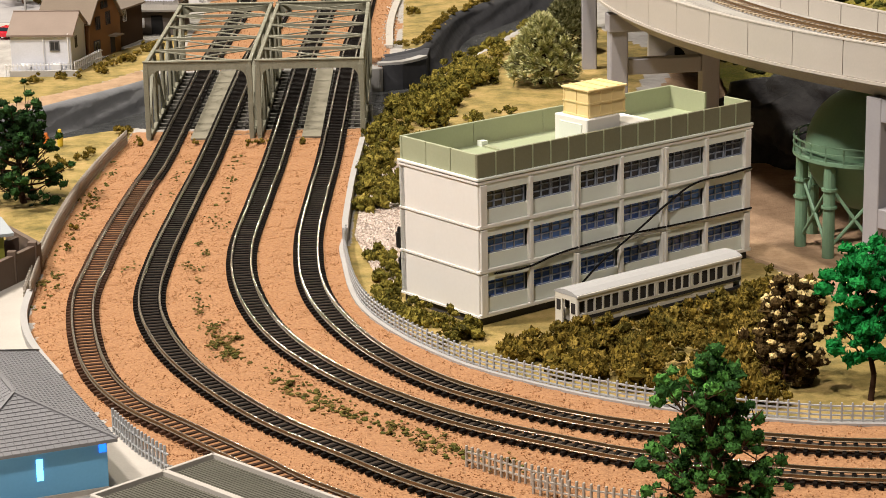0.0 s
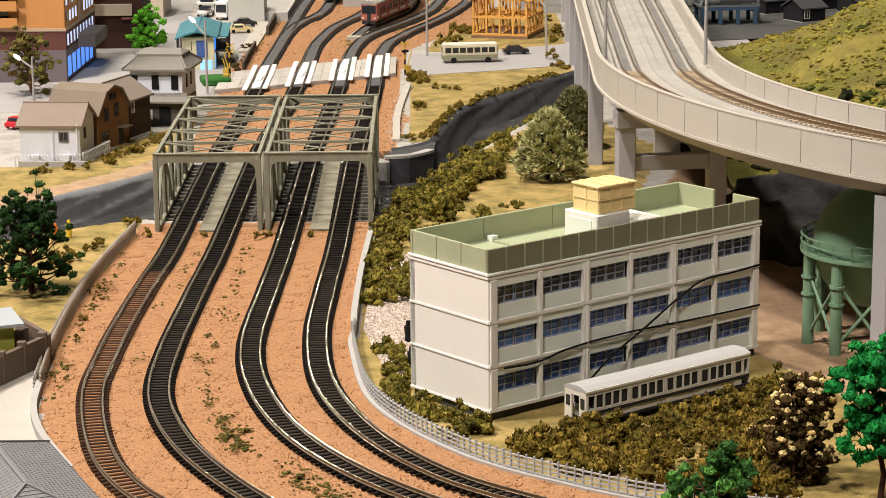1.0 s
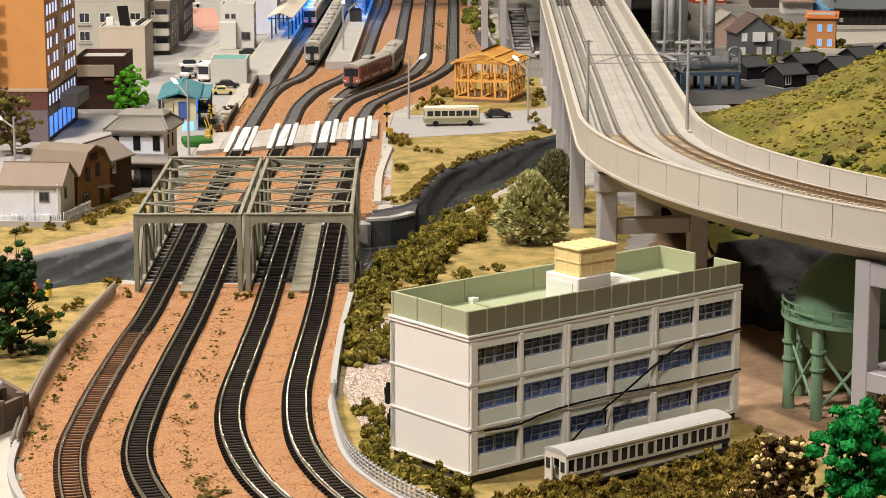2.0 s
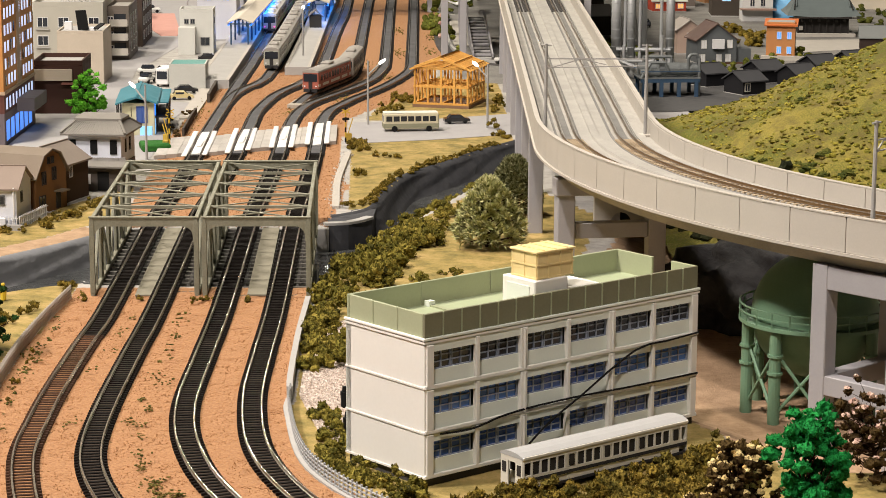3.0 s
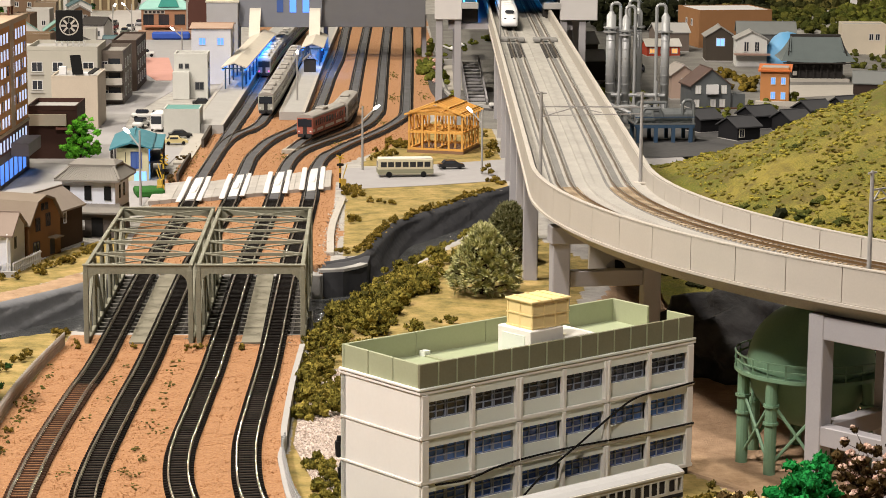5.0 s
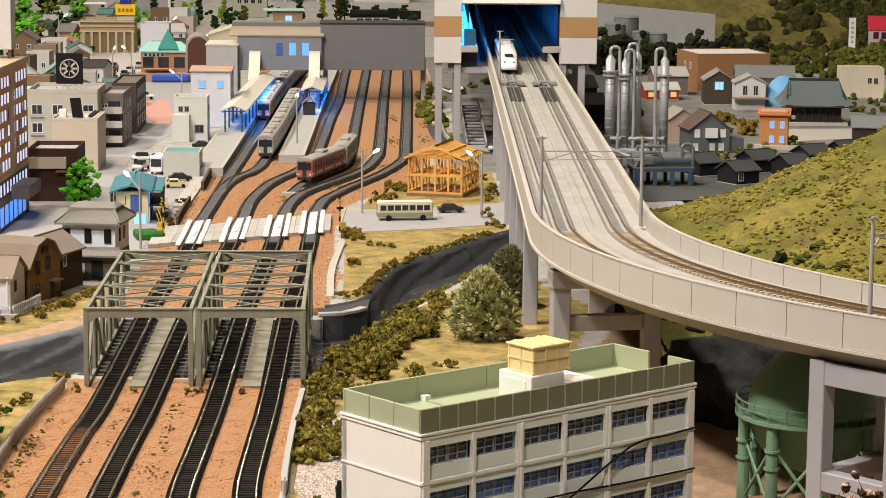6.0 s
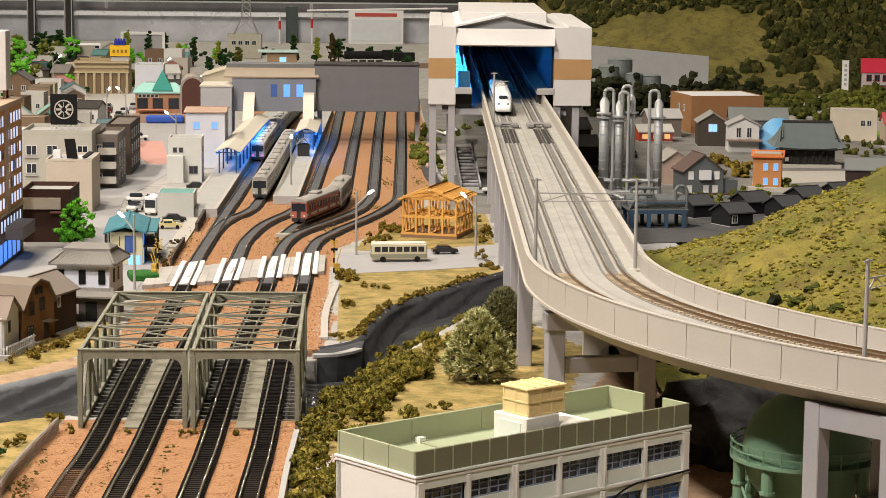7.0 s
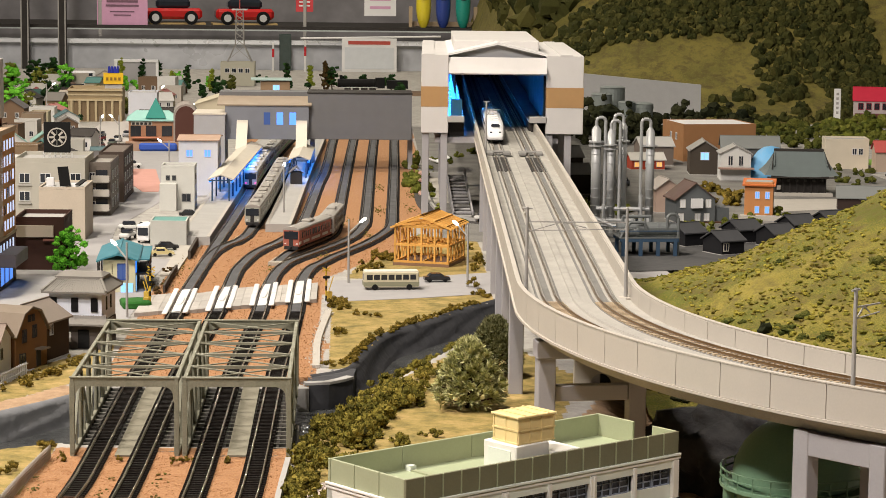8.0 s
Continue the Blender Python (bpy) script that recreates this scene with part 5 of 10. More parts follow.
prism(bm, [(7.9, 26.0), (9.8, 26.4), (11.7, 29.0), (12.0, 33.5), (8.4, 33.5)], -3.0, -0.06)
setting("wing_wall", bm, M["dark_wall"], "dark stone wing wall beside the bridge", "wall")
strip("wing_wall_coping", [(7.9, 26.35), (9.7, 26.75), (10.8, 28.0), (11.5, 29.2)], 0.75, -0.07, 0.14, M["conc"], "pale concrete coping on the wing wall", "wall")

kr = np.random.default_rng(23)
kl = spline([(8.7, 33.5), (8.7, 47), (9.5, 63)], 12)
ki = kr.integers(len(kl), size=420)
kp = np.array([(kl[i][0] + kr.normal() * 0.30, kl[i][1] + kr.uniform(-0.8, 0.8), kr.uniform(-0.02, 0.2)) for i in ki])
cloud("rubble", kp, kr.uniform(0.04, 0.11, len(kp)), islands("white_rubble", [(0.50, 0.46, 0.40), (0.60, 0.57, 0.52), (0.40, 0.35, 0.29)]), "white crumbly rubble along the kerb", "rubble", seed=24)
bm = bm_new()
prism(bm, [(-60, -31), (-10.2, -30.6), (-9.5, -38), (-8.2, -46), (-4.7, -55), (0.2, -63), (5, -69.5), (4, -110), (-60, -110)], -0.12, -0.01)
setting("pavement", bm, M["pale"], "pale cream pavement beside the outer track", "pavement")
bm = bm_new()
prism(bm, [(7.4, -26.5), (7.5, -21), (9.2, -8), (10.4, -8), (10.9, -38.4), (10.2, -37.4), (8.6, -34)], -0.12, 0.0)
setting("gravel_path", bm, surface("white_gravel", (0.56, 0.48, 0.42), (0.40, 0.32, 0.27), rough=0.95, fine=1200, bump=0.8, amount=0.8), "pinkish white gravel beside the office", "path")
bm = bm_new()
prism(bm, [(8.8, 69.5), (10, 84.5), (16, 86), (26, 91), (46, 96), (46, 80), (27, 76.5), (18, 72.4)], -0.12, -0.005)
setting("road", bm, M["road"], "pale grey road over the level crossing", "road")
bm = bm_new()
prism(bm, [(-60, 52), (-25, 50), (-21, 44), (-13, 52), (-9, 58), (-8.8, 72), (-9, 86), (-8, 100), (-16, 104), (-17, 130), (-13, 170), (-16, 240), (-24, 330), (-32, 330), (-22, 200), (-24, 110), (-60, 100)], -0.12, -0.005)
setting("road", bm, M["road"], "pale grey street through the left town", "road")

bm = bm_new()
prism(bm, [(22.5, 120), (44, 110), (58, 112), (78, 132), (96, 165), (94, 212), (62, 296), (24, 300)], -0.1, -0.012)
setting("yard_ground", bm, surface("dark_yard", (0.25, 0.24, 0.22), (0.13, 0.125, 0.115), rough=0.95, broad=25, amount=1.0), "dark weathered ground of the right-hand town", "ground")

# planked level crossing, panel by panel
cross = thing("level_crossing", 0, 0, 0, 0, "white plank level crossing over four tracks", "level crossing", "", "structure")
M["plank"] = surface("plank_grey", (0.47, 0.445, 0.41), (0.33, 0.31, 0.28), rough=0.8, spread=0.12, amount=0.8)
M["plank_white"] = surface("plank_white", (0.74, 0.73, 0.71), (0.58, 0.565, 0.54), rough=0.6, spread=0.06)
CENTRES = [-4.8, -0.9, 3.08, 6.45]
edges = [-8.6]
for c in CENTRES:
    edges += [c - 0.64, c - 0.42, c + 0.42, c + 0.64]
edges.append(8.3)
for k in range(0, len(edges) - 1):
    x0, x1 = edges[k], edges[k + 1]
    if k % 4 in (1, 3):
        continue
    rr = random.Random(k)
    n = max(1, round((x1 - x0) / 1.1))
    w = (x1 - x0) / n
    j0, j1 = rr.uniform(-0.7, 0.7), rr.uniform(-0.7, 0.7)
    for j in range(n):
        a, b = x0 + w * j + 0.015, x0 + w * (j + 1) - 0.015
        lo = lambda x: 63.4 + 0.6 * x + (j0 if k % 4 else j0 + 1.2)
        hi = lambda x: 77.6 + 0.6 * x + (j1 if k % 4 else j1 - 1.8)
        m = (lo(a) + hi(a)) / 2 + rr.uniform(-1.5, 1.5)
        top = 0.30 + rr.uniform(0, 0.03)
        part("plank", prism(bm_new(), [(a, lo(a)), (b, lo(b)), (b, m), (a, m)], -0.05, top), M["plank_white" if k % 4 == 2 else "plank"], cross)
        part("plank", prism(bm_new(), [(a, m + 0.04), (b, m + 0.04), (b, hi(b)), (a, hi(a))], -0.05, top + rr.uniform(-0.02, 0.02)), M["plank_white" if k % 4 == 2 else "plank"], cross)
rr = random.Random(40)
for c in CENTRES:
    for s in (-1, 1):
        # a pair of white rubber panels beside each rail, with rounded ends
        x = c + s * 0.93
        y0, y1 = 63.2 + 0.6 * x + rr.uniform(-0.9, 0.4), 77.9 + 0.6 * x + rr.uniform(-0.4, 0.9)
        ym = (y0 + y1) / 2
        for a, b in ((y0, ym - 0.1), (ym + 0.1, y1)):
            part("plank", box(bm_new(), 0, 0, 0, 0.52, b - a, 0.14, bevel=0.06), M["plank_white"], cross, at=(x, (a + b) / 2, 0.27 + rr.uniform(0, 0.03), rr.uniform(-0.6, 0.6)))
    # the raised lozenge between the rails
    x, y = c, 70.8 + 0.6 * c
    bm = prism(bm_new(), [(-0.27, 1.2), (-0.16, 2.6), (0.16, 2.6), (0.27, 1.2), (0.27, -1.2), (0.16, -2.6), (-0.16, -2.6), (-0.27, -1.2)], 0, 0.1)
    part("lozenge", bm, M["plank_white"], cross, at=(x, y, 0.3, 0))

# the paved strip and the low dark walls beside the outer track
bm = bm_new()
prism(bm, [(-8.4, 87), (-6.8, 87), (-6.3, 111.5), (-8.0, 112)], -0.1, 0.14)
setting("pavement", bm, M["pale"], "pale paved strip along the yard", "pavement")
strip("retaining_wall", spline([(-7.0, 75), (-7.0, 82), (-6.85, 90.5)], 6), 0.22, -0.1, 0.75, M["fence_dark"], "low dark weathered wall beside the ballast", "wall")
strip("retaining_wall", spline([(-6.2, 100.5), (-6.15, 107), (-6.1, 112.8)], 6), 0.3, -0.1, 0.95, M["fence_dark"], "low dark weathered wall before the platform", "wall")
bm = box(bm_new(), 0, 0, -0.1, 1.7, 1.0, 0.5, bevel=0.06)
box(bm, 0.75, 2.4, -0.1, 0.25, 4.2, 0.42, bevel=0.04)
box(bm, -0.75, 2.4, -0.1, 0.25, 4.2, 0.42, bevel=0.04)
tagged(part("buffer_stop", bm, M["fence_brown"], None, at=(3.55, 96.2, 0, -9)), "grey-brown concrete buffer stop at the end of a siding", "buffer stop")

# ---- hills ----
def mound(name, x0, x1, y0, y1, step, height, material, label):
    xs, ys = np.arange(x0, x1 + step, step), np.arange(y0, y1 + step, step)
    bm = bm_new()
    g = [[bm.verts.new((x, y, height(x, y))) for x in xs] for y in ys]
    for a, b in zip(g, g[1:]):
        for k in range(len(xs) - 1):
            if max(a[k].co.z, a[k + 1].co.z, b[k].co.z, b[k + 1].co.z) > -0.3:
                bm.faces.new((a[k], a[k + 1], b[k + 1], b[k]))
    for v in [v for v in bm.verts if not v.link_faces]:
        bm.verts.remove(v)
    return setting(name, bm, material, label, "hill", smooth=True)


def near_hill(x, y):
    h = 22.5 * math.exp(-(((x - 86) / 40) ** 2 + ((y - 48) / 30) ** 2)) - 1.6
    h += 0.7 * noise.noise(Vector((x * 0.18, y * 0.18, 3))) + 0.25 * noise.noise(Vector((x * 0.7, y * 0.7, 1)))
    return h + 0.16 * noise.noise(Vector((x * 1.7, y * 1.7, 5))) + 0.08 * noise.noise(Vector((x * 3.4, y * 3.4, 2)))


def mountain(x, y):
    d = (x - 44) * 0.06 + (y - 312) * 0.8
    ridge = 66 * smoothstep(0, 100, d) * smoothstep(38, 72, x)
    return ridge - 0.8 + ridge * 0.10 * noise.noise(Vector((x * 0.05, y * 0.05, 7))) + 0.5 * noise.noise(Vector((x * 0.4, y * 0.4, 1))) * smoothstep(0, 5, ridge)


def grassy(name, a, b, c):
    """Turf of three tones in broad patches, with a fine fibrous grain."""
    m = surface(name, a, b, rough=0.95, fine=700, broad=14, amount=1.0, bump=1.0, depth=0.0015)
    nt = m.node_tree
    n, link = nt.nodes, nt.links.new
    for node in n:
        if node.type == "MAP_RANGE" and abs(node.inputs["From Min"].default_value - 0.34) < 0.01:
            node.inputs["From Min"].default_value, node.inputs["From Max"].default_value = 0.42, 0.58
    old = n["Principled BSDF"].inputs["Base Color"].links[0].from_socket
    tc, t, g = n.new("ShaderNodeTexCoord"), n.new("ShaderNodeTexNoise"), n.new("ShaderNodeMapRange")
    t.inputs["Scale"].default_value, t.inputs["Detail"].default_value, t.inputs["Roughness"].default_value = 45, 7, 0.75
    g.inputs["From Min"].default_value, g.inputs["From Max"].default_value = 0.46, 0.64
    mix = n.new("ShaderNodeMix")
    mix.data_type = "RGBA"
    link(tc.outputs["Object"], t.inputs["Vector"])
    link(t.outputs["Fac"], g.inputs["Value"])
    link(g.outputs["Result"], mix.inputs["Factor"])
    link(old, mix.inputs["A"])
    mix.inputs["B"].default_value = (*c, 1)
    link(mix.outputs["Result"], n["Principled BSDF"].inputs["Base Color"])
    return m


M["hill"] = grassy("hill_turf", (0.26, 0.21, 0.042), (0.105, 0.115, 0.017), (0.12, 0.095, 0.028))
M["mount"] = grassy("mountain_turf", (0.19, 0.158, 0.036), (0.125, 0.112, 0.026), (0.09, 0.072, 0.022))
mound("near_hill", 34, 150, -20, 125, 0.55, near_hill, M["hill"], "olive-green grassy hill behind the viaduct")
mound("mountain", 36, 260, 290, 540, 3.0, mountain, M["mount"], "grassy mountain side with dark trees")


# ---- houses ----


def roof_gable(bm, w, d, z, rise, over=0.25, t=0.14, axis="x"):
    """Two slopes; the ridge runs along the axis."""
    hw, hd = w / 2 + over, d / 2 + over
    if axis == "x":
        for s in (-1, 1):
            v = [(-hw, s * hd, z - rise * over / (d / 2)), (hw, s * hd, z - rise * over / (d / 2)), (hw, 0, z + rise), (-hw, 0, z + rise)]
            lo = [bm.verts.new(p) for p in v]
            hi = [bm.verts.new((p[0], p[1], p[2] + t)) for p in v]
            bm.faces.new(lo)
            bm.faces.new(hi)
            for k in range(4):
                bm.faces.new((lo[k], lo[(k + 1) % 4], hi[(k + 1) % 4], hi[k]))
    else:
        for s in (-1, 1):
            v = [(s * hw, -hd, z - rise * over / (w / 2)), (s * hw, hd, z - rise * over / (w / 2)), (0, hd, z + rise), (0, -hd, z + rise)]
            lo = [bm.verts.new(p) for p in v]
            hi = [bm.verts.new((p[0], p[1], p[2] + t)) for p in v]
            bm.faces.new(lo)
            bm.faces.new(hi)
            for k in range(4):
                bm.faces.new((lo[k], lo[(k + 1) % 4], hi[(k + 1) % 4], hi[k]))
    bmesh.ops.recalc_face_normals(bm, faces=bm.faces)
    return bm


def gable_walls(bm, w, d, h, rise, axis="x"):
    """Walls that rise to the ridge at the gable ends."""
    if axis == "x":
        prof = [(-d / 2, 0), (d / 2, 0), (d / 2, h), (0, h + rise), (-d / 2, h)]
        a = [bm.verts.new((-w / 2, p, q)) for p, q in prof]
        b = [bm.verts.new((w / 2, p, q)) for p, q in prof]
    else:
        prof = [(-w / 2, 0), (w / 2, 0), (w / 2, h), (0, h + rise), (-w / 2, h)]
        a = [bm.verts.new((p, -d / 2, q)) for p, q in prof]
        b = [bm.verts.new((p, d / 2, q)) for p, q in prof]
    bm.faces.new(a)
    bm.faces.new(b)
    for k in range(5):
        bm.faces.new((a[k], a[(k + 1) % 5], b[(k + 1) % 5], b[k]))
    bmesh.ops.recalc_face_normals(bm, faces=bm.faces)
    return bm


def paint(c, rough=0.65, var=0.8, spread=0.0):
    return surface("paint", c, tuple(v * var for v in c), rough=rough, bump=0.1, spread=spread)


PAINT = {}


def col(c):
    if c not in PAINT:
        PAINT[c] = paint(c)
    return PAINT[c]


def window(ob, x, y, z, w, h, face, glass_mat, frame_mat, bars=1):
    """A framed pane on a wall; face: f front (-y), b back, l left (-x), r right."""
    t = 0.06
    fw = 0.09
    n = {"f": (0, -1), "b": (0, 1), "l": (-1, 0), "r": (1, 0)}[face]
    flat = n[0] == 0
    def piece(bm, u, v, su, sv, out, th):
        cx, cy = (x + u, y + n[1] * out) if flat else (x + n[0] * out, y + u)
        box(bm, cx, cy, z + v, su if flat else th, th if flat else su, sv)
    bm = bm_new()
    piece(bm, 0, 0, w, h, 0.01, 0.05)
    pane = part("window", bm, glass_mat, ob)
    bm = bm_new()
    piece(bm, -w / 2, -fw, fw, h + 2 * fw, 0.03, t)
    piece(bm, w / 2, -fw, fw, h + 2 * fw, 0.03, t)
    piece(bm, 0, -fw, w, fw, 0.04, t + 0.04)
    piece(bm, 0, h, w, fw, 0.03, t)
    for k in range(bars):
        piece(bm, -w / 2 + w * (k + 1) / (bars + 1), 0, fw * 0.7, h, 0.03, t)
    part("window_frame", bm, frame_mat, pane)
    return pane


def house(name, x, y, rz, w, d, h, wall, roof, label, rise=1.2, axis="x", windows=(), category="house", frame=(0.55, 0.55, 0.55), z=0.0, glass_mat=None, door=None, base=True):
    ob = thing(name, x, y, z - 0.05, rz, label, category)
    part("wall", gable_walls(bm_new(), w, d, h, rise, axis), col(wall), ob)
    part("roof", roof_gable(bm_new(), w, d, h, rise, axis=axis), col(roof), ob)
    part("ridge", box(bm_new(), 0, 0, h + rise + 0.08, w + 0.5 if axis == "x" else 0.16, 0.16 if axis == "x" else d + 0.5, 0.12), col(roof), ob)
    if base:
        part("footing", box(bm_new(), 0, 0, 0, w + 0.1, d + 0.1, 0.18), M["conc"], ob)
    for face, u, v, ww, hh in windows:
        px, py = {"f": (u, -d / 2), "b": (u, d / 2), "l": (-w / 2, u), "r": (w / 2, u)}[face]
        window(ob, px, py, v, ww, hh, face, glass_mat or M["glass"], col(frame))
    if door:
        face, u = door
        px, py = {"f": (u, -d / 2), "l": (-w / 2, u), "r": (w / 2, u)}[face]
        part("door", box(bm_new(), px, py, 0.1, 0.7 if face == "f" else 0.1, 0.1 if face == "f" else 0.7, 1.3), M["dark"], ob)
    return ob


def block(name, x, y, rz, w, d, h, wall, label, windows=(), parapet=0.3, roof=None, frame=(0.6, 0.6, 0.6), category="building", glass_mat=None, z=0.0):
    """A flat-roofed building."""
    ob = thing(name, x, y, z - 0.05, rz, label, category)
    part("wall", box(bm_new(), 0, 0, 0, w, d, h, bevel=0.04), col(wall), ob)
    part("roof", box(bm_new(), 0, 0, h - 0.02, w - 0.35, d - 0.35, 0.06), roof or M["conc"], ob)
    if parapet:
        for sx, sy, px, py in ((w, 0.16, 0, -d / 2 + 0.08), (w, 0.16, 0, d / 2 - 0.08), (0.16, d - 0.32, -w / 2 + 0.08, 0), (0.16, d - 0.32, w / 2 - 0.08, 0)):
            part("parapet", box(bm_new(), px, py, h, sx, sy, parapet), col(wall), ob)
    for face, u, v, ww, hh in windows:
        px, py = {"f": (u, -d / 2), "b": (u, d / 2), "l": (-w / 2, u), "r": (w / 2, u)}[face]
        window(ob, px, py, v, ww, hh, face, glass_mat or M["glass"], col(frame))
    return ob


def rows(face, us, vs, w, h):
    return [(face, u, v, w, h) for v in vs for u in us]

# ---- the left town ----
BLUE = lit("blue_light", (0.01, 0.20, 1.0), 1.6)
LITWIN = lit("lit_window", (0.62, 0.72, 1.0), 0.9)
BLUEWIN = lit("blue_window", (0.10, 0.30, 1.0), 0.9)


def hip_roof(bm, w, d, z, rise, over=0.35, t=0.16, ridge=0.45):
    hw, hd = w / 2 + over, d / 2 + over
    r = w * ridge / 2
    lo = [bm.verts.new(p) for p in ((-hw, -hd, z), (hw, -hd, z), (hw, hd, z), (-hw, hd, z))]
    mid = [bm.verts.new((v.co.x, v.co.y, z + t)) for v in lo]
    top = [bm.verts.new((-r, 0, z + rise)), bm.verts.new((r, 0, z + rise))]
    bm.faces.new(list(reversed(lo)))
    for k in range(4):
        bm.faces.new((lo[k], lo[(k + 1) % 4], mid[(k + 1) % 4], mid[k]))
    bm.faces.new((mid[0], mid[1], top[1], top[0]))
    bm.faces.new((mid[1], mid[2], top[1]))
    bm.faces.new((mid[2], mid[3], top[0], top[1]))
    bm.faces.new((mid[3], mid[0], top[0]))
    bmesh.ops.recalc_face_normals(bm, faces=bm.faces)
    return bm


a = house("house", -18.3, 27.9, -4, 4.8, 5.2, 3.1, (0.70, 0.72, 0.77), (0.24, 0.185, 0.15), "white two-storey house with brown tiled roof", 1.3, "x",
          [("f", 1.1, 1.9, 0.7, 0.6), ("r", -0.9, 1.9, 0.6, 0.7)], frame=(0.12, 0.12, 0.12))
for u in (-1.2, 1.2):
    part("air_conditioner", box(bm_new(), u, -2.85, 0.3, 0.8, 0.35, 0.55, bevel=0.04), M["white"], a)
part("corner_pipe", rod(bm_new(), (2.2, -2.75, 0), (2.2, -2.75, 3.2), 0.07, n=6), M["white"], a)
part("panel_line", box(bm_new(), 0.2, -2.72, 0.2, 0.06, 0.05, 2.9), M["white"], a)
part("garden_wall", box(bm_new(), 0.4, -3.7, 0, 5.4, 0.3, 0.45), M["conc"], a)


def gambrel(x, y, rz, w, d, h, wall, roof, label, windows):
    ob = thing("house", x, y, -0.05, rz, label, "house")
    prof = [(-d / 2, 0), (d / 2, 0), (d / 2, h), (d * 0.26, h + 1.5), (0, h + 1.9), (-d * 0.26, h + 1.5), (-d / 2, h)]
    bm = bm_new()
    p = [bm.verts.new((-w / 2, u, v)) for u, v in prof]
    q = [bm.verts.new((w / 2, u, v)) for u, v in prof]
    bm.faces.new(p)
    bm.faces.new(list(reversed(q)))
    for k in range(7):
        bm.faces.new((p[k], p[(k + 1) % 7], q[(k + 1) % 7], q[k]))
    bmesh.ops.recalc_face_normals(bm, faces=bm.faces)
    part("wall", bm, col(wall), ob)
    up = [(d / 2 + 0.2, h - 0.25), (d * 0.26, h + 1.5), (0, h + 1.92), (-d * 0.26, h + 1.5), (-d / 2 - 0.2, h - 0.25)]
    for k, (s, t) in enumerate(zip(up, up[1:])):
        bm = bm_new()
        a0, b0 = Vector((0, s[0], s[1] + 0.08)), Vector((0, t[0], t[1] + 0.08))
        r = bmesh.ops.create_cube(bm, size=1.0)
        dirv = b0 - a0
        m = Matrix.Translation((a0 + b0) / 2) @ dirv.to_track_quat("Y", "Z").to_matrix().to_4x4() @ Matrix.Diagonal((w + 0.5, dirv.length + 0.05, 0.14, 1))
        bmesh.ops.transform(bm, matrix=m, verts=r["verts"])
        part("roof_slope", bm, col(roof), ob)
    for face, u, v, ww, hh in windows:
        px, py = {"f": (u, -d / 2), "r": (w / 2, u)}[face]
        window(ob, px, py, v, ww, hh, face, M["glass"], M["dark"])
    part("porch", box(bm_new(), w / 2 + 0.4, 1.1, 1.5, 0.8, 1.2, 0.12), col(roof), ob)
    part("door", box(bm_new(), w / 2, 1.1, 0.1, 0.08, 0.7, 1.3), M["dark"], ob)
    return ob


gambrel(-16.55, 33.7, -23, 4.6, 4.9, 3.1, (0.18, 0.085, 0.03), (0.19, 0.15, 0.11), "brown timber house with gambrel roof",
        [("r", -1.4, 0.5, 0.9, 0.9), ("r", 0.5, 2.6, 0.6, 0.9), ("r", -1.1, 2.4, 0.6, 0.9), ("r", -0.3, 4.0, 0.35, 0.4), ("r", 0.3, 4.0, 0.35, 0.4)])
a = house("house", -14.8, 37.9, -20, 4.0, 4.4, 3.4, (0.055, 0.036, 0.026), (0.24, 0.20, 0.165), "dark brown wooden house with grey roof", 1.3, "y",
          [("r", -1.0, 2.3, 0.5, 0.8)], frame=(0.5, 0.5, 0.55))


def prism_taper(bm, a, b, z0, z1, z2):
    """A slab over rectangle a from z0 to z1, sloping in to rectangle b at z2."""
    rings = [[bm.verts.new((x, y, z)) for x, y in ((r[0], r[1]), (r[2], r[1]), (r[2], r[3]), (r[0], r[3]))] for r, z in ((a, z0), (a, z1), (b, z2))]
    bm.faces.new(list(reversed(rings[0])))
    bm.faces.new(rings[2])
    for lo, hi in zip(rings, rings[1:]):
        for k in range(4):
            bm.faces.new((lo[k], lo[(k + 1) % 4], hi[(k + 1) % 4], hi[k]))
    return bm


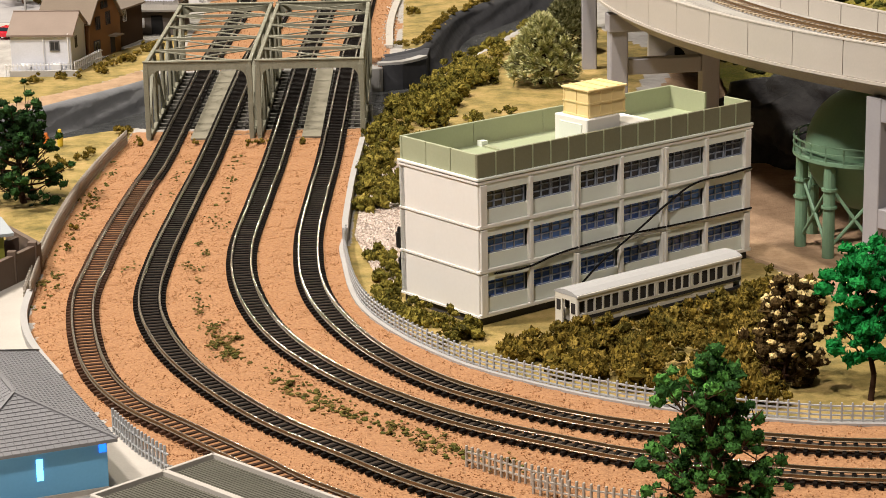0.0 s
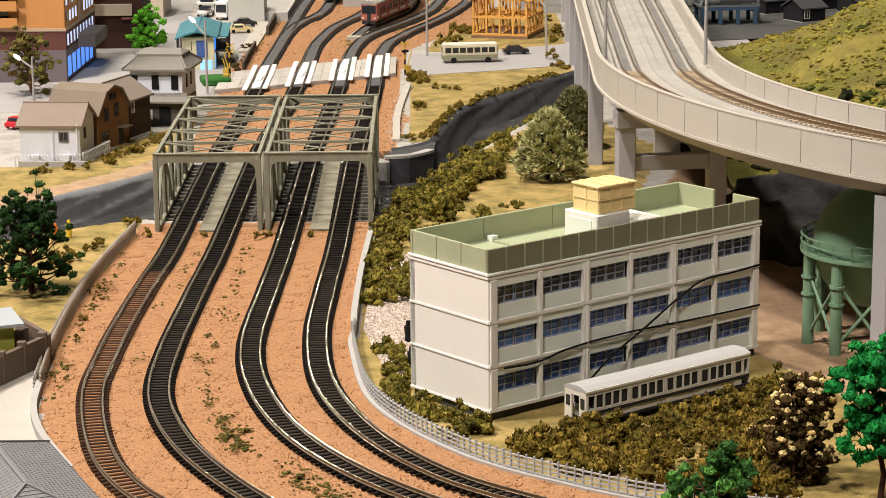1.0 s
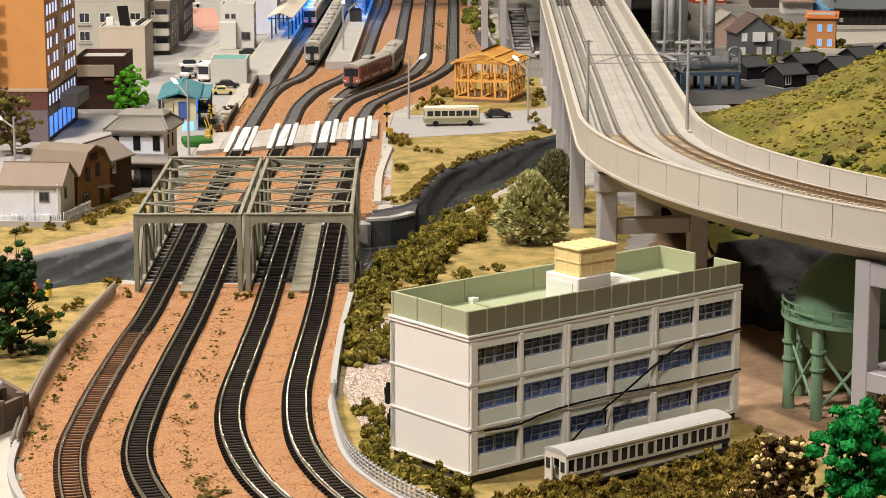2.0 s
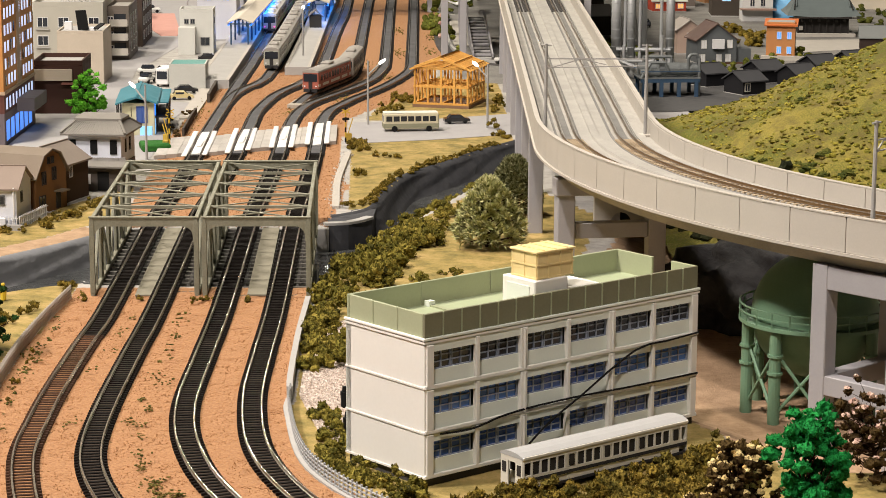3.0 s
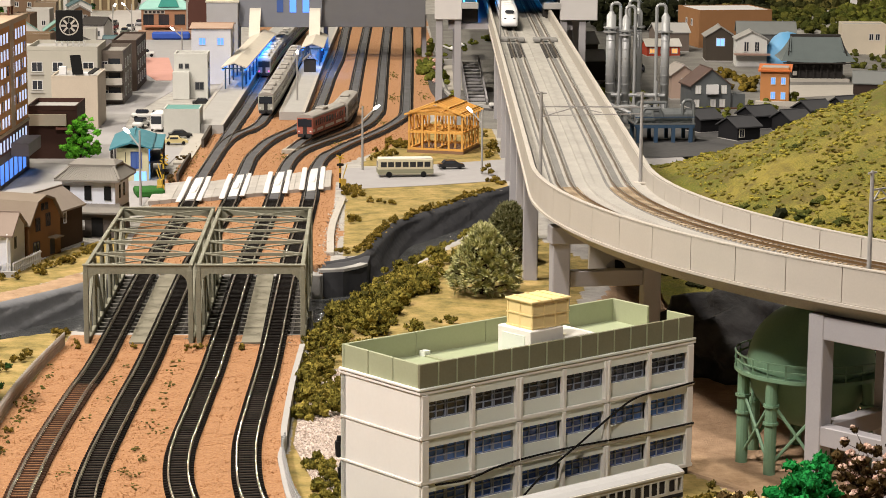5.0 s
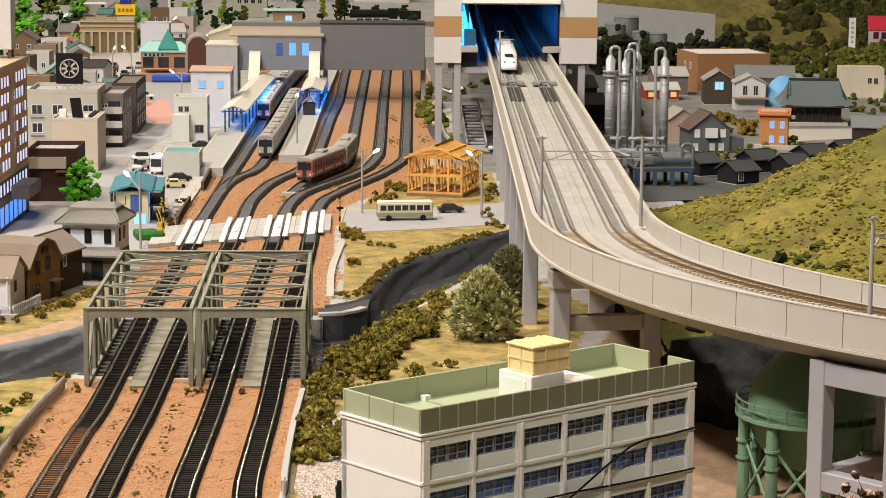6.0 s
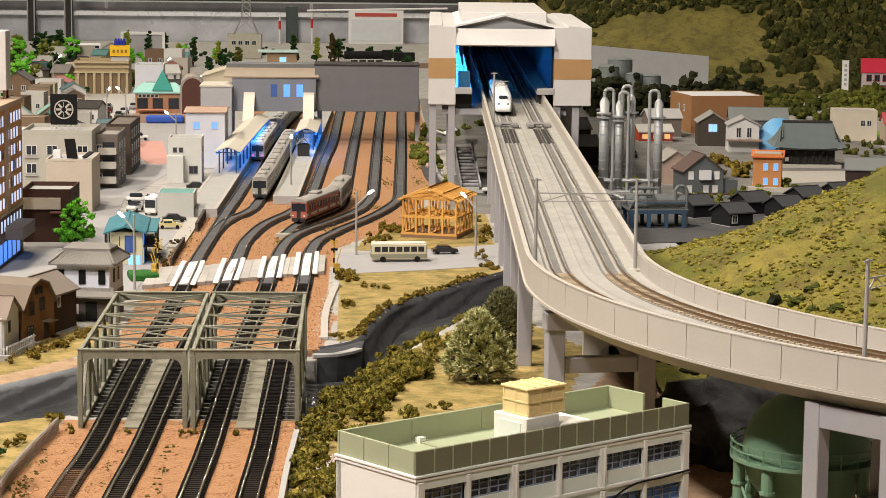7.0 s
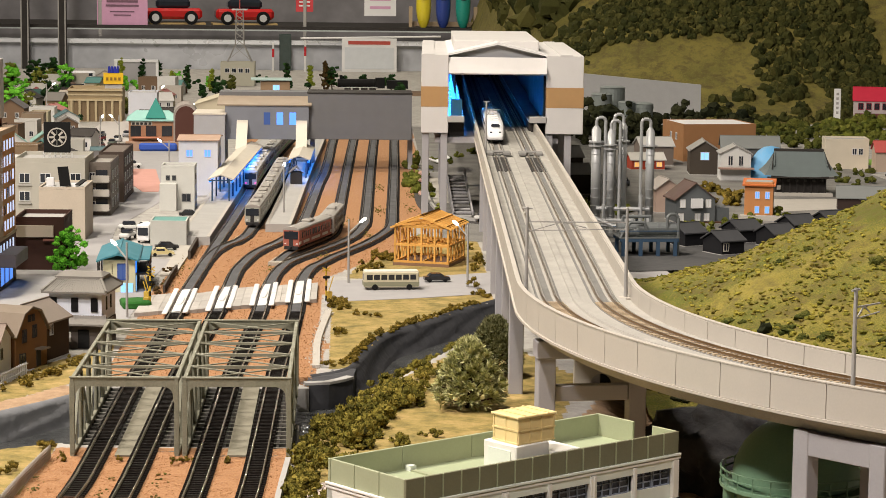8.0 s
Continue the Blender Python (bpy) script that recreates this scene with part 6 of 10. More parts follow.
def traditional(x, y, rz, label):
    ob = thing("house", x, y, -0.05, rz, label, "house")
    grey = col((0.22, 0.205, 0.18))
    part("lower_wall", box(bm_new(), 0, 0, 0, 4.1, 4.9, 2.2), col((0.10, 0.085, 0.075)), ob)
    bm = bm_new()
    lo = [bm.verts.new(p) for p in ((-2.6, -3.0, 2.0), (2.7, -3.0, 2.0), (2.7, -1.9, 2.0), (-2.6, -1.9, 2.0))]
    hi = [bm.verts.new(p) for p in ((-2.6, -3.0, 2.14), (2.7, -3.0, 2.14), (2.4, -1.9, 2.75), (-2.4, -1.9, 2.75))]
    bm.faces.new(list(reversed(lo)))
    bm.faces.new(hi)
    for k in range(4):
        bm.faces.new((lo[k], lo[(k + 1) % 4], hi[(k + 1) % 4], hi[k]))
    part("pent_roof", bm, grey, ob)
    part("upper_wall", box(bm_new(), 0, 0.2, 2.2, 4.2, 4.4, 2.4, bevel=0.03), col((0.72, 0.76, 0.84)), ob)
    part("side_wall", box(bm_new(), 2.12, 0.2, 0.0, 0.06, 4.3, 2.2), col((0.10, 0.085, 0.075)), ob, "dark weathered side wall")
    part("upper_roof", prism_taper(bm_new(), (-2.6, -2.5, 2.6, 2.9), (-1.75, -0.9, 1.75, 1.6), 4.55, 4.7, 5.55), grey, ob)
    part("roof_cap", prism_taper(bm_new(), (-1.9, -0.95, 1.9, 1.65), (-1.5, 0.1, 1.5, 0.7), 5.55, 5.75, 6.05), grey, ob)
    for s in (-1, 1):
        for e0, e1 in ((-2.5, -0.9), (2.9, 1.6)):
            part("hip_ridge", bar(bm_new(), (s * 1.75, e1, 5.6), (s * 2.55, e0, 4.78), 0.18, 0.12), grey, ob)
    bm = bm_new()
    for k in range(23):
        u = -2.42 + k * 0.22
        bar(bm, (u, -2.46, 4.73), (u * 0.68, -0.95, 5.56), 0.07, 0.04)
        bar(bm, (u, -2.97, 2.15), (u * 0.93, -1.95, 2.74), 0.07, 0.04)
    part("tile_course", bm, grey, ob, kind="stuff")
    for u in (-1.75, -0.06, 1.5):
        part("shutter", box(bm_new(), u, -2.03, 3.0, 0.55, 0.08, 1.15), M["black"], ob)
    for u in (-0.6, 0.8):
        part("side_window", box(bm_new(), 2.12, u, 3.0, 0.06, 0.35, 1.1), M["black"], ob)
    part("white_panel", box(bm_new(), -0.9, -2.48, 0.6, 1.3, 0.06, 0.8), M["white"], ob)
    part("door", box(bm_new(), 0.75, -2.48, 0.1, 0.9, 0.06, 1.5), M["black"], ob)
    return ob


traditional(-11.7, 45.0, -8, "white two-storey traditional house with grey tile roof").scale = (1.1, 1.1, 1.05)


def blue_roof_shop():
    ob = thing("shop", -11.7, 80.2, -0.05, 3, "pale yellow shop with teal gable roof, dark veranda and blue lights", "shop")
    teal, seam = col((0.05, 0.19, 0.235)), col((0.03, 0.12, 0.15))
    part("wall", box(bm_new(), 0, 0, 0, 3.2, 9.8, 3.3, bevel=0.04), col((0.66, 0.62, 0.40)), ob)
    bm = bm_new()
    # low-pitched roof: gable to the front, long slopes, and a flat verge over the veranda
    prof = [(-2.25, 3.25), (-1.3, 3.62), (-0.1, 3.95), (1.1, 3.62), (1.95, 3.32), (1.95, 3.46), (1.1, 3.78), (-0.1, 4.12), (-1.3, 3.79), (-2.25, 3.4)]
    ends = [[bm.verts.new((x, y, z - (0.12 if k == 0 else 0))) for x, z in prof] for k, y in enumerate((-5.6, -3.6, 5.5))]
    for a, b in zip(ends, ends[1:]):
        for i in range(len(prof)):
            j = (i + 1) % len(prof)
            bm.faces.new((a[i], a[j], b[j], b[i]))
    bm.faces.new(list(reversed(ends[0])))
    bm.faces.new(ends[-1])
    bmesh.ops.recalc_face_normals(bm, faces=bm.faces)
    part("roof", bm, teal, ob, "teal sheet roof")
    part("roof_seam", bar(bm_new(), (1.98, -5.6, 3.42), (1.98, 5.5, 3.42), 0.14, 0.2), seam, ob)
    part("ridge_cap", bar(bm_new(), (-0.1, -5.5, 4.05), (-0.1, 5.5, 4.15), 0.22, 0.12), teal, ob)
    part("veranda_roof", bar(bm_new(), (2.5, -4.4, 3.25), (2.5, 5.6, 3.3), 0.95, 0.14), teal, ob)
    window(ob, 0.35, -4.92, 1.35, 1.0, 1.5, "f", M["blueglass"], col((0.03, 0.08, 0.35)))
    part("window_stripe", box(bm_new(), -0.7, -4.93, 1.9, 0.06, 0.05, 1.0), M["dark"], ob)
    part("plinth", box(bm_new(), 0.75, -4.95, 0.0, 1.2, 0.1, 0.95), BLUEPALE, ob, "light blue lit plinth panel")
    for u, v in ((-2.1, -4.9), (-1.75, -4.2), (-2.1, -2.0)):
        part("porch_post", box(bm_new(), u, v, 0, 0.14, 0.14, 3.3), M["dark"], ob)
    part("porch_rail", box(bm_new(), -2.1, -3.4, 2.2, 0.1, 3.0, 0.12), M["dark"], ob)
    part("veranda", box(bm_new(), 2.3, 0.4, 1.7, 1.2, 9.2, 0.14), M["dark"], ob)
    # dark sheet on the side wall puts the veranda's shade into colour
    part("shop_front", box(bm_new(), 1.63, 0.9, 0.1, 0.06, 7.6, 3.0), M["dark"], ob, "dark shop front with the veranda's shade in its colour")
    for k in range(7):
        part("veranda_post", box(bm_new(), 2.82, -4.1 + k * 1.5, 0, 0.12, 0.12, 3.25), M["dark"], ob)
        part("baluster", box(bm_new(), 2.84, -3.4 + k * 1.5, 1.8, 0.08, 0.1, 0.8), col((0.30, 0.16, 0.08)), ob)
    part("veranda_rail", box(bm_new(), 2.84, 0.4, 2.55, 0.1, 9.0, 0.12), col((0.30, 0.16, 0.08)), ob)
    for z, h in ((0.1, 1.45), (1.95, 1.2)):
        part("blue_light", box(bm_new(), 1.64, -3.9, z, 0.06, 1.3, h), BLUE if z > 1 else BLUEPALE, ob, "glowing blue panel")
    return ob


BLUEPALE = lit("blue_pale", (0.25, 0.55, 1.0), 0.7)
blue_roof_shop()
hedge = thing("hedge", -9.0, 66.0, -0.05, 12, "low trimmed green hedge block beside the crossing", "hedge")
bm = box(bm_new(), 0, 0, 0, 2.7, 3.2, 0.72, bevel=0.12)
bmesh.ops.subdivide_edges(bm, edges=bm.edges, cuts=5, use_grid_fill=True)
for v in bm.verts:
    v.co += Vector((noise.noise(v.co * 3.1), noise.noise(v.co * 3.3 + Vector((7, 0, 0))), noise.noise(v.co * 2.9 + Vector((0, 5, 0))))) * 0.06
part("foliage", bm, surface("hedge_green", (0.035, 0.16, 0.025), (0.014, 0.075, 0.012), rough=0.95, fine=1600, bump=1.0, amount=0.9), hedge, smooth=True)
spots = [(-7.9, 89.5, 0.5, 0.7), (-7.3, 90.2, 0.45, 0.6), (-7.7, 76.5, 0.5, 0.7), (-8.3, 79.5, 0.6, 0.8), (-7.4, 74.2, 0.4, 0.5)]
shrubs("verge_bushes", spots, M["leaf_brown"], "olive brown scrub beside the paved strip", seed=17, dense=90, level=1)

block("garage", -9.4, 115, 0, 4.2, 5.0, 2.8, (0.52, 0.52, 0.48), "grey garage with teal flat roof", roof=col((0.12, 0.30, 0.27)), parapet=0.12)
van = thing("van", -12.2, 116.0, 0, 80, "white box van parked by the garage", "van")
part("body", box(bm_new(), 0, 0, 0.25, 3.4, 1.4, 1.9, bevel=0.1), M["white"], van)
part("windscreen", box(bm_new(), -1.72, 0, 0.9, 0.05, 1.2, 0.9), M["glass"], van)
for u in (-1.1, 1.1):
    for s in (-1, 1):
        part("wheel", rod(bm_new(), (u, s * 0.55, 0.25), (u, s * 0.74, 0.25), 0.25, n=12), M["black"], van)
wb = block("building", -11.0, 152, 0, 4.4, 4.5, 5.6, (0.60, 0.60, 0.56), "white three-storey building with small square windows", rows("f", (-1.3, -0.5), (4.0,), 0.5, 0.5) + [("f", 1.1, 1.2, 1.1, 0.9), ("f", -0.8, 0.9, 0.6, 0.5), ("r", -0.5, 4.0, 0.5, 0.6)], frame=(0.15, 0.15, 0.15))
part("wing", box(bm_new(), -1.2, -2.9, 0, 2.2, 1.4, 3.6, bevel=0.04), col((0.60, 0.60, 0.56)), wb)
st = house("building", -9.4, 171, 0, 5.4, 9.0, 7.8, (0.62, 0.63, 0.68), (0.44, 0.30, 0.22), "white station-side building with blue windows and tan roof", 0.35, "x", rows("f", (-1.2, 1.3), (5.6,), 0.9, 0.9) + rows("r", (-2, 1, 3), (5.4,), 0.6, 1.4), "building", glass_mat=BLUEWIN)
bs = block("shop", -21.4, 95, 0, 5.2, 7.5, 5.2, (0.06, 0.032, 0.026), "dark brown shop building with cream fascia", parapet=0.5)
part("fascia", box(bm_new(), -0.6, -3.95, 3.6, 4.2, 0.5, 1.2), col((0.48, 0.42, 0.34)), bs, "cream fascia board")
part("awning", box(bm_new(), 1.4, -4.0, 3.2, 2.0, 0.7, 0.2), col((0.22, 0.09, 0.07)), bs)
be = block("building", -22.2, 121.5, 0, 5.4, 8.6, 6.0, (0.52, 0.45, 0.36), "plain beige windowless annex block", parapet=0.25)
for u, v, w, h in ((-1.8, 1.5, 0.9, 1.0), (0.8, 0.5, 1.4, 0.4)):
    part("roof_unit", box(bm_new(), u, -2 + v, 6.0, w, 0.7, h, bevel=0.05), M["white"], be)
part("roof_board", bar(bm_new(), (0.2, -2.4, 6.2), (-0.2, -1.6, 8.4), 1.3, 0.12), M["black"], be, "black leaning board")
part("roof_board", bar(bm_new(), (1.6, -2.4, 6.3), (2.4, -1.8, 6.9), 1.0, 0.12), M["black"], be)
ap = block("apartment_building", -26.2, 143, 0, 8.8, 10, 7.3, (0.44, 0.42, 0.36), "grey concrete apartment block with square windows", rows("f", (-3.2, -0.6, 3.2), (2.4, 4.7), 1.3, 1.1), parapet=0.5)
for v in (2.1, 4.4):
    for u in (-3.2, -0.6, 3.2):
        part("sill", box(bm_new(), u, -5.1, v - 0.1, 1.7, 0.3, 0.12), M["conc"], ap)
part("billboard", box(bm_new(), 0.5, -1.5, 8.2, 3.4, 0.3, 3.9, bevel=0.06), M["black"], ap, "black square billboard")
bm = bm_new()
for k in range(28):
    a0 = k * math.tau / 28
    bar(bm, (0.5 + 1.15 * math.cos(a0), -1.7, 10.15 + 1.15 * math.sin(a0)), (0.5 + 1.15 * math.cos(a0 + math.tau / 28), -1.7, 10.15 + 1.15 * math.sin(a0 + math.tau / 28)), 0.05, 0.16)
for k in range(8):
    a0 = k * math.tau / 8
    bar(bm, (0.5 + 0.3 * math.cos(a0), -1.7, 10.15 + 0.3 * math.sin(a0)), (0.5 + 0.98 * math.cos(a0), -1.7, 10.15 + 0.98 * math.sin(a0)), 0.05, 0.26)
part("wheel_mark", bm, M["pale"], ap, "pale round wheel mark")
bm = bm_new()
for k in range(6):
    bar(bm, (-1.3 + k * 0.7, -1.5, 7.3), (-1.0 + k * 0.7, -1.5, 8.25), 0.08, 0.08)
    bar(bm, (-1.0 + k * 0.7, -1.5, 7.3), (-1.3 + k * 0.7, -1.5, 8.25), 0.08, 0.08)
part("billboard_frame", bm, M["silver"], ap)
bb = block("apartment_building", -20.5, 148, 0, 2.9, 11, 6.4, (0.15, 0.125, 0.105), "dark apartment block with open pale balconies", rows("f", (-0.9,), (0.8, 2.6, 4.5), 0.7, 1.0) + rows("r", (-3, 0, 3), (1.0, 2.8, 4.6), 1.0, 1.0), parapet=0.5, roof=col((0.30, 0.28, 0.25)))
for z in (0.7, 2.6, 4.4):
    bal = part("balcony", box(bm_new(), 0.2, -6.1, z, 2.3, 1.2, 0.16), M["conc"], bb)
    part("balcony_front", box(bm_new(), 0.2, -6.65, z, 2.3, 0.14, 0.9), M["pale"], bal)
    part("balcony_door", box(bm_new(), 0.3, -5.5, z + 0.1, 1.5, 0.06, 1.4), M["glass"], bal)
block("apartment_building", -20.5, 165, 0, 3.3, 14, 6.6, (0.075, 0.055, 0.045), "dark brown apartment block along the street", rows("r", (-5, -2, 1, 4), (1.0, 2.9, 4.9), 1.3, 1.0), roof=col((0.15, 0.12, 0.10)))


def tower():
    w, d, H = 9.0, 16.5, 15.5
    ob = thing("apartment_tower", -27.7, 76.2, -0.05, -2, "orange and brown apartment tower with lit windows", "apartment tower")
    orange, brown, band = col((0.58, 0.27, 0.085)), col((0.13, 0.05, 0.04)), col((0.52, 0.38, 0.26))
    part("base_wall", box(bm_new(), 0, 0, 0, w, d, 3.2, bevel=0.04), col((0.17, 0.14, 0.15)), ob, "grey tiled ground floor")
    part("brown_wall", box(bm_new(), 0, 0, 3.2, w + 0.02, d + 0.02, 1.8), brown, ob, "dark red-brown storey")
    part("band", box(bm_new(), 0, 0, 5.0, w + 0.2, d + 0.2, 0.3), band, ob)
    part("upper_wall", box(bm_new(), 0, 0, 5.3, w, d, H - 5.3, bevel=0.04), orange, ob)
    part("pier_strip", box(bm_new(), w / 2 - 0.02, 0, 5.3, 0.12, 2.2, H - 5.3), band, ob)
    part("roof_edge", box(bm_new(), 0, 0, H, w + 0.3, d + 0.3, 0.5), band, ob)
    for s in range(6):
        z = 5.75 + s * 1.62
        for k in range(10):
            if k in (4,):
                continue
            wd = part("window", box(bm_new(), w / 2, -d / 2 + 1.2 + k * 1.55, z, 0.08, 0.6, 1.0), LITWIN if (s * 7 + k * 3) % 5 else M["glass"], ob)
        bal = part("balcony", box(bm_new(), -1.6, -d / 2 - 0.5, z - 0.3, 3.4, 1.0, 0.16), band, ob)
        part("balcony_front", box(bm_new(), -1.6, -d / 2 - 0.95, z - 0.3, 3.4, 0.14, 0.95), orange, bal)
        part("balcony_door", box(bm_new(), -1.6, -d / 2 - 0.02, z, 1.4, 0.06, 1.4), M["glass"], bal)
    for k in range(6):
        part("shop_window", box(bm_new(), w / 2, -d / 2 + 1.5 + k * 2.4, 0.5, 0.08, 1.6, 1.9), BLUEWIN, ob, "blue lit shop window")
    for k in range(9):
        part("window", box(bm_new(), w / 2, -d / 2 + 1.2 + k * 1.7, 3.5, 0.1, 0.6, 1.1), LITWIN, ob)
    part("canopy", box(bm_new(), w / 2 + 0.9, 1.5, 2.6, 1.8, 7.0, 1.3, bevel=0.05), col((0.16, 0.14, 0.14)), ob)
    rs = part("roof_sign", box(bm_new(), 2.5, 5.6, H + 1.4, 2.4, 2.4, 6.0, bevel=0.06), col((0.60, 0.58, 0.56)), ob, "pale rooftop sign box")
    for u in (-0.9, 0.9):
        for v in (-0.9, 0.9):
            part("sign_leg", box(bm_new(), 2.5 + u, 5.6 + v, H + 0.4, 0.2, 0.2, 1.1), brown, rs)
    part("stair_house", box(bm_new(), -1.5, 2, H + 0.4, 2.6, 3.0, 1.6, bevel=0.05), band, ob)
    return ob


tower()
apron = bm_new()
prism(apron, [(-23, 60), (-13.5, 56), (-13, 66), (-22.6, 84)], -0.1, 0.12)
setting("pavement", apron, M["conc"], "grey kerbed apron beside the tower", "pavement")


# ---- the near left corner ----
def blue_house():
    ob = thing("house", -6.6, -61.6, -0.05, -67, "light blue house with grey hip roof and lit slit", "house")
    wall = surface("sky_blue", (0.14, 0.38, 0.62), (0.12, 0.33, 0.55), rough=0.5, bump=0.05)
    W, D, Z, rise = 12.3, 5.9, 2.2, 1.55
    part("wall", box(bm_new(), 0, 0, 0, W, D, Z, bevel=0.04), wall, ob)
    part("roof", hip_roof(bm_new(), W, D, Z, rise, 0.35, 0.14, 0.5), M["slate"], ob)
    hw, hd, r, n = W / 2 + 0.35, D / 2 + 0.35, W * 0.25, 15
    bm = bm_new()
    for k in range(1, n):
        f = k / n
        z = Z + 0.14 + (rise - 0.14) * f + 0.005
        x, y = hw * (1 - f) + r * f, hd * (1 - f)
        for s in (-1, 1):
            bar(bm, (-x, s * y, z), (x, s * y, z), 0.05, 0.04)
            bar(bm, (s * x, -y, z), (s * x, y, z), 0.05, 0.04)
    part("tile_course", bm, M["slate"], ob, kind="stuff")
    bm = bm_new()
    rt = random.Random(3)
    for k in range(n):
        f, g = k / n, (k + 1) / n
        x, y = hw * (1 - f) + r * f, hd * (1 - f)
        x2, y2 = hw * (1 - g) + r * g, hd * (1 - g)
        z, z2 = Z + 0.145 + (rise - 0.14) * f, Z + 0.145 + (rise - 0.14) * g
        u = -y2 + rt.uniform(0, 0.3)
        while u < y2:
            bar(bm, (x, u, z), (x2, u, z2), 0.03, 0.03)
            u += 0.34
        u = -x2 + rt.uniform(0, 0.3)
        while u < x2:
            for s in (-1, 1):
                bar(bm, (u, s * y, z), (u, s * y2, z2), 0.03, 0.03)
            u += 0.34
    part("tile_joint", bm, M["slate_dark"], ob, kind="stuff")
    for s in (-1, 1):
        for e in (-1, 1):
            part("hip_ridge", bar(bm_new(), (s * r, 0, Z + rise + 0.02), (s * hw, e * hd, Z + 0.16), 0.14, 0.08), M["slate"], ob)
    part("ridge", bar(bm_new(), (-r, 0, Z + rise + 0.02), (r, 0, Z + rise + 0.02), 0.16, 0.1), M["slate"], ob)
    part("window_slit", box(bm_new(), W / 2 + 0.02, 0.15, 0.95, 0.08, 0.26, 0.9), lit("slit", (0.2, 0.7, 1.0), 2.0), ob, "glowing blue window slit")
    part("corner_light", box(bm_new(), W / 2 + 0.02, D / 2 - 0.2, 1.75, 0.08, 0.3, 0.35), BLUE, ob)
    part("base_trim", box(bm_new(), W / 2 + 0.02, 0, 0, 0.1, D, 0.25), M["pale"], ob)
    return ob


M["slate_dark"] = surface("slate_joint", (0.145, 0.145, 0.148), (0.17, 0.17, 0.17), rough=0.8)
M["slate"] = surface("slate_grey", (0.20, 0.20, 0.205), (0.15, 0.15, 0.155), rough=0.6)
blue_house()


def flat_house():
    ob = thing("house", 3.6, -72.25, -0.05, -45, "flat-roofed house with olive-grey ribbed roof and pale parapet", "house")
    olive = surface("roof_olive", (0.115, 0.11, 0.085), (0.08, 0.078, 0.062), rough=0.8)
    L, D, Z = 8.0, 6.0, 1.75
    part("wall", box(bm_new(), 0, 0, 0, L, D, Z), M["pale"], ob)
    for y0, y1 in ((-D / 2, 0.45), (0.55, D / 2)):
        part("roof", box(bm_new(), 0, (y0 + y1) / 2, Z, L - 0.3, y1 - y0 - 0.2, 0.06), olive, ob)
        bm = bm_new()
        y = y0 + 0.3
        while y < y1 - 0.2:
            box(bm, 0, y, Z + 0.05, L - 0.4, 0.05, 0.05)
            y += 0.16
        part("roof_rib", bm, olive, ob, kind="stuff")
    for sx, sy, px, py in ((L + 0.1, 0.16, 0, -D / 2), (L + 0.1, 0.16, 0, D / 2), (0.16, D, -L / 2, 0), (0.16, D, L / 2, 0), (L, 0.26, 0, 0.5)):
        part("parapet", box(bm_new(), px, py, Z, sx, sy, 0.25, bevel=0.02), M["pale"], ob)
    part("corner_trim", box(bm_new(), -L / 2 - 0.02, -D / 2 + 2.0, Z - 0.5, 0.1, 3.2, 0.4), col((0.50, 0.30, 0.10)), ob)
    return ob


flat_house()


def garden_hut():
    ob = thing("hut", -13.2, -33.0, -0.05, 20, "yellow-green hut with grey metal roof and lit blue window", "hut")
    part("wall", box(bm_new(), 0, 0, 0, 3.2, 3.0, 2.4), col((0.34, 0.34, 0.06)), ob)
    part("roof", box(bm_new(), 0, 0, 2.4, 4.2, 3.9, 0.16), col((0.36, 0.40, 0.42)), ob)
    window(ob, 1.6, -0.4, 1.1, 0.7, 0.8, "r", BLUEWIN, M["dark"])
    wall = thing("garden_wall", -11.3, -34.2, -0.05, 0, "dark brown plank garden wall", "wall")
    m = col((0.14, 0.10, 0.075))
    for a, b in (((-1.2, -5.5), (1.75, 1.5)), ((1.75, 1.5), (-0.6, 5.4)), ((-2.3, -2.5), (0.3, 3.0))):
        part("panel", bar(bm_new(), (a[0], a[1], 0.8), (b[0], b[1], 0.8), 0.3, 1.6), m, wall)
    for k in range(4):
        part("post", box(bm_new(), -0.9 + k * 0.8, -4.6 + k * 1.9, 0, 0.45, 0.45, 1.8), m, wall)
    part("soil", box(bm_new(), 0.1, 0.4, 0.0, 1.5, 5.0, 0.6, rz=-23), col((0.07, 0.05, 0.03)), wall)
    return ob


garden_hut()

# ---- the ground station: platforms, canopies and the concourse over the tracks ----
M["canopy"] = surface("canopy_cream", (0.60, 0.55, 0.46), (0.50, 0.45, 0.38), rough=0.7)


def platform(path, w, label):
    ob = thing("platform", 0, 0, 0, 0, label, "platform", "platforms", "structure")
    part("slab", sweep(bm_new(), [(x, y, 0) for x, y in path], [(-w / 2, -0.1), (w / 2, -0.1), (w / 2, 0.95), (-w / 2, 0.95)]), M["conc"], ob)
    for s in (-1, 1):
        part("edge", sweep(bm_new(), [(x, y, 0.95) for x, y in offset(path, s * (w / 2 - 0.2))], [(-0.2, 0), (0.2, 0), (0.2, 0.04), (-0.2, 0.04)]), M["pale"], ob)
    return ob


platform(spline([(-6.6, 113.2), (-6.1, 136), (-5.6, 162), (-5.25, 186), (-3.9, 222), (0, 300)], 6), 3.9, "grey concrete side platform by the forecourt")
platform(spline([(2.9, 126.2), (3.4, 150), (4.1, 186), (5.0, 225), (5.9, 262)], 6), 3.15, "grey concrete island platform")


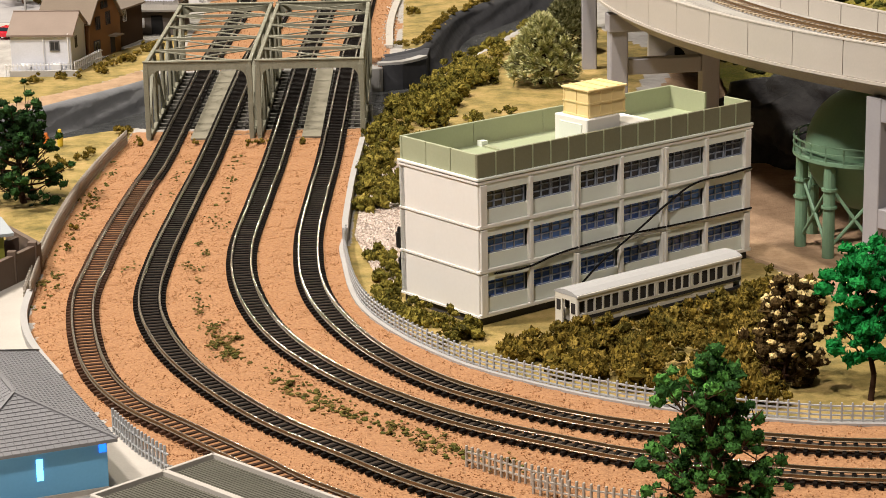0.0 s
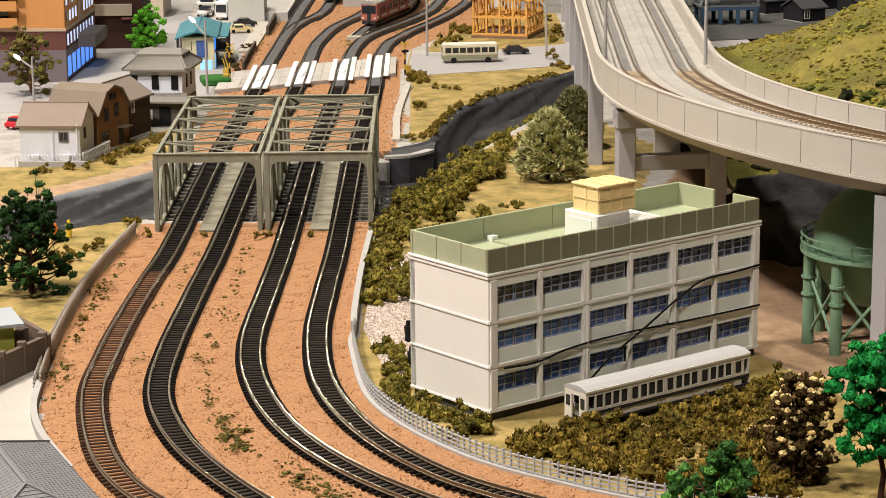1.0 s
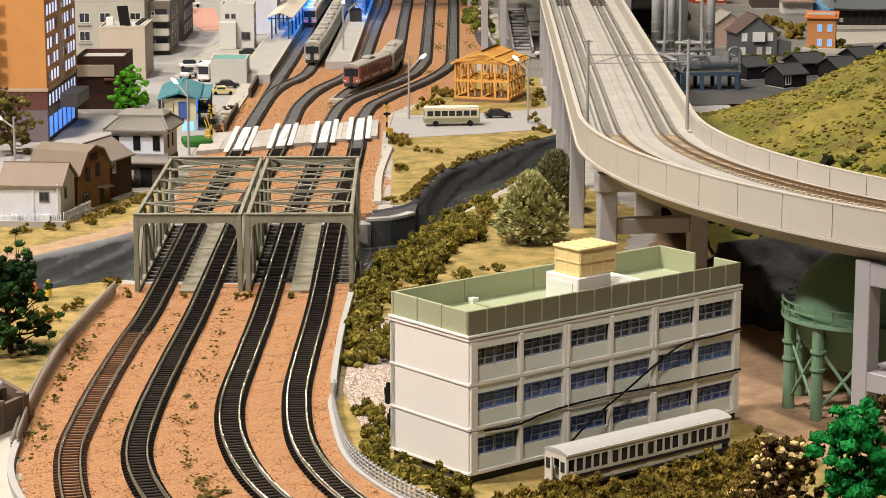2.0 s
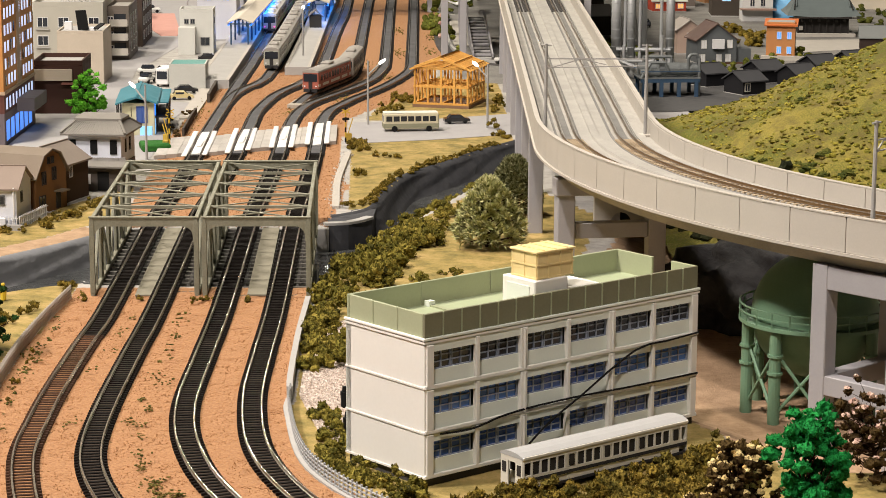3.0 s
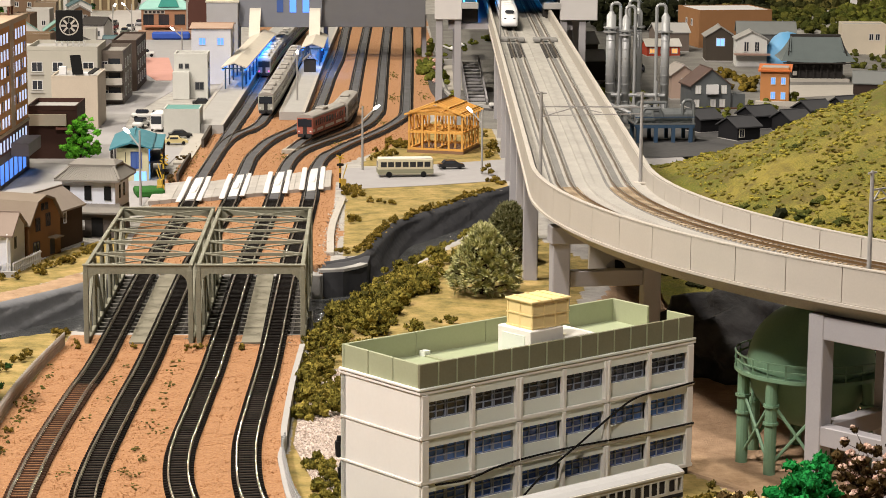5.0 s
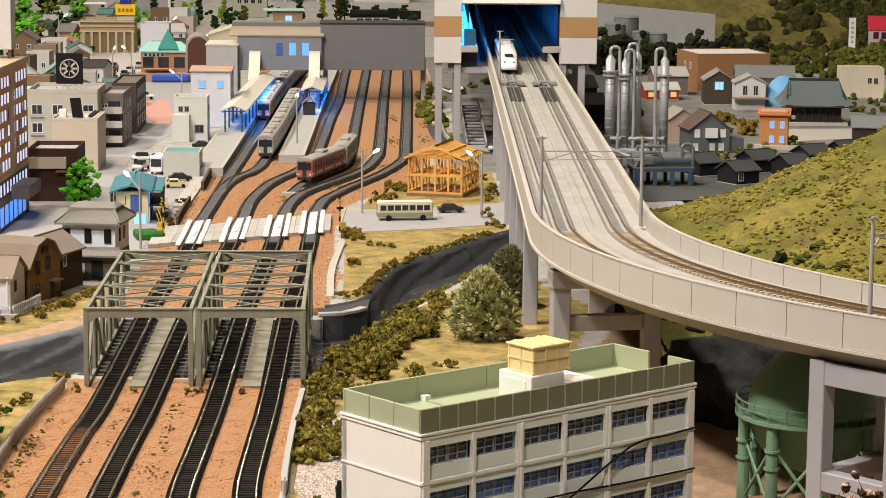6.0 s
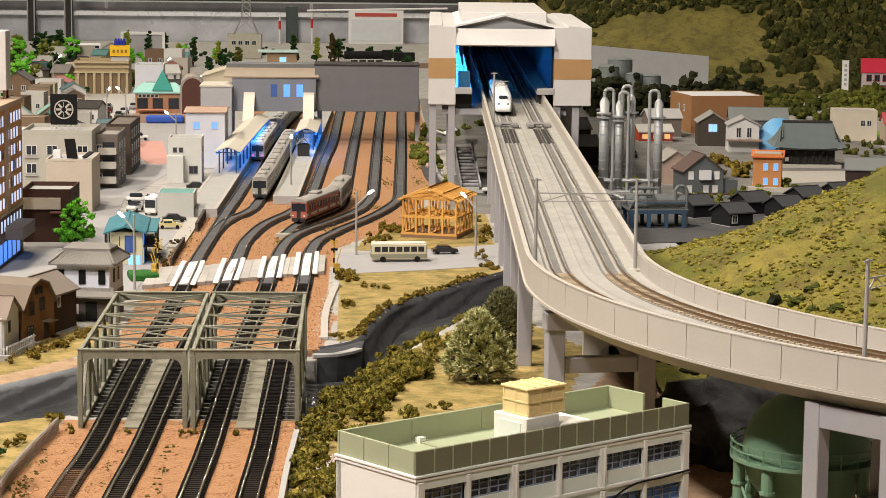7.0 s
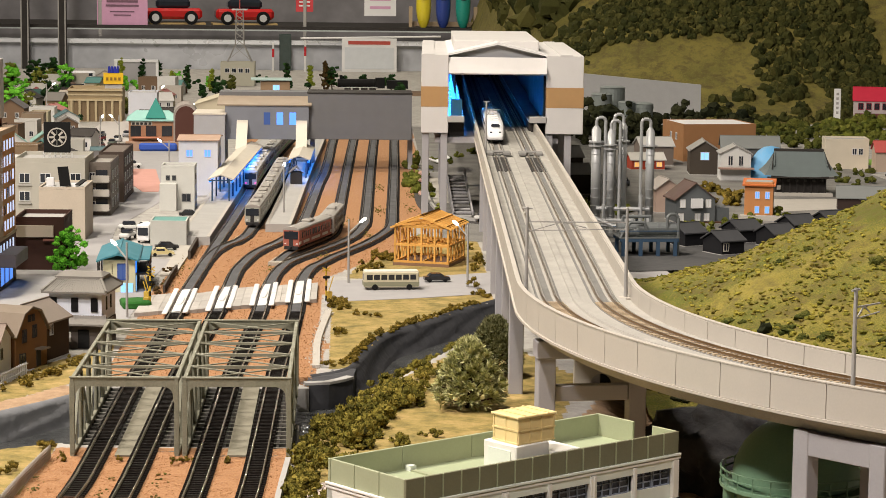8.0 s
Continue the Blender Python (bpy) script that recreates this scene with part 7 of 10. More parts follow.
def canopy(path, w, h, label):
    ob = thing("platform_canopy", 0, 0, 0.95, 0, label, "canopy", "platform canopies")
    part("roof", sweep(bm_new(), [(x, y, h) for x, y in path], [(-w / 2, -0.35), (0, 0.3), (w / 2, -0.35), (w / 2, -0.2), (0, 0.46), (-w / 2, -0.2)]), M["canopy"], ob, "cream ribbed canopy roof")
    bm = bm_new()
    me = mesh_of(box(bm_new(), 0, 0, 0, 0.2, 0.2, h - 0.2), "post", M["pipeblue"])
    for x, y, a in along(path, 6.0):
        for o in (-w * 0.32, w * 0.32):
            part("post", me, None, ob, at=(x + o, y, 0, a))
        part("cross_beam", box(bm_new(), x, y, h - 0.45, w * 0.9, 0.14, 0.14), M["pipeblue"], ob)
    for o in (-w * 0.42, w * 0.42):
        part("light_strip", sweep(bm_new(), [(x, y, h - 0.62) for x, y in offset(path, o)], [(-0.12, 0), (0.12, 0), (0.12, 0.1), (-0.12, 0.1)]), BLUE, ob, "blue glowing light strip")
    bm.free()
    return ob


canopy(spline([(-5.5, 152), (-4.75, 174), (-3.6, 206)], 6), 3.5, 3.1, "cream platform canopy on posts with blue lights")
canopy(spline([(4.2, 184), (4.4, 196), (4.6, 206)], 6), 3.3, 2.9, "cream island platform canopy with blue lights")
kiosk = thing("kiosk", 4.0, 176, 0.95, 2, "small dark kiosk with pitched roof on the platform", "kiosk")
part("wall", box(bm_new(), 0, 0, 0, 1.7, 2.2, 1.7), M["dark"], kiosk)
part("roof", roof_gable(bm_new(), 1.7, 2.2, 1.7, 0.7, 0.25, 0.12, "y"), col((0.16, 0.15, 0.15)), kiosk)


def concourse():
    ob = thing("station_bridge", 0, 206, 0, 0, "dark grey station concourse bridging the yard", "station building")
    dk = col((0.165, 0.165, 0.17))
    lg = col((0.40, 0.40, 0.41))
    part("hall_wall", box(bm_new(), 13.2, 4, 4.9, 16.2, 8, 7.1, bevel=0.05), dk, ob)
    part("hall_roof", box(bm_new(), 13.2, 4, 12.0, 16.4, 8.2, 0.2), M["dark"], ob)
    part("hall_wall", box(bm_new(), -1.2, 3.0, 4.9, 13.0, 8, 5.2, bevel=0.05), col((0.21, 0.22, 0.25)), ob)
    part("roof_slope", bar(bm_new(), (-1.6, -1.2, 10.2), (-1.6, 4.0, 11.4), 14.6, 0.2), col((0.33, 0.265, 0.20)), ob, "tan sloping roof")
    part("hall_back", box(bm_new(), -1.6, 6.0, 10.4, 14.4, 5, 1.6), dk, ob)
    part("stair_tower", box(bm_new(), -10.0, 1.5, 0, 4.8, 9, 8.8, bevel=0.05), lg, ob, "light grey stair tower")
    part("stair_roof", box(bm_new(), -10.0, 1.5, 8.8, 5.1, 9.3, 0.22), M["canopy"], ob)
    for k, x in enumerate((-1.2, 0.8, 2.8)):
        part("window", box(bm_new(), x, -1.02, 7.2, 1.0, 0.08, 1.9), BLUEWIN if k else M["blueglass"], ob)
    for x in (-5.0, 4.2):
        part("stair_hood", bar(bm_new(), (x, -6.0, 3.7), (x, -0.9, 7.8), 1.7, 0.25), M["ivory2"], ob, "cream sloping stair hood")
        part("stair_side", bar(bm_new(), (x, -5.8, 2.7), (x, -0.9, 6.8), 1.5, 1.6), M["ivory2"], ob)
    for x in (5.8, 21.2):
        part("column", box(bm_new(), x, 5, 0, 0.7, 4, 6.5), M["pier"], ob)
    return ob


M["ivory2"] = surface("ivory_hood", (0.66, 0.62, 0.54), (0.58, 0.54, 0.46), rough=0.6)
concourse()


def elevated_station():
    ob = thing("elevated_station", 30.5, 143, 0, -2, "white elevated station hall with brown bands over the viaduct", "station building")
    L = 46.0
    wht = surface("station_white", (0.62, 0.60, 0.58), (0.54, 0.52, 0.50), rough=0.5)
    for s in (-1, 1):
        x, hw = (8.05, 3.5) if s < 0 else (8.7, 4.8)
        x *= s
        part("side_hall", box(bm_new(), x, L / 2, 10.9, hw, L, 10.1, bevel=0.06), wht, ob)
        part("chamfer", bar(bm_new(), (s * 8.9, L / 2 - L / 2, 21.0), (s * 8.9, L, 21.0), 1.6, 0.2), wht, ob)
        part("band", box(bm_new(), x, L / 2, 14.3, hw + 0.06, L + 0.06, 2.6), col((0.42, 0.25, 0.11)), ob, "brown band")
        for k in range(4):
            part("column", box(bm_new(), s * 9.2, 0.8 + k * 14, 0, 0.9, 0.9, 11.0, bevel=0.05), M["pier"], ob)
            part("column", box(bm_new(), s * 6.8, 0.8 + k * 14, 0, 0.9, 0.9, 11.0, bevel=0.05), M["pier"], ob)
        plat = part("platform", box(bm_new(), s * 5.3, L / 2 + 1.0, 10.4, 2.2, L - 2, 1.9, bevel=0.04), M["dark"], ob, "dark platform")
        part("platform_top", box(bm_new(), s * 5.3, L / 2 + 0.8, 12.3, 2.3, L - 1.6, 0.18), M["conc"], plat)
        part("end_block", box(bm_new(), s * 5.3, 0.6, 12.3, 2.2, 1.4, 0.8, bevel=0.05), M["conc"], plat)
        if s < 0:
            part("light_strip", box(bm_new(), s * 6.2, L / 2, 17.4, 0.3, L - 4, 0.3), BLUE, ob, "blue light strip")
            # board added only to block the strip's light towards the right wall
            part("valance", box(bm_new(), s * 5.4, L / 2, 15.9, 0.15, L - 4, 3.0), M["dark"], ob, "added dark board keeping the strip's light off the right wall")
    # added black sheet: stands for the shade on the right-hand inner wall
    part("inner_lining", box(bm_new(), 6.15, L / 2 + 0.4, 12.5, 0.25, L - 1.2, 6.4), M["black"], ob, "black lining added to keep the right wall in shade")
    part("floor", box(bm_new(), 0, L / 2 + 0.6, 9.6, 16, L - 1, 0.7), M["pier"], ob)
    for s in (-1, 1):
        part("inner_wall", box(bm_new(), s * 6.9, 91, 9.6, 0.5, 92, 8.0), M["dark"], ob)
        plat = part("platform", box(bm_new(), s * 5.3, 91, 10.4, 2.2, 90, 1.9), M["dark"], ob, "dark platform")
        part("platform_top", box(bm_new(), s * 5.3, 91, 12.3, 2.3, 90, 0.18), M["conc"], plat)
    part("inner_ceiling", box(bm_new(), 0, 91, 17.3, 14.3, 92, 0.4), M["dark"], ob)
    part("inner_lintel", box(bm_new(), 0, 45.6, 17.2, 14, 0.4, 1.9), M["dark"], ob)
    part("floor", box(bm_new(), 0, 92, 8.7, 14, 90, 0.5), M["pier"], ob)
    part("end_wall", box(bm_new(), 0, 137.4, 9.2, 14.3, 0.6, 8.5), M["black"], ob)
    for k in range(7):
        part("bench", box(bm_new(), -5.6, 8 + k * 9, 12.48, 0.5, 1.8, 0.45, bevel=0.05), M["white"], ob)
        part("sign_post", box(bm_new(), -4.7, 12 + k * 9, 12.48, 0.14, 0.14, 2.2), M["white"], ob)
    part("poster", box(bm_new(), -5.2, 3.4, 12.5, 1.5, 0.12, 2.6), col((0.10, 0.36, 0.55)), ob, "blue poster board")
    part("canopy_fascia", bar(bm_new(), (0, -0.9, 18.6), (0, 0.9, 20.6), 12.6, 0.25), wht, ob, "sloping white fascia")
    part("roof_block", box(bm_new(), 0, L / 2 + 3, 20.6, 11.2, L - 8, 2.0, bevel=0.08), wht, ob, "white raised roof block")
    part("ceiling", box(bm_new(), 0, L / 2, 19.0, 12.6, L, 0.3), M["dark"], ob)
    part("gable", gable_walls(bm_new(), 12.0, L - 2, 0.6, 1.4, "y"), col((0.40, 0.40, 0.41)), ob, "grey gable", at=(0, L / 2 + 0.6, 20.3))
    part("roof", roof_gable(bm_new(), 12.3, L - 1.4, 20.9, 1.4, 0.3, 0.25, "y"), col((0.70, 0.69, 0.68)), ob, "white gabled roof", at=(0, L / 2 + 0.4, 0))
    return ob


elevated_station()
data = bpy.data.lights.new("station_blue_lamp", "AREA")
data.shape, data.size, data.size_y, data.energy, data.color = "RECTANGLE", 0.012, 1.1, 3.4, (0.02, 0.25, 1.0)
data.spread = math.radians(75)
ob = new("station_blue_lamp", data)
ob.matrix_world = pose(0.293, 2.02, 0.168, 0, 42, -2)
for x, y in ((-0.032, 1.78), (0.055, 1.96)):
    data = bpy.data.lights.new("platform_blue_lamp", "AREA")
    data.shape, data.size, data.size_y, data.energy, data.color = "RECTANGLE", 0.02, 0.45, 0.16, (0.02, 0.25, 1.0)
    ob = new("platform_blue_lamp", data)
    ob.matrix_world = pose(x, y, 0.034)

# ---- the right town ----
sh = [(51.4, 116, 3.0), (54.6, 108.5, 3.2), (58.6, 119.5, 3.4), (62.0, 115.5, 3.2), (66.4, 125.5, 3.4), (71.5, 130, 3.2)]
for k, (x, y, w) in enumerate(sh):
    a = house("shed", x, y, 28, w, 3.6, 1.7, (0.018, 0.018, 0.02), (0.065, 0.066, 0.07), "low black tarred shed with dark grey roof", 0.9, "x", [("f", -1.0, 0.6, 0.7, 0.8)] if k in (1, 3) else (), "shed", frame=(0.5, 0.48, 0.42))
a = house("house", 55.5, 141, 8, 5.2, 5.0, 3.1, (0.11, 0.12, 0.125), (0.13, 0.085, 0.07), "grey gabled house with white windows and dark brown roof", 2.0, "y",
          rows("f", (-1.7, 1.7), (2.1,), 0.65, 0.9) + rows("f", (-1.9, 0.3, 1.5), (0.4,), 0.65, 0.8), glass_mat=M["white"], frame=(0.65, 0.64, 0.60))
part("bay_window", box(bm_new(), 0.1, -2.8, 2.0, 1.5, 0.5, 1.2), M["white"], a)
part("wing", box(bm_new(), 3.6, -0.4, 0, 2.0, 3.6, 1.9), col((0.11, 0.12, 0.125)), a)
part("shopfront", box(bm_new(), 0.3, -2.6, 0.02, 6.4, 0.4, 0.2), col((0.10, 0.05, 0.03)), a)
house("house", 53.6, 152, 8, 3.4, 4.6, 3.3, (0.42, 0.31, 0.25), (0.40, 0.36, 0.32), "pinkish house with pale roof", 1.2, "y", [("f", 0, 2, 0.7, 0.8)])
o = block("house", 65.2, 145, -12, 3.7, 3.6, 4.9, (0.50, 0.22, 0.08), "bright orange two-storey house with blue-lit windows", rows("f", (-0.2, 1.1), (0.9, 2.8), 0.55, 0.8) + rows("l", (0, 1.0), (0.9,), 0.4, 0.7), parapet=0, category="house", glass_mat=BLUEWIN)
part("pent_roof", bar(bm_new(), (0, -2.2, 4.5), (0, 2.2, 4.95), 4.3, 0.2), col((0.60, 0.17, 0.05)), o, "orange pent roof")
part("terrace", box(bm_new(), 0.4, -2.3, 0, 5.6, 1.4, 0.6), M["pale"], o)


def temple():
    ob = thing("temple", 76.4, 176, -0.05, -4, "dark temple hall with sweeping grey tiled roof", "temple")
    tile = surface("temple_tile", (0.125, 0.15, 0.15), (0.095, 0.113, 0.113), rough=0.5)
    part("podium", box(bm_new(), 0, 0, 0, 11.5, 9, 0.6, bevel=0.05), M["pale"], ob)
    part("hall", box(bm_new(), 0, 0, 0.6, 9.0, 7, 2.9), M["dark"], ob)
    for k in range(8):
        part("pillar", box(bm_new(), -4.4 + k * 1.26, -3.9, 0.6, 0.25, 0.25, 2.6), M["dark"], ob)
    part("eaves_beam", box(bm_new(), 0, -3.9, 3.0, 10, 0.4, 0.4), M["dark"], ob)
    # concave roof
    bm = bm_new()
    rings = []
    for f in np.linspace(0, 1, 9):
        hw = 6.6 * (1 - f) + 4.4 * f
        hd = 5.4 * (1 - f) ** 1.0 + 0.15
        z = 3.3 + 4.0 * (0.55 * f + 0.45 * f * f)
        up = 0.35 * (1 - f)
        rings.append([bm.verts.new(p) for p in ((-hw, -hd, z + up), (0, -hd, z), (hw, -hd, z + up), (hw, hd, z + up), (0, hd, z), (-hw, hd, z + up))])
    for r0, r1 in zip(rings, rings[1:]):
        for k in range(6):
            bm.faces.new((r0[k], r0[(k + 1) % 6], r1[(k + 1) % 6], r1[k]))
    bm.faces.new(list(reversed(rings[0])))
    bm.faces.new(rings[-1])
    bmesh.ops.recalc_face_normals(bm, faces=bm.faces)
    part("roof", bm, tile, ob)
    part("ridge", box(bm_new(), 0, 0, 7.2, 9.0, 0.4, 0.55, bevel=0.1), M["dark"], ob)
    for s in (-1, 1):
        part("gable_ridge", bar(bm_new(), (s * 4.35, 0, 7.35), (s * 4.75, -3.2, 5.0), 0.22, 0.22), tile, ob)
        part("gable_board", bar(bm_new(), (s * 4.5, -0.1, 7.2), (s * 5.2, -3.9, 4.55), 0.12, 0.3), M["dark"], ob)
    part("eaves_fascia", box(bm_new(), 0, -5.5, 3.2, 12.4, 0.12, 0.22), M["dark"], ob)
    for k in range(6):
        part("bracket", box(bm_new(), -3.8 + k * 1.52, -4.2, 2.5, 0.5, 0.5, 0.45, bevel=0.08), col((0.07, 0.065, 0.06)), ob)
    part("tablet", box(bm_new(), -4.0, -3.98, 1.1, 0.8, 0.08, 0.7), M["pale"], ob)
    return ob


temple().scale = (0.8, 0.8, 0.85)
a = house("gatehouse", 81.5, 155, -10, 7.5, 3.6, 1.9, (0.05, 0.035, 0.03), (0.20, 0.21, 0.205), "long grey-roofed temple gatehouse", 1.3, "x", (), "gatehouse")
house("house", 67.2, 206, -4, 4.5, 6, 3.9, (0.07, 0.058, 0.047), (0.27, 0.26, 0.24), "dark gabled house with one blue window", 1.4, "y", [("f", 0, 2.5, 1.3, 1.1)], glass_mat=BLUEPALE)
a = house("house", 70.6, 197, -4, 4.6, 5, 4.2, (0.60, 0.60, 0.58), (0.34, 0.33, 0.31), "white gabled house with dark windows", 1.1, "y", rows("f", (-0.8, 0.8), (2.4,), 0.7, 1.4))
part("porch_roof", box(bm_new(), 0, -3.2, 1.9, 5.4, 1.8, 0.2), col((0.30, 0.20, 0.16)), a)
house("house", 61.5, 222, 4, 5.4, 6, 3.2, (0.16, 0.13, 0.11), (0.42, 0.41, 0.39), "old house with pale grey roof", 1.2, "x", [("f", 0, 1.2, 1.2, 1.0)])
f = block("factory", 72.4, 234, 9, 12.6, 12, 6.1, (0.30, 0.15, 0.065), "brown brick warehouse with white flat roof", rows("l", (-2, 1), (3.5,), 0.8, 1.0), roof=M["white"], parapet=0.15, category="warehouse")
house("hall", 76.6, 218, -6, 9.2, 6, 3.4, (0.12, 0.12, 0.12), (0.19, 0.20, 0.195), "long low building with dark grey roof", 1.6, "x", (), "building")
blue_cloth = surface("blue_tarp", (0.10, 0.34, 0.62), (0.24, 0.36, 0.46), rough=0.5, broad=30, amount=0.7)
bm = bm_new()
bmesh.ops.create_uvsphere(bm, u_segments=20, v_segments=10, radius=1)
bmesh.ops.scale(bm, vec=(3.7, 4, 5.2), verts=bm.verts)
for v in bm.verts:
    v.co.z = max(v.co.z, 0)
    v.co += Vector((noise.noise(v.co * 0.6), noise.noise(v.co * 0.6 + Vector((9, 0, 0))), 0)) * 0.5
t = new("tarpaulin", mesh_of(bm, "tarpaulin", blue_cloth, True))
t.location = (76.2 * CM, 197 * CM, 0)
tagged(t, "blue and grey tarpaulin over a stack", "tarpaulin")
block("house", 92.5, 219, -6, 7, 6, 4.6, (0.58, 0.52, 0.42), "cream flat-roofed house with dark windows", rows("f", (1.2, 2.2), (2.4,), 0.7, 0.9), category="house")
house("house", 99, 212, -6, 6.5, 6, 3.4, (0.42, 0.33, 0.26), (0.45, 0.09, 0.08), "tan house with red roof", 1.4, "x")
block("house", 93.5, 182, -6, 4.6, 5, 3.6, (0.46, 0.45, 0.42), "grey flat-roofed house with dark windows", rows("f", (-1.2, 0, 1.2), (1.3,), 0.8, 1.0), category="house")
block("house", 98, 178, -6, 3.6, 4, 2.6, (0.44, 0.43, 0.40), "small grey flat-roofed annex", category="house")

bm = bm_new()
prism(bm, [(96.5, 232), (140, 238), (140, 200), (98.5, 215.5)], 0.0, 0.12)
setting("lawn", bm, surface("lawn_green", (0.22, 0.40, 0.06), (0.16, 0.30, 0.05), rough=0.95), "bright green lawn by the grey house", "lawn")

# on the mountain side
z0 = 1.0
a = house("villa", 118.6, 312, -12, 8.5, 7, 4.4, (0.46, 0.40, 0.40), (0.50, 0.02, 0.05), "half-timbered villa with bright red roof on the hillside", 2.4, "x", rows("f", (-2.8, -1.2, 0.4, 2.0), (2.6,), 1.0, 1.2), "villa", z=z0, frame=(0.25, 0.02, 0.04))
part("lower_floor", box(bm_new(), 0, -0.1, -2.0, 8.0, 7.2, 3.8), col((0.16, 0.05, 0.06)), a)
zb = 0.2
b = thing("banner_sign", 110.9, 312, zb, 0, "white upright banner sign with dark bars", "sign")
part("board", box(bm_new(), 0, 0, 0, 1.35, 0.3, 7.3), M["white"], b)
for k in range(5):
    part("bar", box(bm_new(), 0.0, -0.17, 2.2 + k * 0.95, 0.5, 0.04, 0.5), col((0.35, 0.34, 0.33)), b)
bm = bm_new()
bm.faces.new([bm.verts.new(v) for v in ((41, 92, 0.06), (66, 98, 0.06), (78, 128, 0.06), (72, 136, 0.06), (55, 128, 0.06), (41, 116, 0.06))])
setting("shed_yard", bm, surface("slate_ground", (0.07, 0.07, 0.072), (0.13, 0.127, 0.122), rough=0.85, fine=120, broad=5), "dark slate ground round the black sheds", "yard")
# retaining wall and cabins
w = thing("retaining_wall", 67, 300, 0, -8, "grey plaster retaining wall below the slope", "wall", "", "structure")
face = box(bm_new(), 1.5, 4, 0, 25, 1.2, 10.6)
for v in face.verts:
    if v.co.z > 5:
        v.co.z -= 0.08 * (v.co.x + 11)
part("face", face, col((0.31, 0.31, 0.31)), w)
def storage_drum(x, y, r, h):
    ob = thing("storage_tank", x, y, 0, 0, "grey-green ribbed storage tank below the slope", "storage tank", "tanks below the slope")
    m = surface("tank_grey", (0.21, 0.235, 0.225), (0.14, 0.16, 0.155), rough=0.5, metal=0.2)
    part("drum", rod(bm_new(), (0, 0, 0), (0, 0, h), r, n=24), m, ob, smooth=False)
    part("lid", rod(bm_new(), (0, 0, h), (0, 0, h + 0.25), r + 0.15, r - 0.5, n=24), m, ob)
    for k in range(4):
        part("hoop", rod(bm_new(), (0, 0, h * (k + 0.5) / 4), (0, 0, h * (k + 0.5) / 4 + 0.2), r + 0.08, n=24), m, ob)


for x, y, r_, h_ in ((59.6, 284, 2.0, 7.6), (62.4, 290, 2.4, 8.6), (64.4, 283, 1.7, 6.2), (67.6, 282, 1.7, 6.0)):
    storage_drum(x, y, r_, h_)
house("house", 43.5, 196, 10, 6, 6, 3.6, (0.08, 0.065, 0.05), (0.26, 0.25, 0.23), "dark wooden house with grey roof", 1.4, "x")
house("house", 43, 175, 6, 5.5, 5, 3.0, (0.06, 0.05, 0.045), (0.24, 0.24, 0.23), "dark house with grey shed roof", 1.2, "x")
house("house", 59.0, 213, 6, 5.4, 4, 1.7, (0.42, 0.06, 0.03), (0.52, 0.50, 0.46), "red-walled shop with white roof and lit windows", 0.9, "x", rows("f", (-1.8, 0, 1.8), (0.6,), 0.9, 0.7), glass_mat=lit("warm_window", (1.0, 0.5, 0.15), 0.6))
spots = []
rng = random.Random(31)
for x, y in scatter([(52, 262), (60, 258), (84, 262), (88, 282), (70, 288), (54, 284)], 46, rng):
    spots.append((x, y, rng.uniform(1.8, 3.0), rng.uniform(6.0, 9.0)))
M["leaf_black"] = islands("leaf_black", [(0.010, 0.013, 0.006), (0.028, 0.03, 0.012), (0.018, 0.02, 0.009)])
shrubs("dark_trees", spots, M["leaf_black"], "row of very dark trees behind the warehouse", seed=41, dense=70, level=1)
spots = [(x, y, rng.uniform(0.5, 1.1), rng.uniform(0.5, 1.1)) for x, y in scatter([(44, 118), (44, 134), (72, 152), (72, 128)], 40, rng)]
shrubs("town_bushes", spots, M["bush_green"], "olive bushes between the sheds and houses", seed=42, dense=70, level=1)


spots = [(x, y, rng.uniform(0.8, 1.4), rng.uniform(0.7, 1.5)) for x, y in scatter([(57.5, 150), (61, 146), (69, 176), (64, 182), (57, 170)], 26, rng)]
shrubs("town_bushes", spots, M["bush"], "olive bushes in the garden behind the orange house", seed=43, dense=70, level=1)
bm = bm_new()
prism(bm, [(69, 152), (82, 158), (83, 169), (70, 168)], -0.1, 0.02)
setting("temple_yard", bm, M["pale"], "pale sandy temple yard", "yard")


def hill_cover(name, height, box_, count, sizes, material, label, seed, keep=None, per=1, level=1, squash=0.7):
    """Foam clumps strewn over a slope, single or in small groups."""
    r = np.random.default_rng(seed)
    cs, ss = [], []
    for _ in range(count):
        x, y = r.uniform(box_[0], box_[1]), r.uniform(box_[2], box_[3])
        if height(x, y) < 0.1 or (keep and not keep(x, y)):
            continue
        rad = r.uniform(*sizes)
        for _ in range(per):
            q = rad * r.uniform(0.6, 1.1)
            xx, yy = x + r.normal() * rad * 0.6 * (per > 1), y + r.normal() * rad * 0.6 * (per > 1)
            cs.append((xx, yy, height(xx, yy) + q * 0.25))
            ss.append(q)
    return foam(name, cs, ss, material, label, "bushes", level=level, squash=squash, seed=seed)


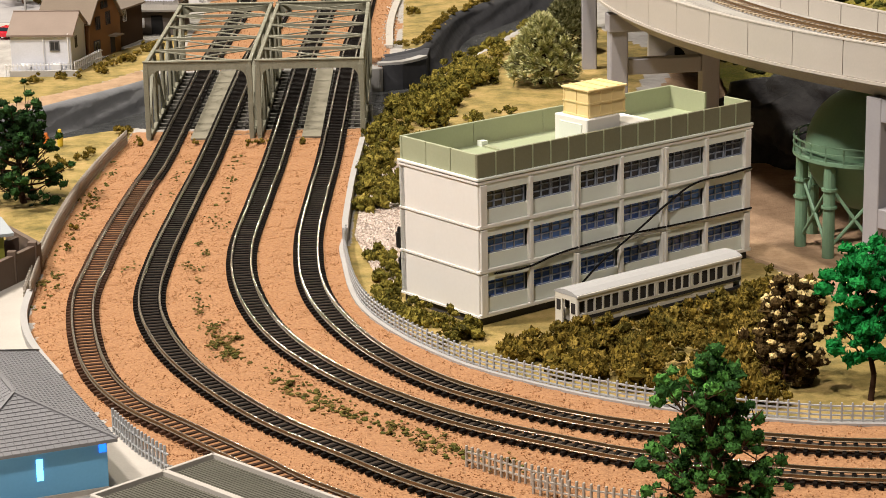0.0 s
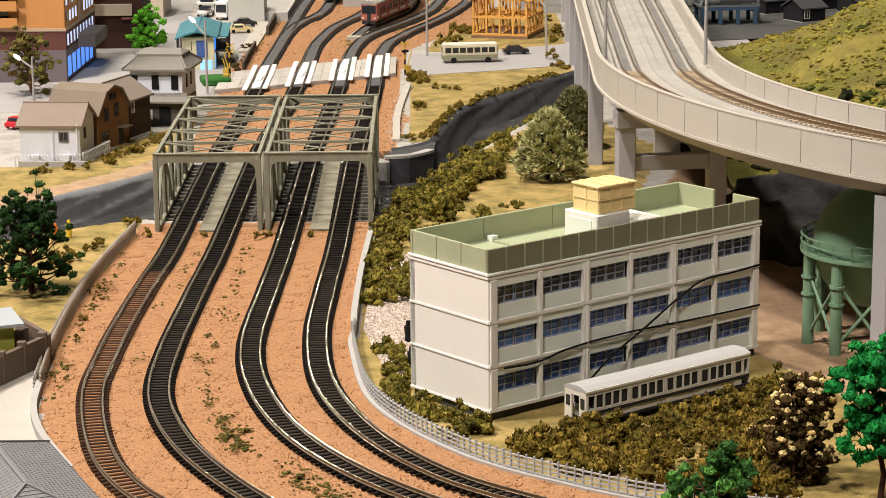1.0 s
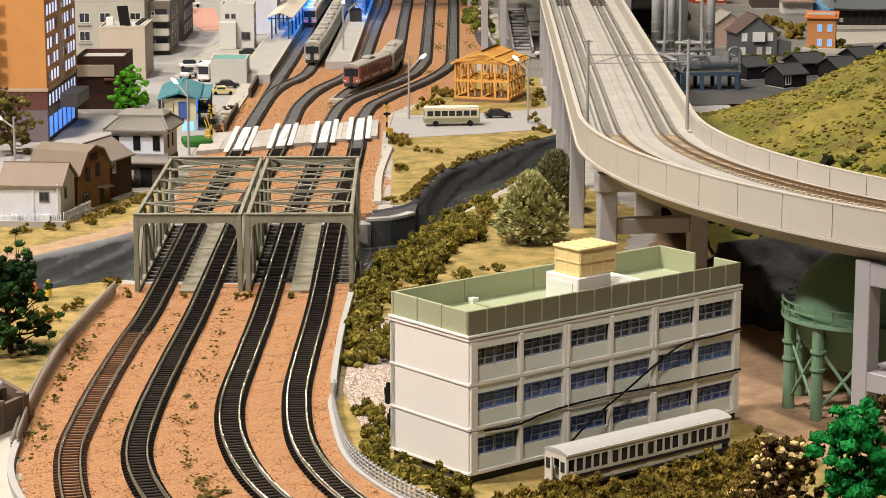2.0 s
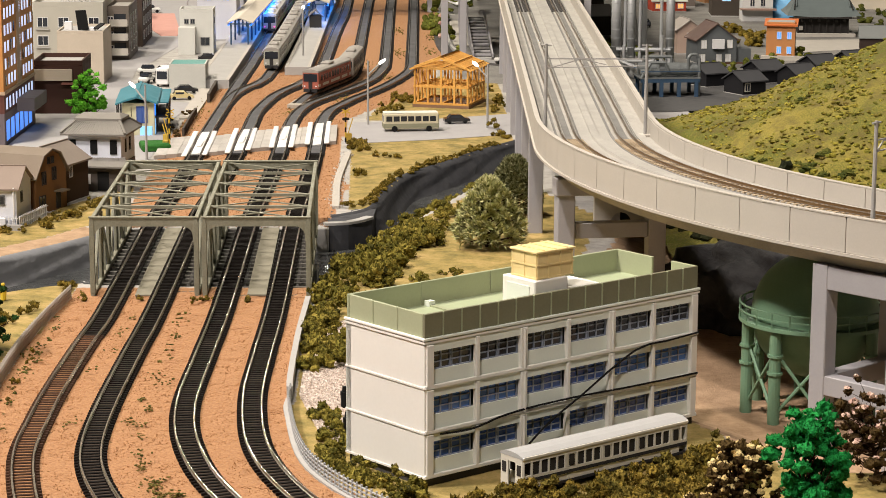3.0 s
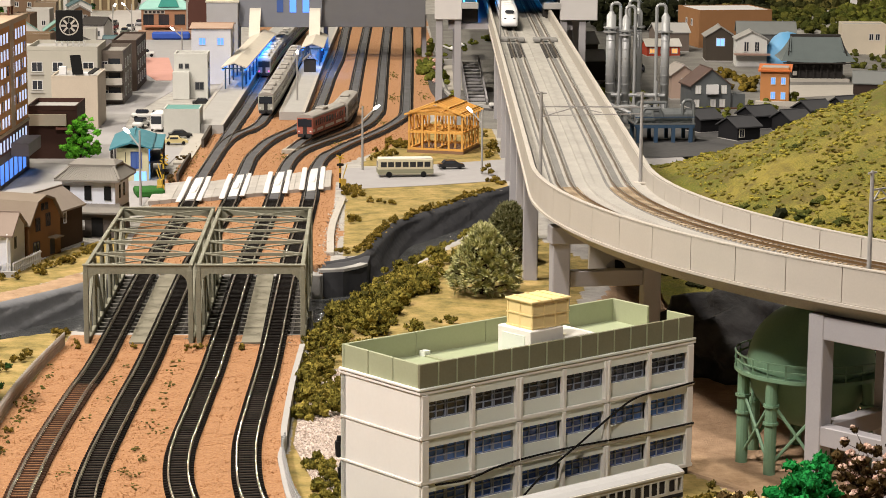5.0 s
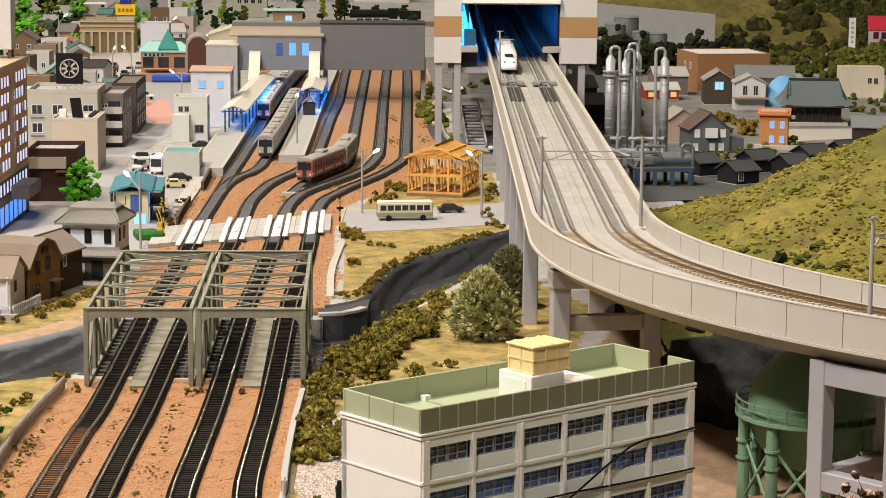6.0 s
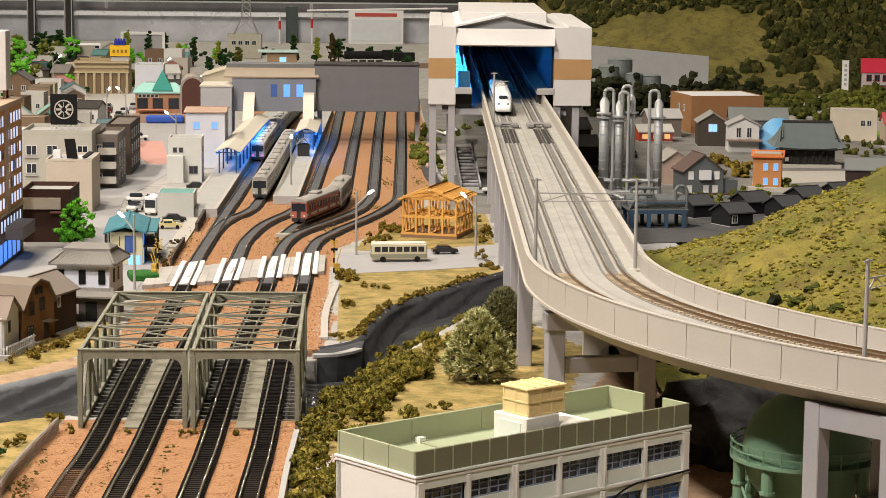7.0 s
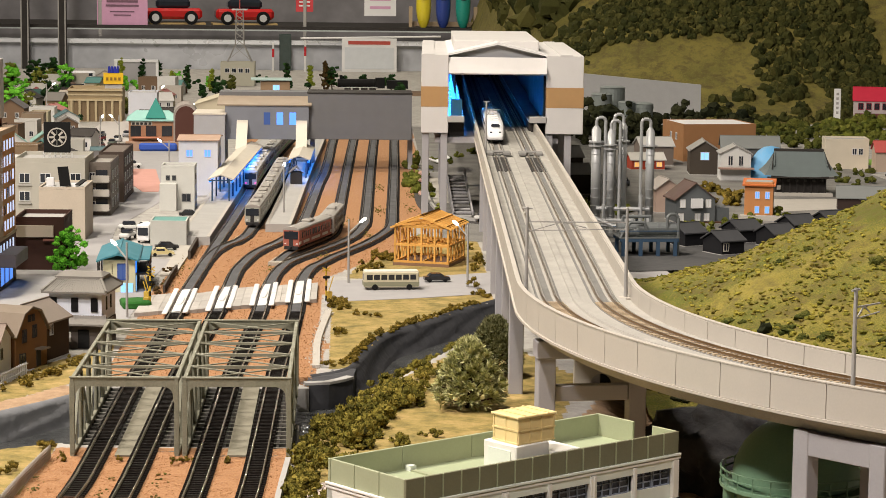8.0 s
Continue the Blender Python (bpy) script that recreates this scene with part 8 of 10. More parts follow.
M["hill_tuft"] = islands("hill_tuft", [(0.075, 0.076, 0.013), (0.21, 0.190, 0.029), (0.31, 0.261, 0.043), (0.14, 0.138, 0.020), (0.12, 0.090, 0.022), (0.25, 0.209, 0.034)])
M["forest"] = islands("forest_lump", [(0.016, 0.020, 0.005), (0.038, 0.039, 0.010), (0.058, 0.056, 0.015), (0.026, 0.030, 0.008), (0.098, 0.089, 0.025)])
M["hill_dark"] = islands("hill_dark", [(0.03, 0.04, 0.008), (0.07, 0.075, 0.015), (0.10, 0.10, 0.02)])
hill_cover("hill_turf", near_hill, (40, 94, 10, 98), 14000, (0.11, 0.30), M["hill_tuft"], "small olive tufts on the near hill", 51, lambda x, y: noise.noise(Vector((x * 0.22, y * 0.22, 4))) > -0.3, 1, 0, 0.6)
hill_cover("hill_bushes", near_hill, (42, 100, 5, 110), 110, (0.18, 0.42), M["hill_dark"], "dark bushes on the near hill", 52, None, 12, 0)
hill_cover("hill_bushes", near_hill, (40, 62, 10, 78), 130, (0.18, 0.45), M["hill_dark"], "dark bushes low on the near hill beside the viaduct", 58, lambda x, y: near_hill(x, y) < 4.2, 12, 0)
CLEARING = [(59, 326), (61, 364), (65, 366), (67, 359), (72, 355), (80, 352), (90, 351), (96, 348.5), (104, 351), (111.5, 352), (114, 336.5), (100, 333), (90, 331), (84, 324)]


def forest(x, y):
    wx, wy = x + 2.0 * noise.noise(Vector((x * 0.2, y * 0.2, 2))), y + 1.6 * noise.noise(Vector((x * 0.2, y * 0.2, 9)))
    if inside(CLEARING, np.array([wx]), np.array([wy]))[0]:
        return noise.noise(Vector((x * 0.7, y * 0.7, 5))) > (0.62 if wx < 99 and wy < 350 else -0.05)
    if wx < 113 and wy < 335:
        return noise.noise(Vector((x * 0.25, y * 0.25, 3))) > 0.12
    return True


hill_cover("mountain_forest", mountain, (52, 126, 308, 363), 6600, (0.5, 1.3), M["forest"], "dark forest on the mountain side", 53, forest, 1, 1, 1.1)
hill_cover("mountain_forest", mountain, (50, 230, 366, 470), 800, (2.2, 4.2), M["forest"], "dark forest high on the mountain side", 54, None, 1, 1, 1.1)
r = random.Random(91)
spots = [(x, y, r.uniform(1.2, 2.4), r.uniform(1.5, 3.2)) for x, y in scatter([(99, 262), (104, 300), (112, 309), (136, 306), (136, 262), (112, 255)], 70, r)]
shrubs("hillside_bushes", spots, M["bush_green"], "olive and green bushes below the red-roofed villa", seed=92, dense=70, level=1)

# clumps added over the hill foot; the viaduct's shade is in their black
hill_cover("undergrowth", near_hill, (34, 66, -20, 44), 900, (0.5, 1.1), M["leaf_black"], "undergrowth coloured near black for the shade under the viaduct", 57, lambda x, y: near_hill(x, y) < 6.0 + 2 * noise.noise(Vector((x * 0.2, y * 0.2, 8))) and y < 30 and x < 45.5, 1, 1)

# ---- trains and road vehicles ----
M["roof_grey"] = surface("train_roof", (0.55, 0.53, 0.50), (0.44, 0.42, 0.40), rough=0.55)
M["under"] = surface("underframe", (0.03, 0.03, 0.032), (0.06, 0.055, 0.05), rough=0.6)
M["ivory"] = surface("ivory_plastic", (0.70, 0.67, 0.58), (0.62, 0.59, 0.50), rough=0.45, bump=0.05)
M["tail"] = lit("tail_light", (1.0, 0.05, 0.25), 3.0)
M["lamp_white"] = lit("lamp_white", (1.0, 0.95, 0.85), 5.0)


def coach(x, y, z, rz, label, body, roof, stripe=None, length=13.0, cab=(), gear=2, lit_tail=False, group="coaches", windows=9, dull_glass=None, hollow=False):
    """A railway coach with body, roof, windows, doors, bogies and roof gear."""
    ob = thing("railway_coach", x, y, z, rz, label, "railway coach", group)
    L, w, h0, h1 = length, 1.9, 0.5, 2.45
    part("body", box(bm_new(), 0, 0, h0, L, w, h1 - h0, bevel=0.08), body, ob)
    prof = [(-w / 2 - 0.02, h1 - 0.05), (-w / 2 + 0.05, h1 + 0.12), (-w / 4, h1 + 0.3), (0, h1 + 0.34), (w / 4, h1 + 0.3), (w / 2 - 0.05, h1 + 0.12), (w / 2 + 0.02, h1 - 0.05)]
    part("roof", sweep(bm_new(), [(-L / 2 - 0.03, 0, 0), (0, 0, 0), (L / 2 + 0.03, 0, 0)], prof), roof, ob)
    gm = dull_glass or M["glass"]
    doors = [-L / 2 + 1.2, -L / 6, L / 6, L / 2 - 1.2]
    for s in (-1, 1):
        yy = s * (w / 2 + 0.005)
        for d in doors:
            dr = part("door", box(bm_new(), d, yy, h0 + 0.12, 0.8, 0.05, 1.62), body, ob)
            part("door_window", box(bm_new(), d, yy + s * 0.02, h0 + 0.95, 0.5, 0.04, 0.62), gm, dr)
        for a, b in zip(doors, doors[1:]):
            n = 3
            span = b - a - 1.1
            for k in range(n):
                xx = a + 0.55 + span * (k + 0.5) / n
                pane = part("window", box(bm_new(), xx, yy, h0 + 0.88, span / n - 0.14, 0.05, 0.72), gm, ob)
                bm = bm_new()
                ww = span / n - 0.14
                for u in (-ww / 2, ww / 2):
                    box(bm, xx + u, yy + s * 0.01, h0 + 0.85, 0.06, 0.06, 0.78)
                for v in (0.85, 1.6):
                    box(bm, xx, yy + s * 0.01, h0 + v, ww + 0.06, 0.06, 0.05)
                part("window_frame", bm, body, pane)
        if stripe:
            part("stripe", box(bm_new(), 0, yy, h0 + 0.3, L - 0.04, 0.03, 0.3), stripe, ob, "coloured stripe")
    for e in (-1, 1):
        xx = e * (L / 2)
        part("end_window", box(bm_new(), xx, 0.5, h0 + 1.0, 0.06, 0.5, 0.7), gm, ob)
        part("end_window", box(bm_new(), xx, -0.5, h0 + 1.0, 0.06, 0.5, 0.7), gm, ob)
        part("end_door", box(bm_new(), xx, 0, h0 + 0.1, 0.07, 0.46, 1.7), M["under"] if e in cab else body, ob)
        part("coupler", box(bm_new(), xx + e * 0.3, 0, 0.42, 0.6, 0.22, 0.16), M["under"], ob)
        if e in cab:
            part("windscreen", box(bm_new(), xx + e * 0.03, 0, h0 + 0.9, 0.06, 1.6, 0.85), M["glass"], ob, "dark cab windscreen")
            part("skirt", box(bm_new(), xx, 0, 0.2, 0.2, 1.6, 0.4), M["under"], ob)
            for s in (-1, 1):
                part("headlight", box(bm_new(), xx + e * 0.04, s * 0.68, h0 + 0.3, 0.06, 0.2, 0.14), M["tail"] if lit_tail else M["white"], ob)
        bg = part("bogie", box(bm_new(), e * (L / 2 - 2.2), 0, 0.1, 2.4, 1.2, 0.38, bevel=0.05), M["under"], ob)
        for u in (-0.75, 0.75):
            for s in (-1, 1):
                part("wheel", rod(bm_new(), (e * (L / 2 - 2.2) + u, s * 0.38, 0.32), (e * (L / 2 - 2.2) + u, s * 0.52, 0.32), 0.32, n=12), M["silver"], bg)
    part("underframe", box(bm_new(), 0, 0, 0.2, L * 0.4, 1.4, 0.32, bevel=0.04), M["under"], ob)
    for k in range(gear):
        xx = (k + 0.5) / gear * (L * 0.8) - L * 0.4
        part("cooler", box(bm_new(), xx, 0, h1 + 0.28, 1.9, 1.1, 0.28, bevel=0.1), roof, ob, "rounded roof cooler")
        part("vent", box(bm_new(), xx + 1.6, 0.2, h1 + 0.3, 0.3, 0.2, 0.2), roof, ob)
    return ob


def on_path(path, s, length=13.0, bogie=8.6):
    """Place and heading of a coach whose middle lies s along a path."""
    pts = along(path, 0.25)
    i = lambda q: pts[max(0, min(int(q / 0.25), len(pts) - 1))]
    a, b = i(s - bogie / 2), i(s + bogie / 2)
    return (a[0] + b[0]) / 2, (a[1] + b[1]) / 2, math.degrees(math.atan2(b[1] - a[1], b[0] - a[0]))


def distance_to_y(path, y):
    d = 0.0
    for (x0, y0), (x1, y1) in zip(path, path[1:]):
        seg = math.hypot(x1 - x0, y1 - y0)
        if (y0 - y) * (y1 - y) <= 0 and y0 != y1:
            return d + seg * abs((y - y0) / (y1 - y0))
        d += seg
    return d


yards = [spline(p, 8) for p in YARD]
M["roof_tan"] = surface("train_roof_tan", (0.34, 0.32, 0.29), (0.26, 0.24, 0.21), rough=0.6)
pearl_dull = surface("dull_car", (0.33, 0.30, 0.27), (0.25, 0.22, 0.20), rough=0.5)
red = surface("red_paint", (0.42, 0.13, 0.09), (0.33, 0.10, 0.07), rough=0.5)
s0 = distance_to_y(yards[5], 105.4)
for k in range(2):
    x, y, a = on_path(yards[5], s0 + 6.6 + 13.4 * k)
    coach(x, y, 0.3, a, "faded red diesel railcar with grey roof in the yard" if k == 0 else "dull grey diesel railcar with grey roof in the yard", red if k == 0 else pearl_dull, M["roof_tan"], M["ivory"], 13.0, (-1,) if k == 0 else (1,), 1, group="red railcars")
silver = surface("steel_car", (0.44, 0.45, 0.40), (0.35, 0.36, 0.31), rough=0.4, metal=0.2)
s0 = distance_to_y(yards[1], 128.5)
for k in range(5):
    x, y, a = on_path(yards[1], s0 + 6.6 + 13.4 * k)
    coach(x, y, 0.3, a, "grey and white local train coach at the platform", silver, M["roof_tan"], None, 13.0, (-1,) if k == 0 else (), 2, group="local train")
pearl = surface("pearl_car", (0.46, 0.43, 0.40), (0.36, 0.33, 0.30), rough=0.35, metal=0.3)
green_stripe = surface("green_stripe", (0.10, 0.42, 0.08), (0.06, 0.30, 0.10), rough=0.4)
s0 = distance_to_y(yards[0], 174)
for k in range(6):
    x, y, a = on_path(yards[0], s0 + 6.6 + 13.4 * k)
    coach(x, y, 0.3, a, "silver commuter coach with green stripe and lit tail lamps", pearl, M["roof_grey"], green_stripe, 13.0, (-1,) if k == 0 else (), 2, lit_tail=k == 0, group="commuter train")

# the old coach on the grass
def old_coach(x, y, z, rz):
    """A small disused coach shell: open end platforms, black waist line, plain curved roof."""
    ob = thing("railway_coach", x, y, z, rz, "ivory disused railway coach with grey roof on the grass", "railway coach")
    L, w, h = 12.9, 1.9, 2.45
    iv, roof = M["ivory"], surface("old_roof", (0.42, 0.42, 0.41), (0.34, 0.34, 0.33), rough=0.6)
    part("floor", box(bm_new(), 0, 0, 0.5, L, w, 0.16), M["under"], ob)
    part("body", box(bm_new(), 0, 0, 0.6, L - 1.2, w - 0.12, 0.75, bevel=0.04), iv, ob)
    prof = [(-w / 2 - 0.03, h - 0.06), (-w / 2 + 0.03, h + 0.06), (-w / 4, h + 0.2), (0, h + 0.24), (w / 4, h + 0.2), (w / 2 - 0.03, h + 0.06), (w / 2 + 0.03, h - 0.06)]
    part("roof", sweep(bm_new(), [(-L / 2 - 0.03, 0, 0), (0, 0, 0), (L / 2 + 0.03, 0, 0)], prof), roof, ob)
    for s in (-1, 1):
        part("gutter", box(bm_new(), 0, s * (w / 2), h - 0.12, L, 0.1, 0.16, bevel=0.02), iv, ob, "ivory roof edge")
        yy = s * (w / 2 - 0.05)
        part("waist_line", box(bm_new(), 0, yy + s * 0.02, 1.02, L - 0.1, 0.06, 0.2), M["under"], ob, "black waist line")
        part("sill", box(bm_new(), 0, yy, 1.22, L - 0.1, 0.1, 0.16), iv, ob)
        part("lintel", box(bm_new(), 0, yy, 2.14, L - 0.1, 0.1, 0.24), iv, ob)
        part("skirt", box(bm_new(), 0, yy, 0.5, L - 1.4, 0.08, 0.12), iv, ob)
        xs = [-6.35, -5.75]
        for g in range(4):
            x0 = -5.1 + g * 2.75
            xs += [x0, x0 + 0.62, x0 + 1.24, x0 + 1.86, x0 + 2.0]
            part("window", box(bm_new(), x0 + 0.93, yy - s * 0.04, 1.38, 1.8, 0.04, 0.78), M["dark"], ob, "dark window row")
            dw = part("door", box(bm_new(), x0 + 2.35, yy - s * 0.02, 0.62, 0.6, 0.06, 1.6), iv, ob)
            part("door_window", box(bm_new(), x0 + 2.35, yy + s * 0.02, 1.42, 0.4, 0.05, 0.66, bevel=0.05), M["dark"], dw)
        xs += [5.9, 6.35]
        for q in xs:
            part("pillar", box(bm_new(), q, yy, 1.3, 0.13, 0.12, 0.9, bevel=0.02), iv, ob)
        part("window", box(bm_new(), -5.45, yy - s * 0.04, 1.38, 0.5, 0.04, 0.78), M["dark"], ob)
    for e in (-1, 1):
        part("bulkhead", box(bm_new(), e * (L / 2 - 0.7), 0, 0.6, 0.1, w - 0.2, 1.7), M["dark"], ob)
        part("end_panel", box(bm_new(), e * (L / 2 - 0.05), 0.62, 0.5, 0.1, 0.6, 1.75), iv, ob)
        part("end_panel", box(bm_new(), e * (L / 2 - 0.05), -0.62, 0.5, 0.1, 0.6, 1.75), iv, ob)
        part("end_window", box(bm_new(), e * (L / 2), 0.62, 1.4, 0.06, 0.32, 0.6), M["dark"], ob)
        part("end_window", box(bm_new(), e * (L / 2), -0.62, 1.4, 0.06, 0.32, 0.6), M["dark"], ob)
        part("end_beam", box(bm_new(), e * (L / 2 - 0.05), 0, 2.1, 0.12, w - 0.1, 0.3), iv, ob)
        bg = part("bogie", box(bm_new(), e * 4.2, 0, 0.1, 2.2, 1.2, 0.38, bevel=0.05), M["under"], ob)
        for u in (-0.7, 0.7):
            for s in (-1, 1):
                part("wheel", rod(bm_new(), (e * 4.2 + u, s * 0.38, 0.32), (e * 4.2 + u, s * 0.52, 0.32), 0.32, n=12), M["under"], bg)
    return ob


old_coach(22.7, -42.5, -0.15, 37.4).scale = (0.87, 0.87, 0.87)


def bullet_train():
    p = offset(VIA, 1.85)
    x, y, a = on_path(p, distance_to_y(p, 123.6) - 15, 30, 10)
    ob = thing("bullet_train", x, y, VZ + 0.3, a, "white express train with smooth pointed nose on the viaduct", "train")
    L, w = 30.0, 2.15
    bm = bm_new()
    rings = []
    for u, sw, zt in ((-L / 2, 1, 2.6), (0, 1, 2.6), (L / 2 - 4.6, 1, 2.6), (L / 2 - 3.4, 1, 2.45), (L / 2 - 2.2, 0.99, 2.05), (L / 2 - 1.2, 0.96, 1.6), (L / 2 - 0.4, 0.88, 1.2), (L / 2, 0.74, 0.85)):
        hw = w / 2 * sw
        rings.append([bm.verts.new((u, v * hw, 0.35 + q * (zt - 0.35))) for v, q in ((-0.95, 0), (-1, 0.2), (-1, 0.75), (-0.88, 0.95), (-0.4, 1), (0.4, 1), (0.88, 0.95), (1, 0.75), (1, 0.2), (0.95, 0))])
    for r0, r1 in zip(rings, rings[1:]):
        for k in range(10):
            bm.faces.new((r0[k], r0[(k + 1) % 10], r1[(k + 1) % 10], r1[k]))
    bm.faces.new(rings[0])
    bm.faces.new(list(reversed(rings[-1])))
    bmesh.ops.recalc_face_normals(bm, faces=bm.faces)
    part("body", bm, M["white"], ob, smooth=True)
    part("windscreen", box(bm_new(), L / 2 - 2.1, 0, 1.9, 0.9, 1.1, 0.42, bevel=0.15), M["glass"], ob)
    for s in (-1, 1):
        part("window_band", box(bm_new(), -1.5, s * 1.06, 1.45, 25, 0.06, 0.35), M["glass"], ob)
        part("headlight", box(bm_new(), L / 2 - 0.75, s * 0.55, 1.25, 0.4, 0.25, 0.16), M["glass"], ob)
    part("skirt", box(bm_new(), -1, 0, 0.0, 28, 1.9, 0.4), M["under"], ob)
    for v in (-0.42, 0.42):
        part("roof_groove", box(bm_new(), -1.5, v, 2.585, 22, 0.12, 0.04), M["silver"], ob, "grey roof groove")
    for xx in (-10, -6.5, 1.5, 5, 8.5):
        part("roof_unit", box(bm_new(), xx, 0, 2.55, 1.6, 1.2, 0.14, bevel=0.06), M["white"], ob)
    part("roof_gear", box(bm_new(), -3.4, 0, 2.55, 0.8, 1.4, 0.3, bevel=0.05), M["silver"], ob)
    return ob


bullet_train().scale = (1.0, 0.98, 0.92)


def car(x, y, rz, c, label, L=2.7, group="parked cars"):
    ob = thing("car", x, y, 0.0, rz, label, "car", group)
    prof = [(-L / 2, 0.22), (-L / 2, 0.55), (-L * 0.36, 0.6), (-L * 0.24, 0.92), (L * 0.12, 0.92), (L * 0.27, 0.62), (L * 0.48, 0.5), (L / 2, 0.3), (L / 2, 0.22)]
    bm = bm_new()
    a = [bm.verts.new((u, -0.52, v)) for u, v in prof]
    b = [bm.verts.new((u, 0.52, v)) for u, v in prof]
    bm.faces.new(a)
    bm.faces.new(list(reversed(b)))
    for k in range(len(prof)):
        j = (k + 1) % len(prof)
        bm.faces.new((a[j], a[k], b[k], b[j]))
    bmesh.ops.recalc_face_normals(bm, faces=bm.faces)
    part("body", bm, c, ob)
    for s in (-1, 1):
        part("side_window", box(bm_new(), -0.08 * L, s * 0.525, 0.62, L * 0.34, 0.03, 0.22), M["glass"], ob)
        for u in (-0.31, 0.31):
            part("wheel", rod(bm_new(), (u * L, s * 0.4, 0.2), (u * L, s * 0.56, 0.2), 0.2, n=12), M["black"], ob)
    part("windscreen", bar(bm_new(), (L * 0.14, 0, 0.9), (L * 0.26, 0, 0.66), 0.9, 0.04), M["glass"], ob)
    part("rear_window", bar(bm_new(), (-L * 0.25, 0, 0.9), (-L * 0.35, 0, 0.64), 0.9, 0.04), M["glass"], ob)
    return ob


blackcar = surface("black_car", (0.015, 0.015, 0.017), (0.03, 0.03, 0.03), rough=0.2)
whitecar = surface("white_car", (0.70, 0.68, 0.62), (0.62, 0.60, 0.55), rough=0.3)
redcar = surface("red_car", (0.55, 0.015, 0.03), (0.45, 0.01, 0.02), rough=0.25)
car(20.6, 84.0, 8, blackcar, "black saloon car on the road by the timber frame")
car(-24.0, 42.5, 70, redcar, "red car parked beside the white house")
car(-8.9, 141.5, 5, blackcar, "black car parked by the white building")
car(-10.2, 130.5, 5, whitecar, "white car parked on the station forecourt")
car(-9.4, 103.2, 10, surface("yellow_car", (0.62, 0.52, 0.26), (0.55, 0.45, 0.2), rough=0.3), "pale yellow car by the garage")
car(-9.3, 108.8, 10, blackcar, "black car by the garage")
car(-19.3, 99.0, 80, whitecar, "white car at the brown shop")
car(-13.2, 128, 30, whitecar, "white car on the forecourt")


def bus():
    ob = thing("bus", 15.7, 78.6, 0.0, 6, "cream bus with dark windows on the road", "bus")
    cream = surface("bus_cream", (0.56, 0.51, 0.36), (0.47, 0.43, 0.30), rough=0.4)
    L = 5.6
    part("body", box(bm_new(), 0, 0, 0.25, L, 1.6, 1.6, bevel=0.1), cream, ob)
    part("roof", box(bm_new(), 0, 0, 1.83, L - 0.1, 1.5, 0.1, bevel=0.04), M["ivory"], ob)
    part("stripe", box(bm_new(), 0, 0, 0.4, L + 0.04, 1.63, 0.42), col((0.26, 0.255, 0.17)), ob, "olive-grey lower band")
    for s in (-1, 1):
        for k in range(7):
            part("window", box(bm_new(), -L / 2 + 0.55 + k * 0.74, s * 0.805, 1.05, 0.6, 0.03, 0.52), M["glass"], ob)
        for u in (-1.7, 1.8):
            part("wheel", rod(bm_new(), (u, s * 0.6, 0.3), (u, s * 0.84, 0.3), 0.3, n=14), M["black"], ob)
    for e in (-1, 1):
        part("windscreen", box(bm_new(), e * L / 2, 0, 1.0, 0.05, 1.3, 0.6), M["glass"], ob)
    return ob


bus()

# ---- gas tank, street furniture, timber frame ----
def gas_tank():
    x, y = 36.6, -26.8
    ob = thing("gas_tank", x, y, -1.1, 0, "green spherical gas tank on legs with a walkway ring", "storage tank")
    bm = bm_new()
    bmesh.ops.create_uvsphere(bm, u_segments=40, v_segments=22, radius=3.6)
    bmesh.ops.translate(bm, vec=(0, 0, 5.75), verts=bm.verts)
    part("sphere", bm, M["tank"], ob, smooth=True)
    bm = bm_new()
    for k in range(40):
        a0, a1 = k * math.tau / 40, (k + 1) * math.tau / 40
        v = [bm.verts.new((r * math.cos(a), r * math.sin(a), z)) for a in (a0, a1) for r, z in ((3.5, 5.4), (4.3, 5.4), (4.3, 5.6), (3.5, 5.6))]
        for i in range(4):
            j = (i + 1) % 4
            bm.faces.new((v[i], v[j], v[4 + j], v[4 + i]))
    bmesh.ops.remove_doubles(bm, verts=bm.verts, dist=0.001)
    bmesh.ops.recalc_face_normals(bm, faces=bm.faces)
    part("walkway", bm, M["tank"], ob)
    rail = [(4.25 * math.cos(a), 4.25 * math.sin(a), 0) for a in [k * math.tau / 48 for k in range(49)]]
    for z in (6.0, 6.4):
        part("handrail", sweep(bm_new(), [(p[0], p[1], z) for p in rail], [(-0.05, 0), (0.05, 0), (0.05, 0.08), (-0.05, 0.08)]), M["tank"], ob)
    for k in range(24):
        a = k * math.tau / 24
        part("baluster", box(bm_new(), 4.25 * math.cos(a), 4.25 * math.sin(a), 5.45, 0.08, 0.08, 1.0), M["tank"], ob)
    for k in range(8):
        a = math.radians(180 + 45 * k)
        cx, cy = 3.8 * math.cos(a), 3.8 * math.sin(a)
        leg = part("leg", rod(bm_new(), (cx, cy, 0), (cx, cy, 5.5), 0.34, n=14), M["tank"], ob)
        for z in (2.9, 3.9):
            part("collar", rod(bm_new(), (cx, cy, z), (cx, cy, z + 0.14), 0.45, n=12), M["tank"], leg)
        b = math.radians(225 + 45 * k)
        dx, dy = 3.8 * math.cos(b), 3.8 * math.sin(b)
        part("brace", rod(bm_new(), (cx, cy, 0.5), (dx, dy, 4.2), 0.1, n=6), M["tank"], ob)
        part("brace", rod(bm_new(), (cx, cy, 4.2), (dx, dy, 0.5), 0.1, n=6), M["tank"], ob)
    return ob


gas_tank()


